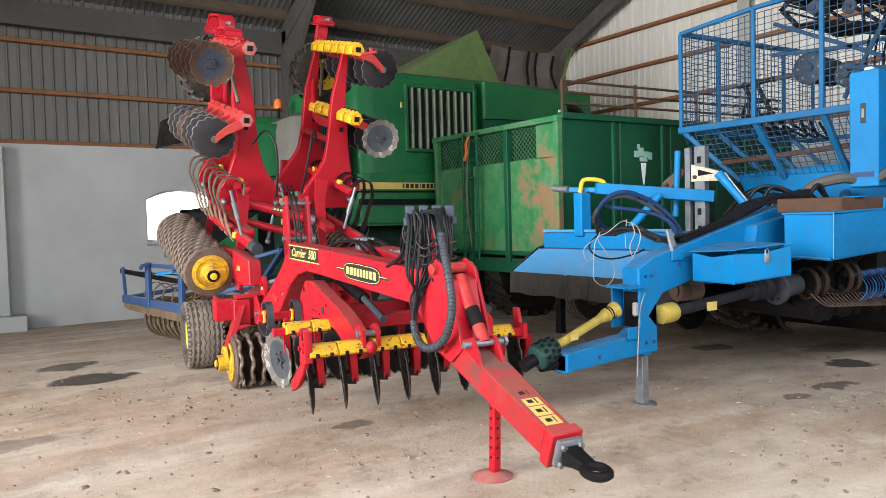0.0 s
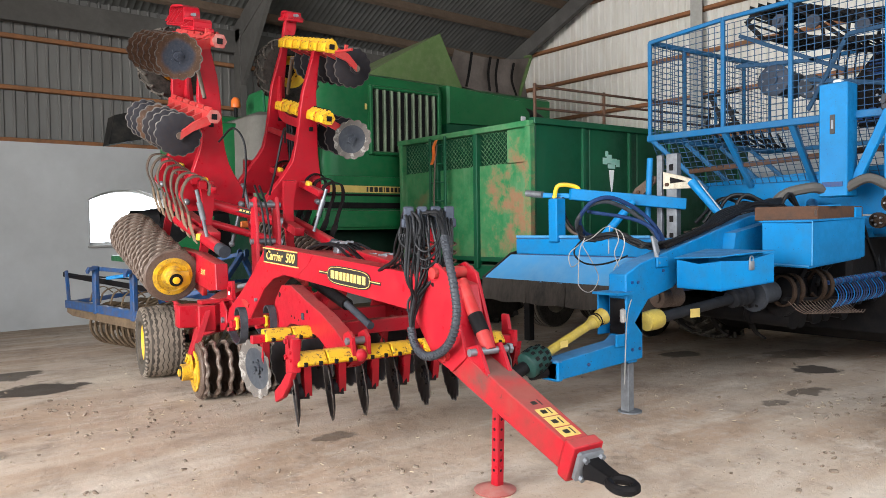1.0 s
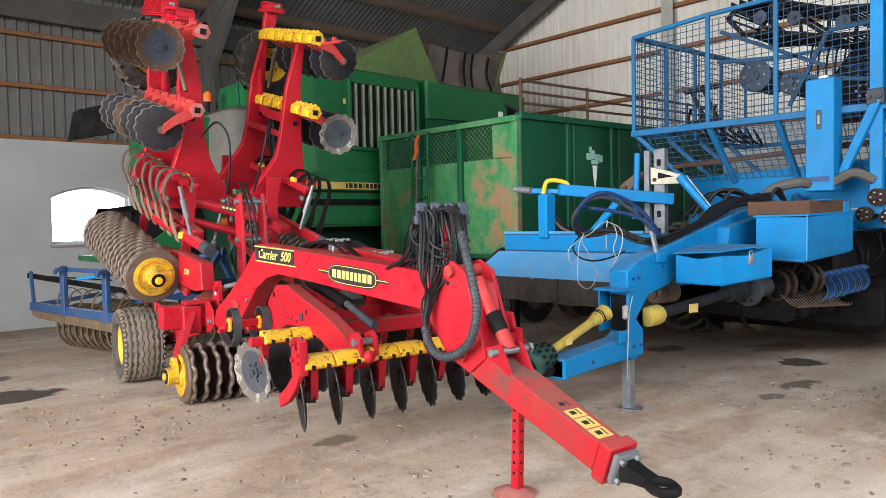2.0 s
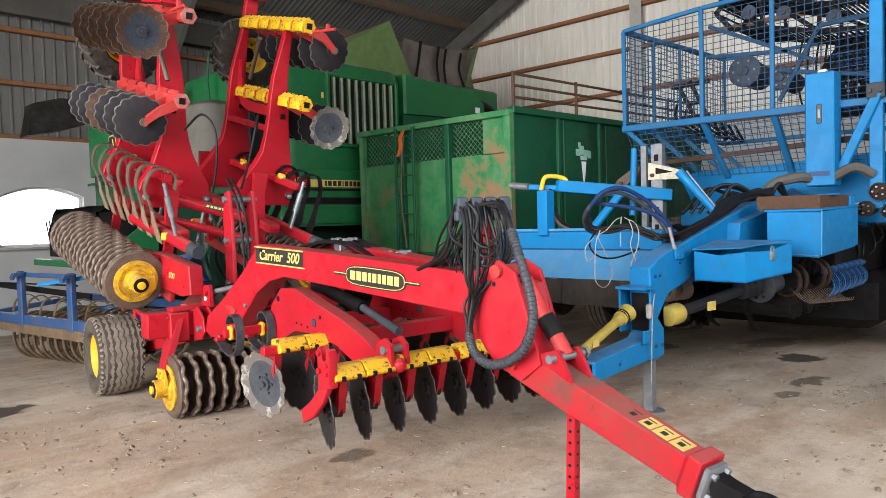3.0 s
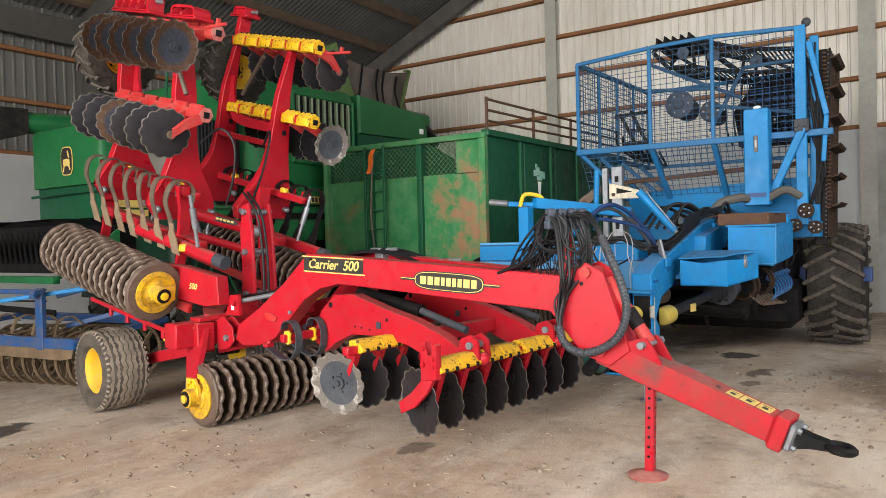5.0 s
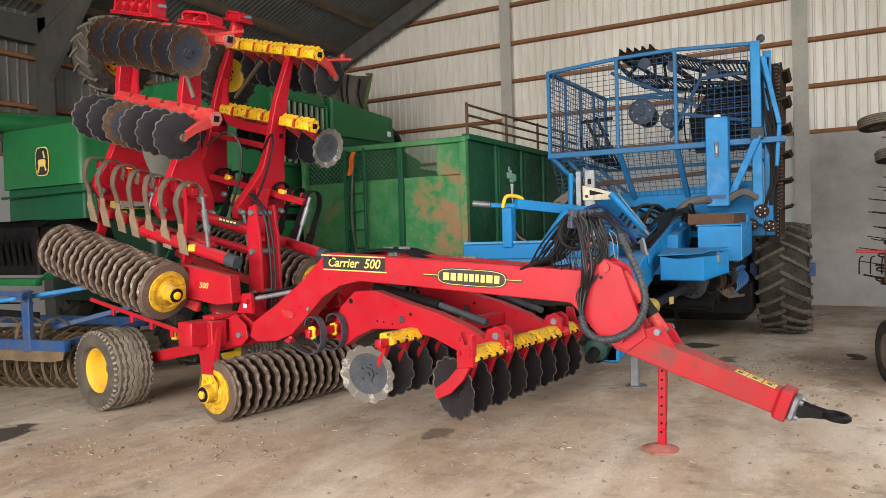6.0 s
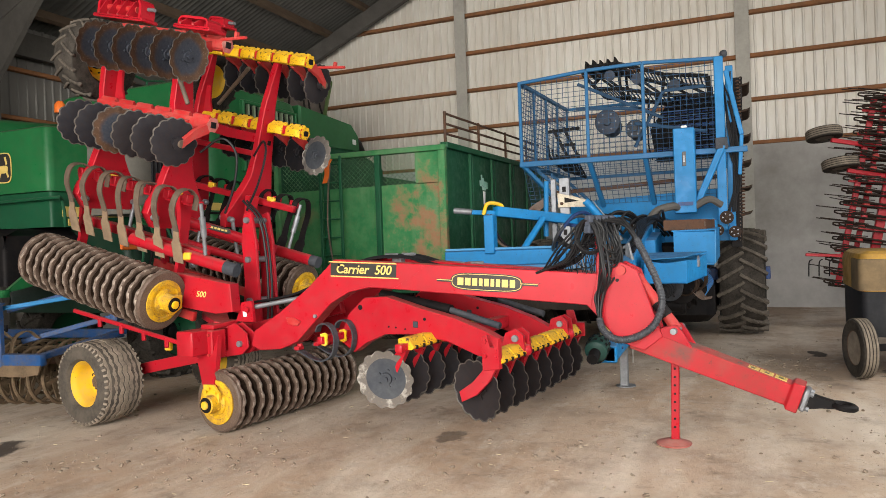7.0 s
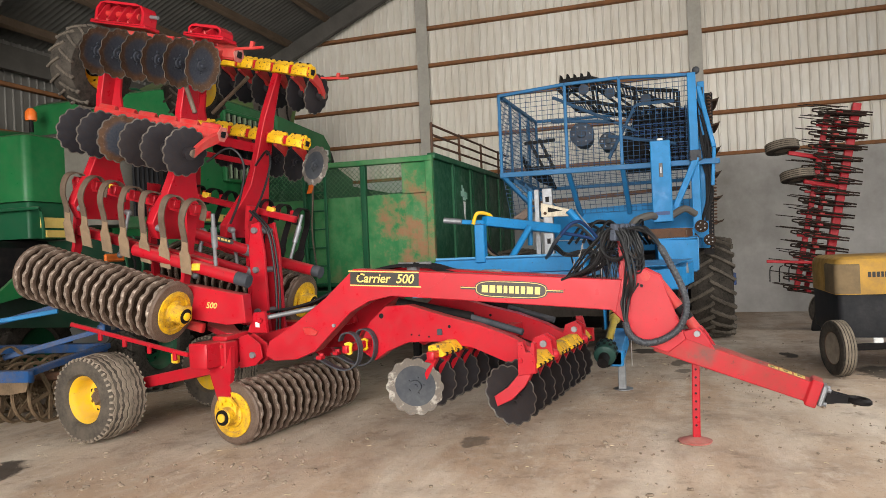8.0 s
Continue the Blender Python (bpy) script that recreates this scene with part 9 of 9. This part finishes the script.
bar("main_tube", T(0.0, 0), T(1.0, 0), 0.13, 0.14, RED, tharrow, up=(1, 0, 0))
bar("side_tube", T(0.02, 0.42), T(0.93, 0.42), 0.09, 0.09, RED, tharrow, up=(1, 0, 0))
bar("side_tube", T(0.02, 0.22, 10.9), T(0.96, 0.22, 10.9), 0.08, 0.08, RED, tharrow, up=(1, 0, 0))
TINE_DARK = rough_stuff("rusty dark spring steel", (0.020, 0.016, 0.014), (0.05, 0.03, 0.022), 9, rough=0.7, metal=0.1, bump=0.2, dist=0.002)
rng = random.Random(21)
for k in range(17):
    f = 0.03 + 0.057 * k
    bar("cross_bar", T(f, -0.10), T(f - 0.012, 0.56), 0.045, 0.04, RED if k % 2 else TINE_DARK, tharrow)
    for j, x in enumerate((10.36, 10.48, 10.60, 10.76)):
        o = rng.uniform(-0.03, 0.03)
        t = rng.uniform(-0.008, 0.008)
        bm = B()
        d0, d1 = -0.22 + 0.05 * j + o, 0.42 + 0.09 * (j % 3) + o
        tube(bm, [T(f + 0.006, d0, x), T(f + 0.009 + t, (d0 + d1) / 2, x), T(f + 0.006 + t, d1, x), T(f - 0.001 + t, d1 + 0.04, x), T(f - 0.008 + t, d1, x), T(f - 0.010, (d0 + d1) / 2, x), T(f - 0.006, d0, x)], 0.013, 6, 3)
        part("spring_loop", bm, TINE_DARK, tharrow)
        if j < 3:
            bm = B()
            p = T(f + 0.02, d1 - 0.25, x - 0.04)
            tube(bm, [p, p + Vector((-0.03, 0.22, 0.03 + o)), p + Vector((-0.05, 0.52 + 2 * o, 0.09 + o))], 0.008, 5, 3)
            part("spring_tine", bm, TINE_DARK, tharrow)
    bm = B()
    p = T(f, 0.26, 10.46)
    box(bm, p, (0.12, 0.09, 0.075), bev=0.012)
    part("tine_clamp", bm, RED_FADED if k % 3 else RED, tharrow)
for z, y in ((3.06, 1.62), (2.55, 1.40)):
    wheel(tharrow, (10.45, y, z), (0.15, 0.1, 1), 0.27, 0.17, 0.14, "ribs", RED, RUBBER, RUBBER_DUSTY)
    bar("wheel_arm", (10.5, y - 0.1, z - 0.10), (10.6, y - 0.75, z - 0.25), 0.07, 0.07, RED, tharrow)
bar("foot", (10.6, 1.2, 0.0 + floor_z(10.6, 1.2)), (10.6, 1.1, 0.5), 0.10, 0.14, IRON, tharrow)
bar("foot", (10.9, 0.9, floor_z(10.9, 0.9)), (10.7, 1.05, 0.5), 0.10, 0.14, IRON, tharrow)
wheel(tharrow, (10.6, 0.95, 0.36 + floor_z(10.6, 0.95)), (-1, 0.2, 0), 0.34, 0.2, 0.16, "ribs", RUST, RUBBER, RUBBER_DUSTY)
for d in (0.4, 0.55, 0.7):
    bm = B()
    p = Vector((10.4, 1.15 + d, 1.02))
    tube(bm, [p, p + Vector((0, 0.05, -0.05)), p + Vector((0, 0.06, -0.28))], 0.010, 6)
    part("hanging_tine", bm, IRON, tharrow)
bar("lower_rail", (10.4, 1.1, 1.05), (10.4, 1.95, 1.10), 0.05, 0.05, RED, tharrow)

# ---- crumbs of earth and bits of straw on the floor ----
rng = random.Random(21)
bm = B()
for k in range(2000):
    x, y = rng.uniform(-3.5, 9.5), rng.uniform(0.4, 10.5)
    if rng.random() < 0.5:
        cx, cy = rng.choice(((0.4, 4.6), (1.0, 3.4), (1.6, 6.6), (-0.8, 5.2), (3.0, 1.8), (4.6, 2.6), (0.9, 7.6), (6.4, 2.9), (2.2, 4.2)))
        x, y = rng.gauss(cx, 0.45), rng.gauss(cy, 0.35)
    r = 0.0035 + 0.016 * rng.random() ** 4
    z = floor_z(x, y) + 0.012 * noise.noise((x * 0.6, y * 0.6, 0)) + 0.006 * noise.noise((x * 2.3, y * 2.3, 4))
    m = pose(x, y, z + r * 0.3, rng.uniform(0, 40), rng.uniform(0, 40), rng.uniform(0, 360))
    box(bm, (0, 0, 0), (r * rng.uniform(1.4, 3.2), r * 1.6, r), m=m, bev=r * 0.3)
whole("dirt_crumbs", bm, rough_stuff("brown earth crumbs", (0.20, 0.15, 0.11), (0.30, 0.24, 0.185), 12, rough=0.95, bump=0.3), "dry brown crumbs of earth scattered on the floor", "dirt", "stuff")
bm = B()
for k in range(420):
    x, y = rng.uniform(-3, 9), rng.uniform(0.6, 9.5)
    z = floor_z(x, y) + 0.012 * noise.noise((x * 0.6, y * 0.6, 0)) + 0.006 * noise.noise((x * 2.3, y * 2.3, 4)) + 0.003
    L2 = rng.uniform(0.01, 0.045)
    box(bm, (0, 0, 0), (L2, 0.004, 0.003), m=pose(x, y, z, 0, rng.uniform(-6, 6), rng.uniform(0, 360)))
whole("straw_bits", bm, rough_stuff("pale straw", (0.55, 0.46, 0.30), (0.42, 0.34, 0.22), 20, rough=0.8, bump=0.1), "short pale bits of straw on the floor", "straw", "stuff")
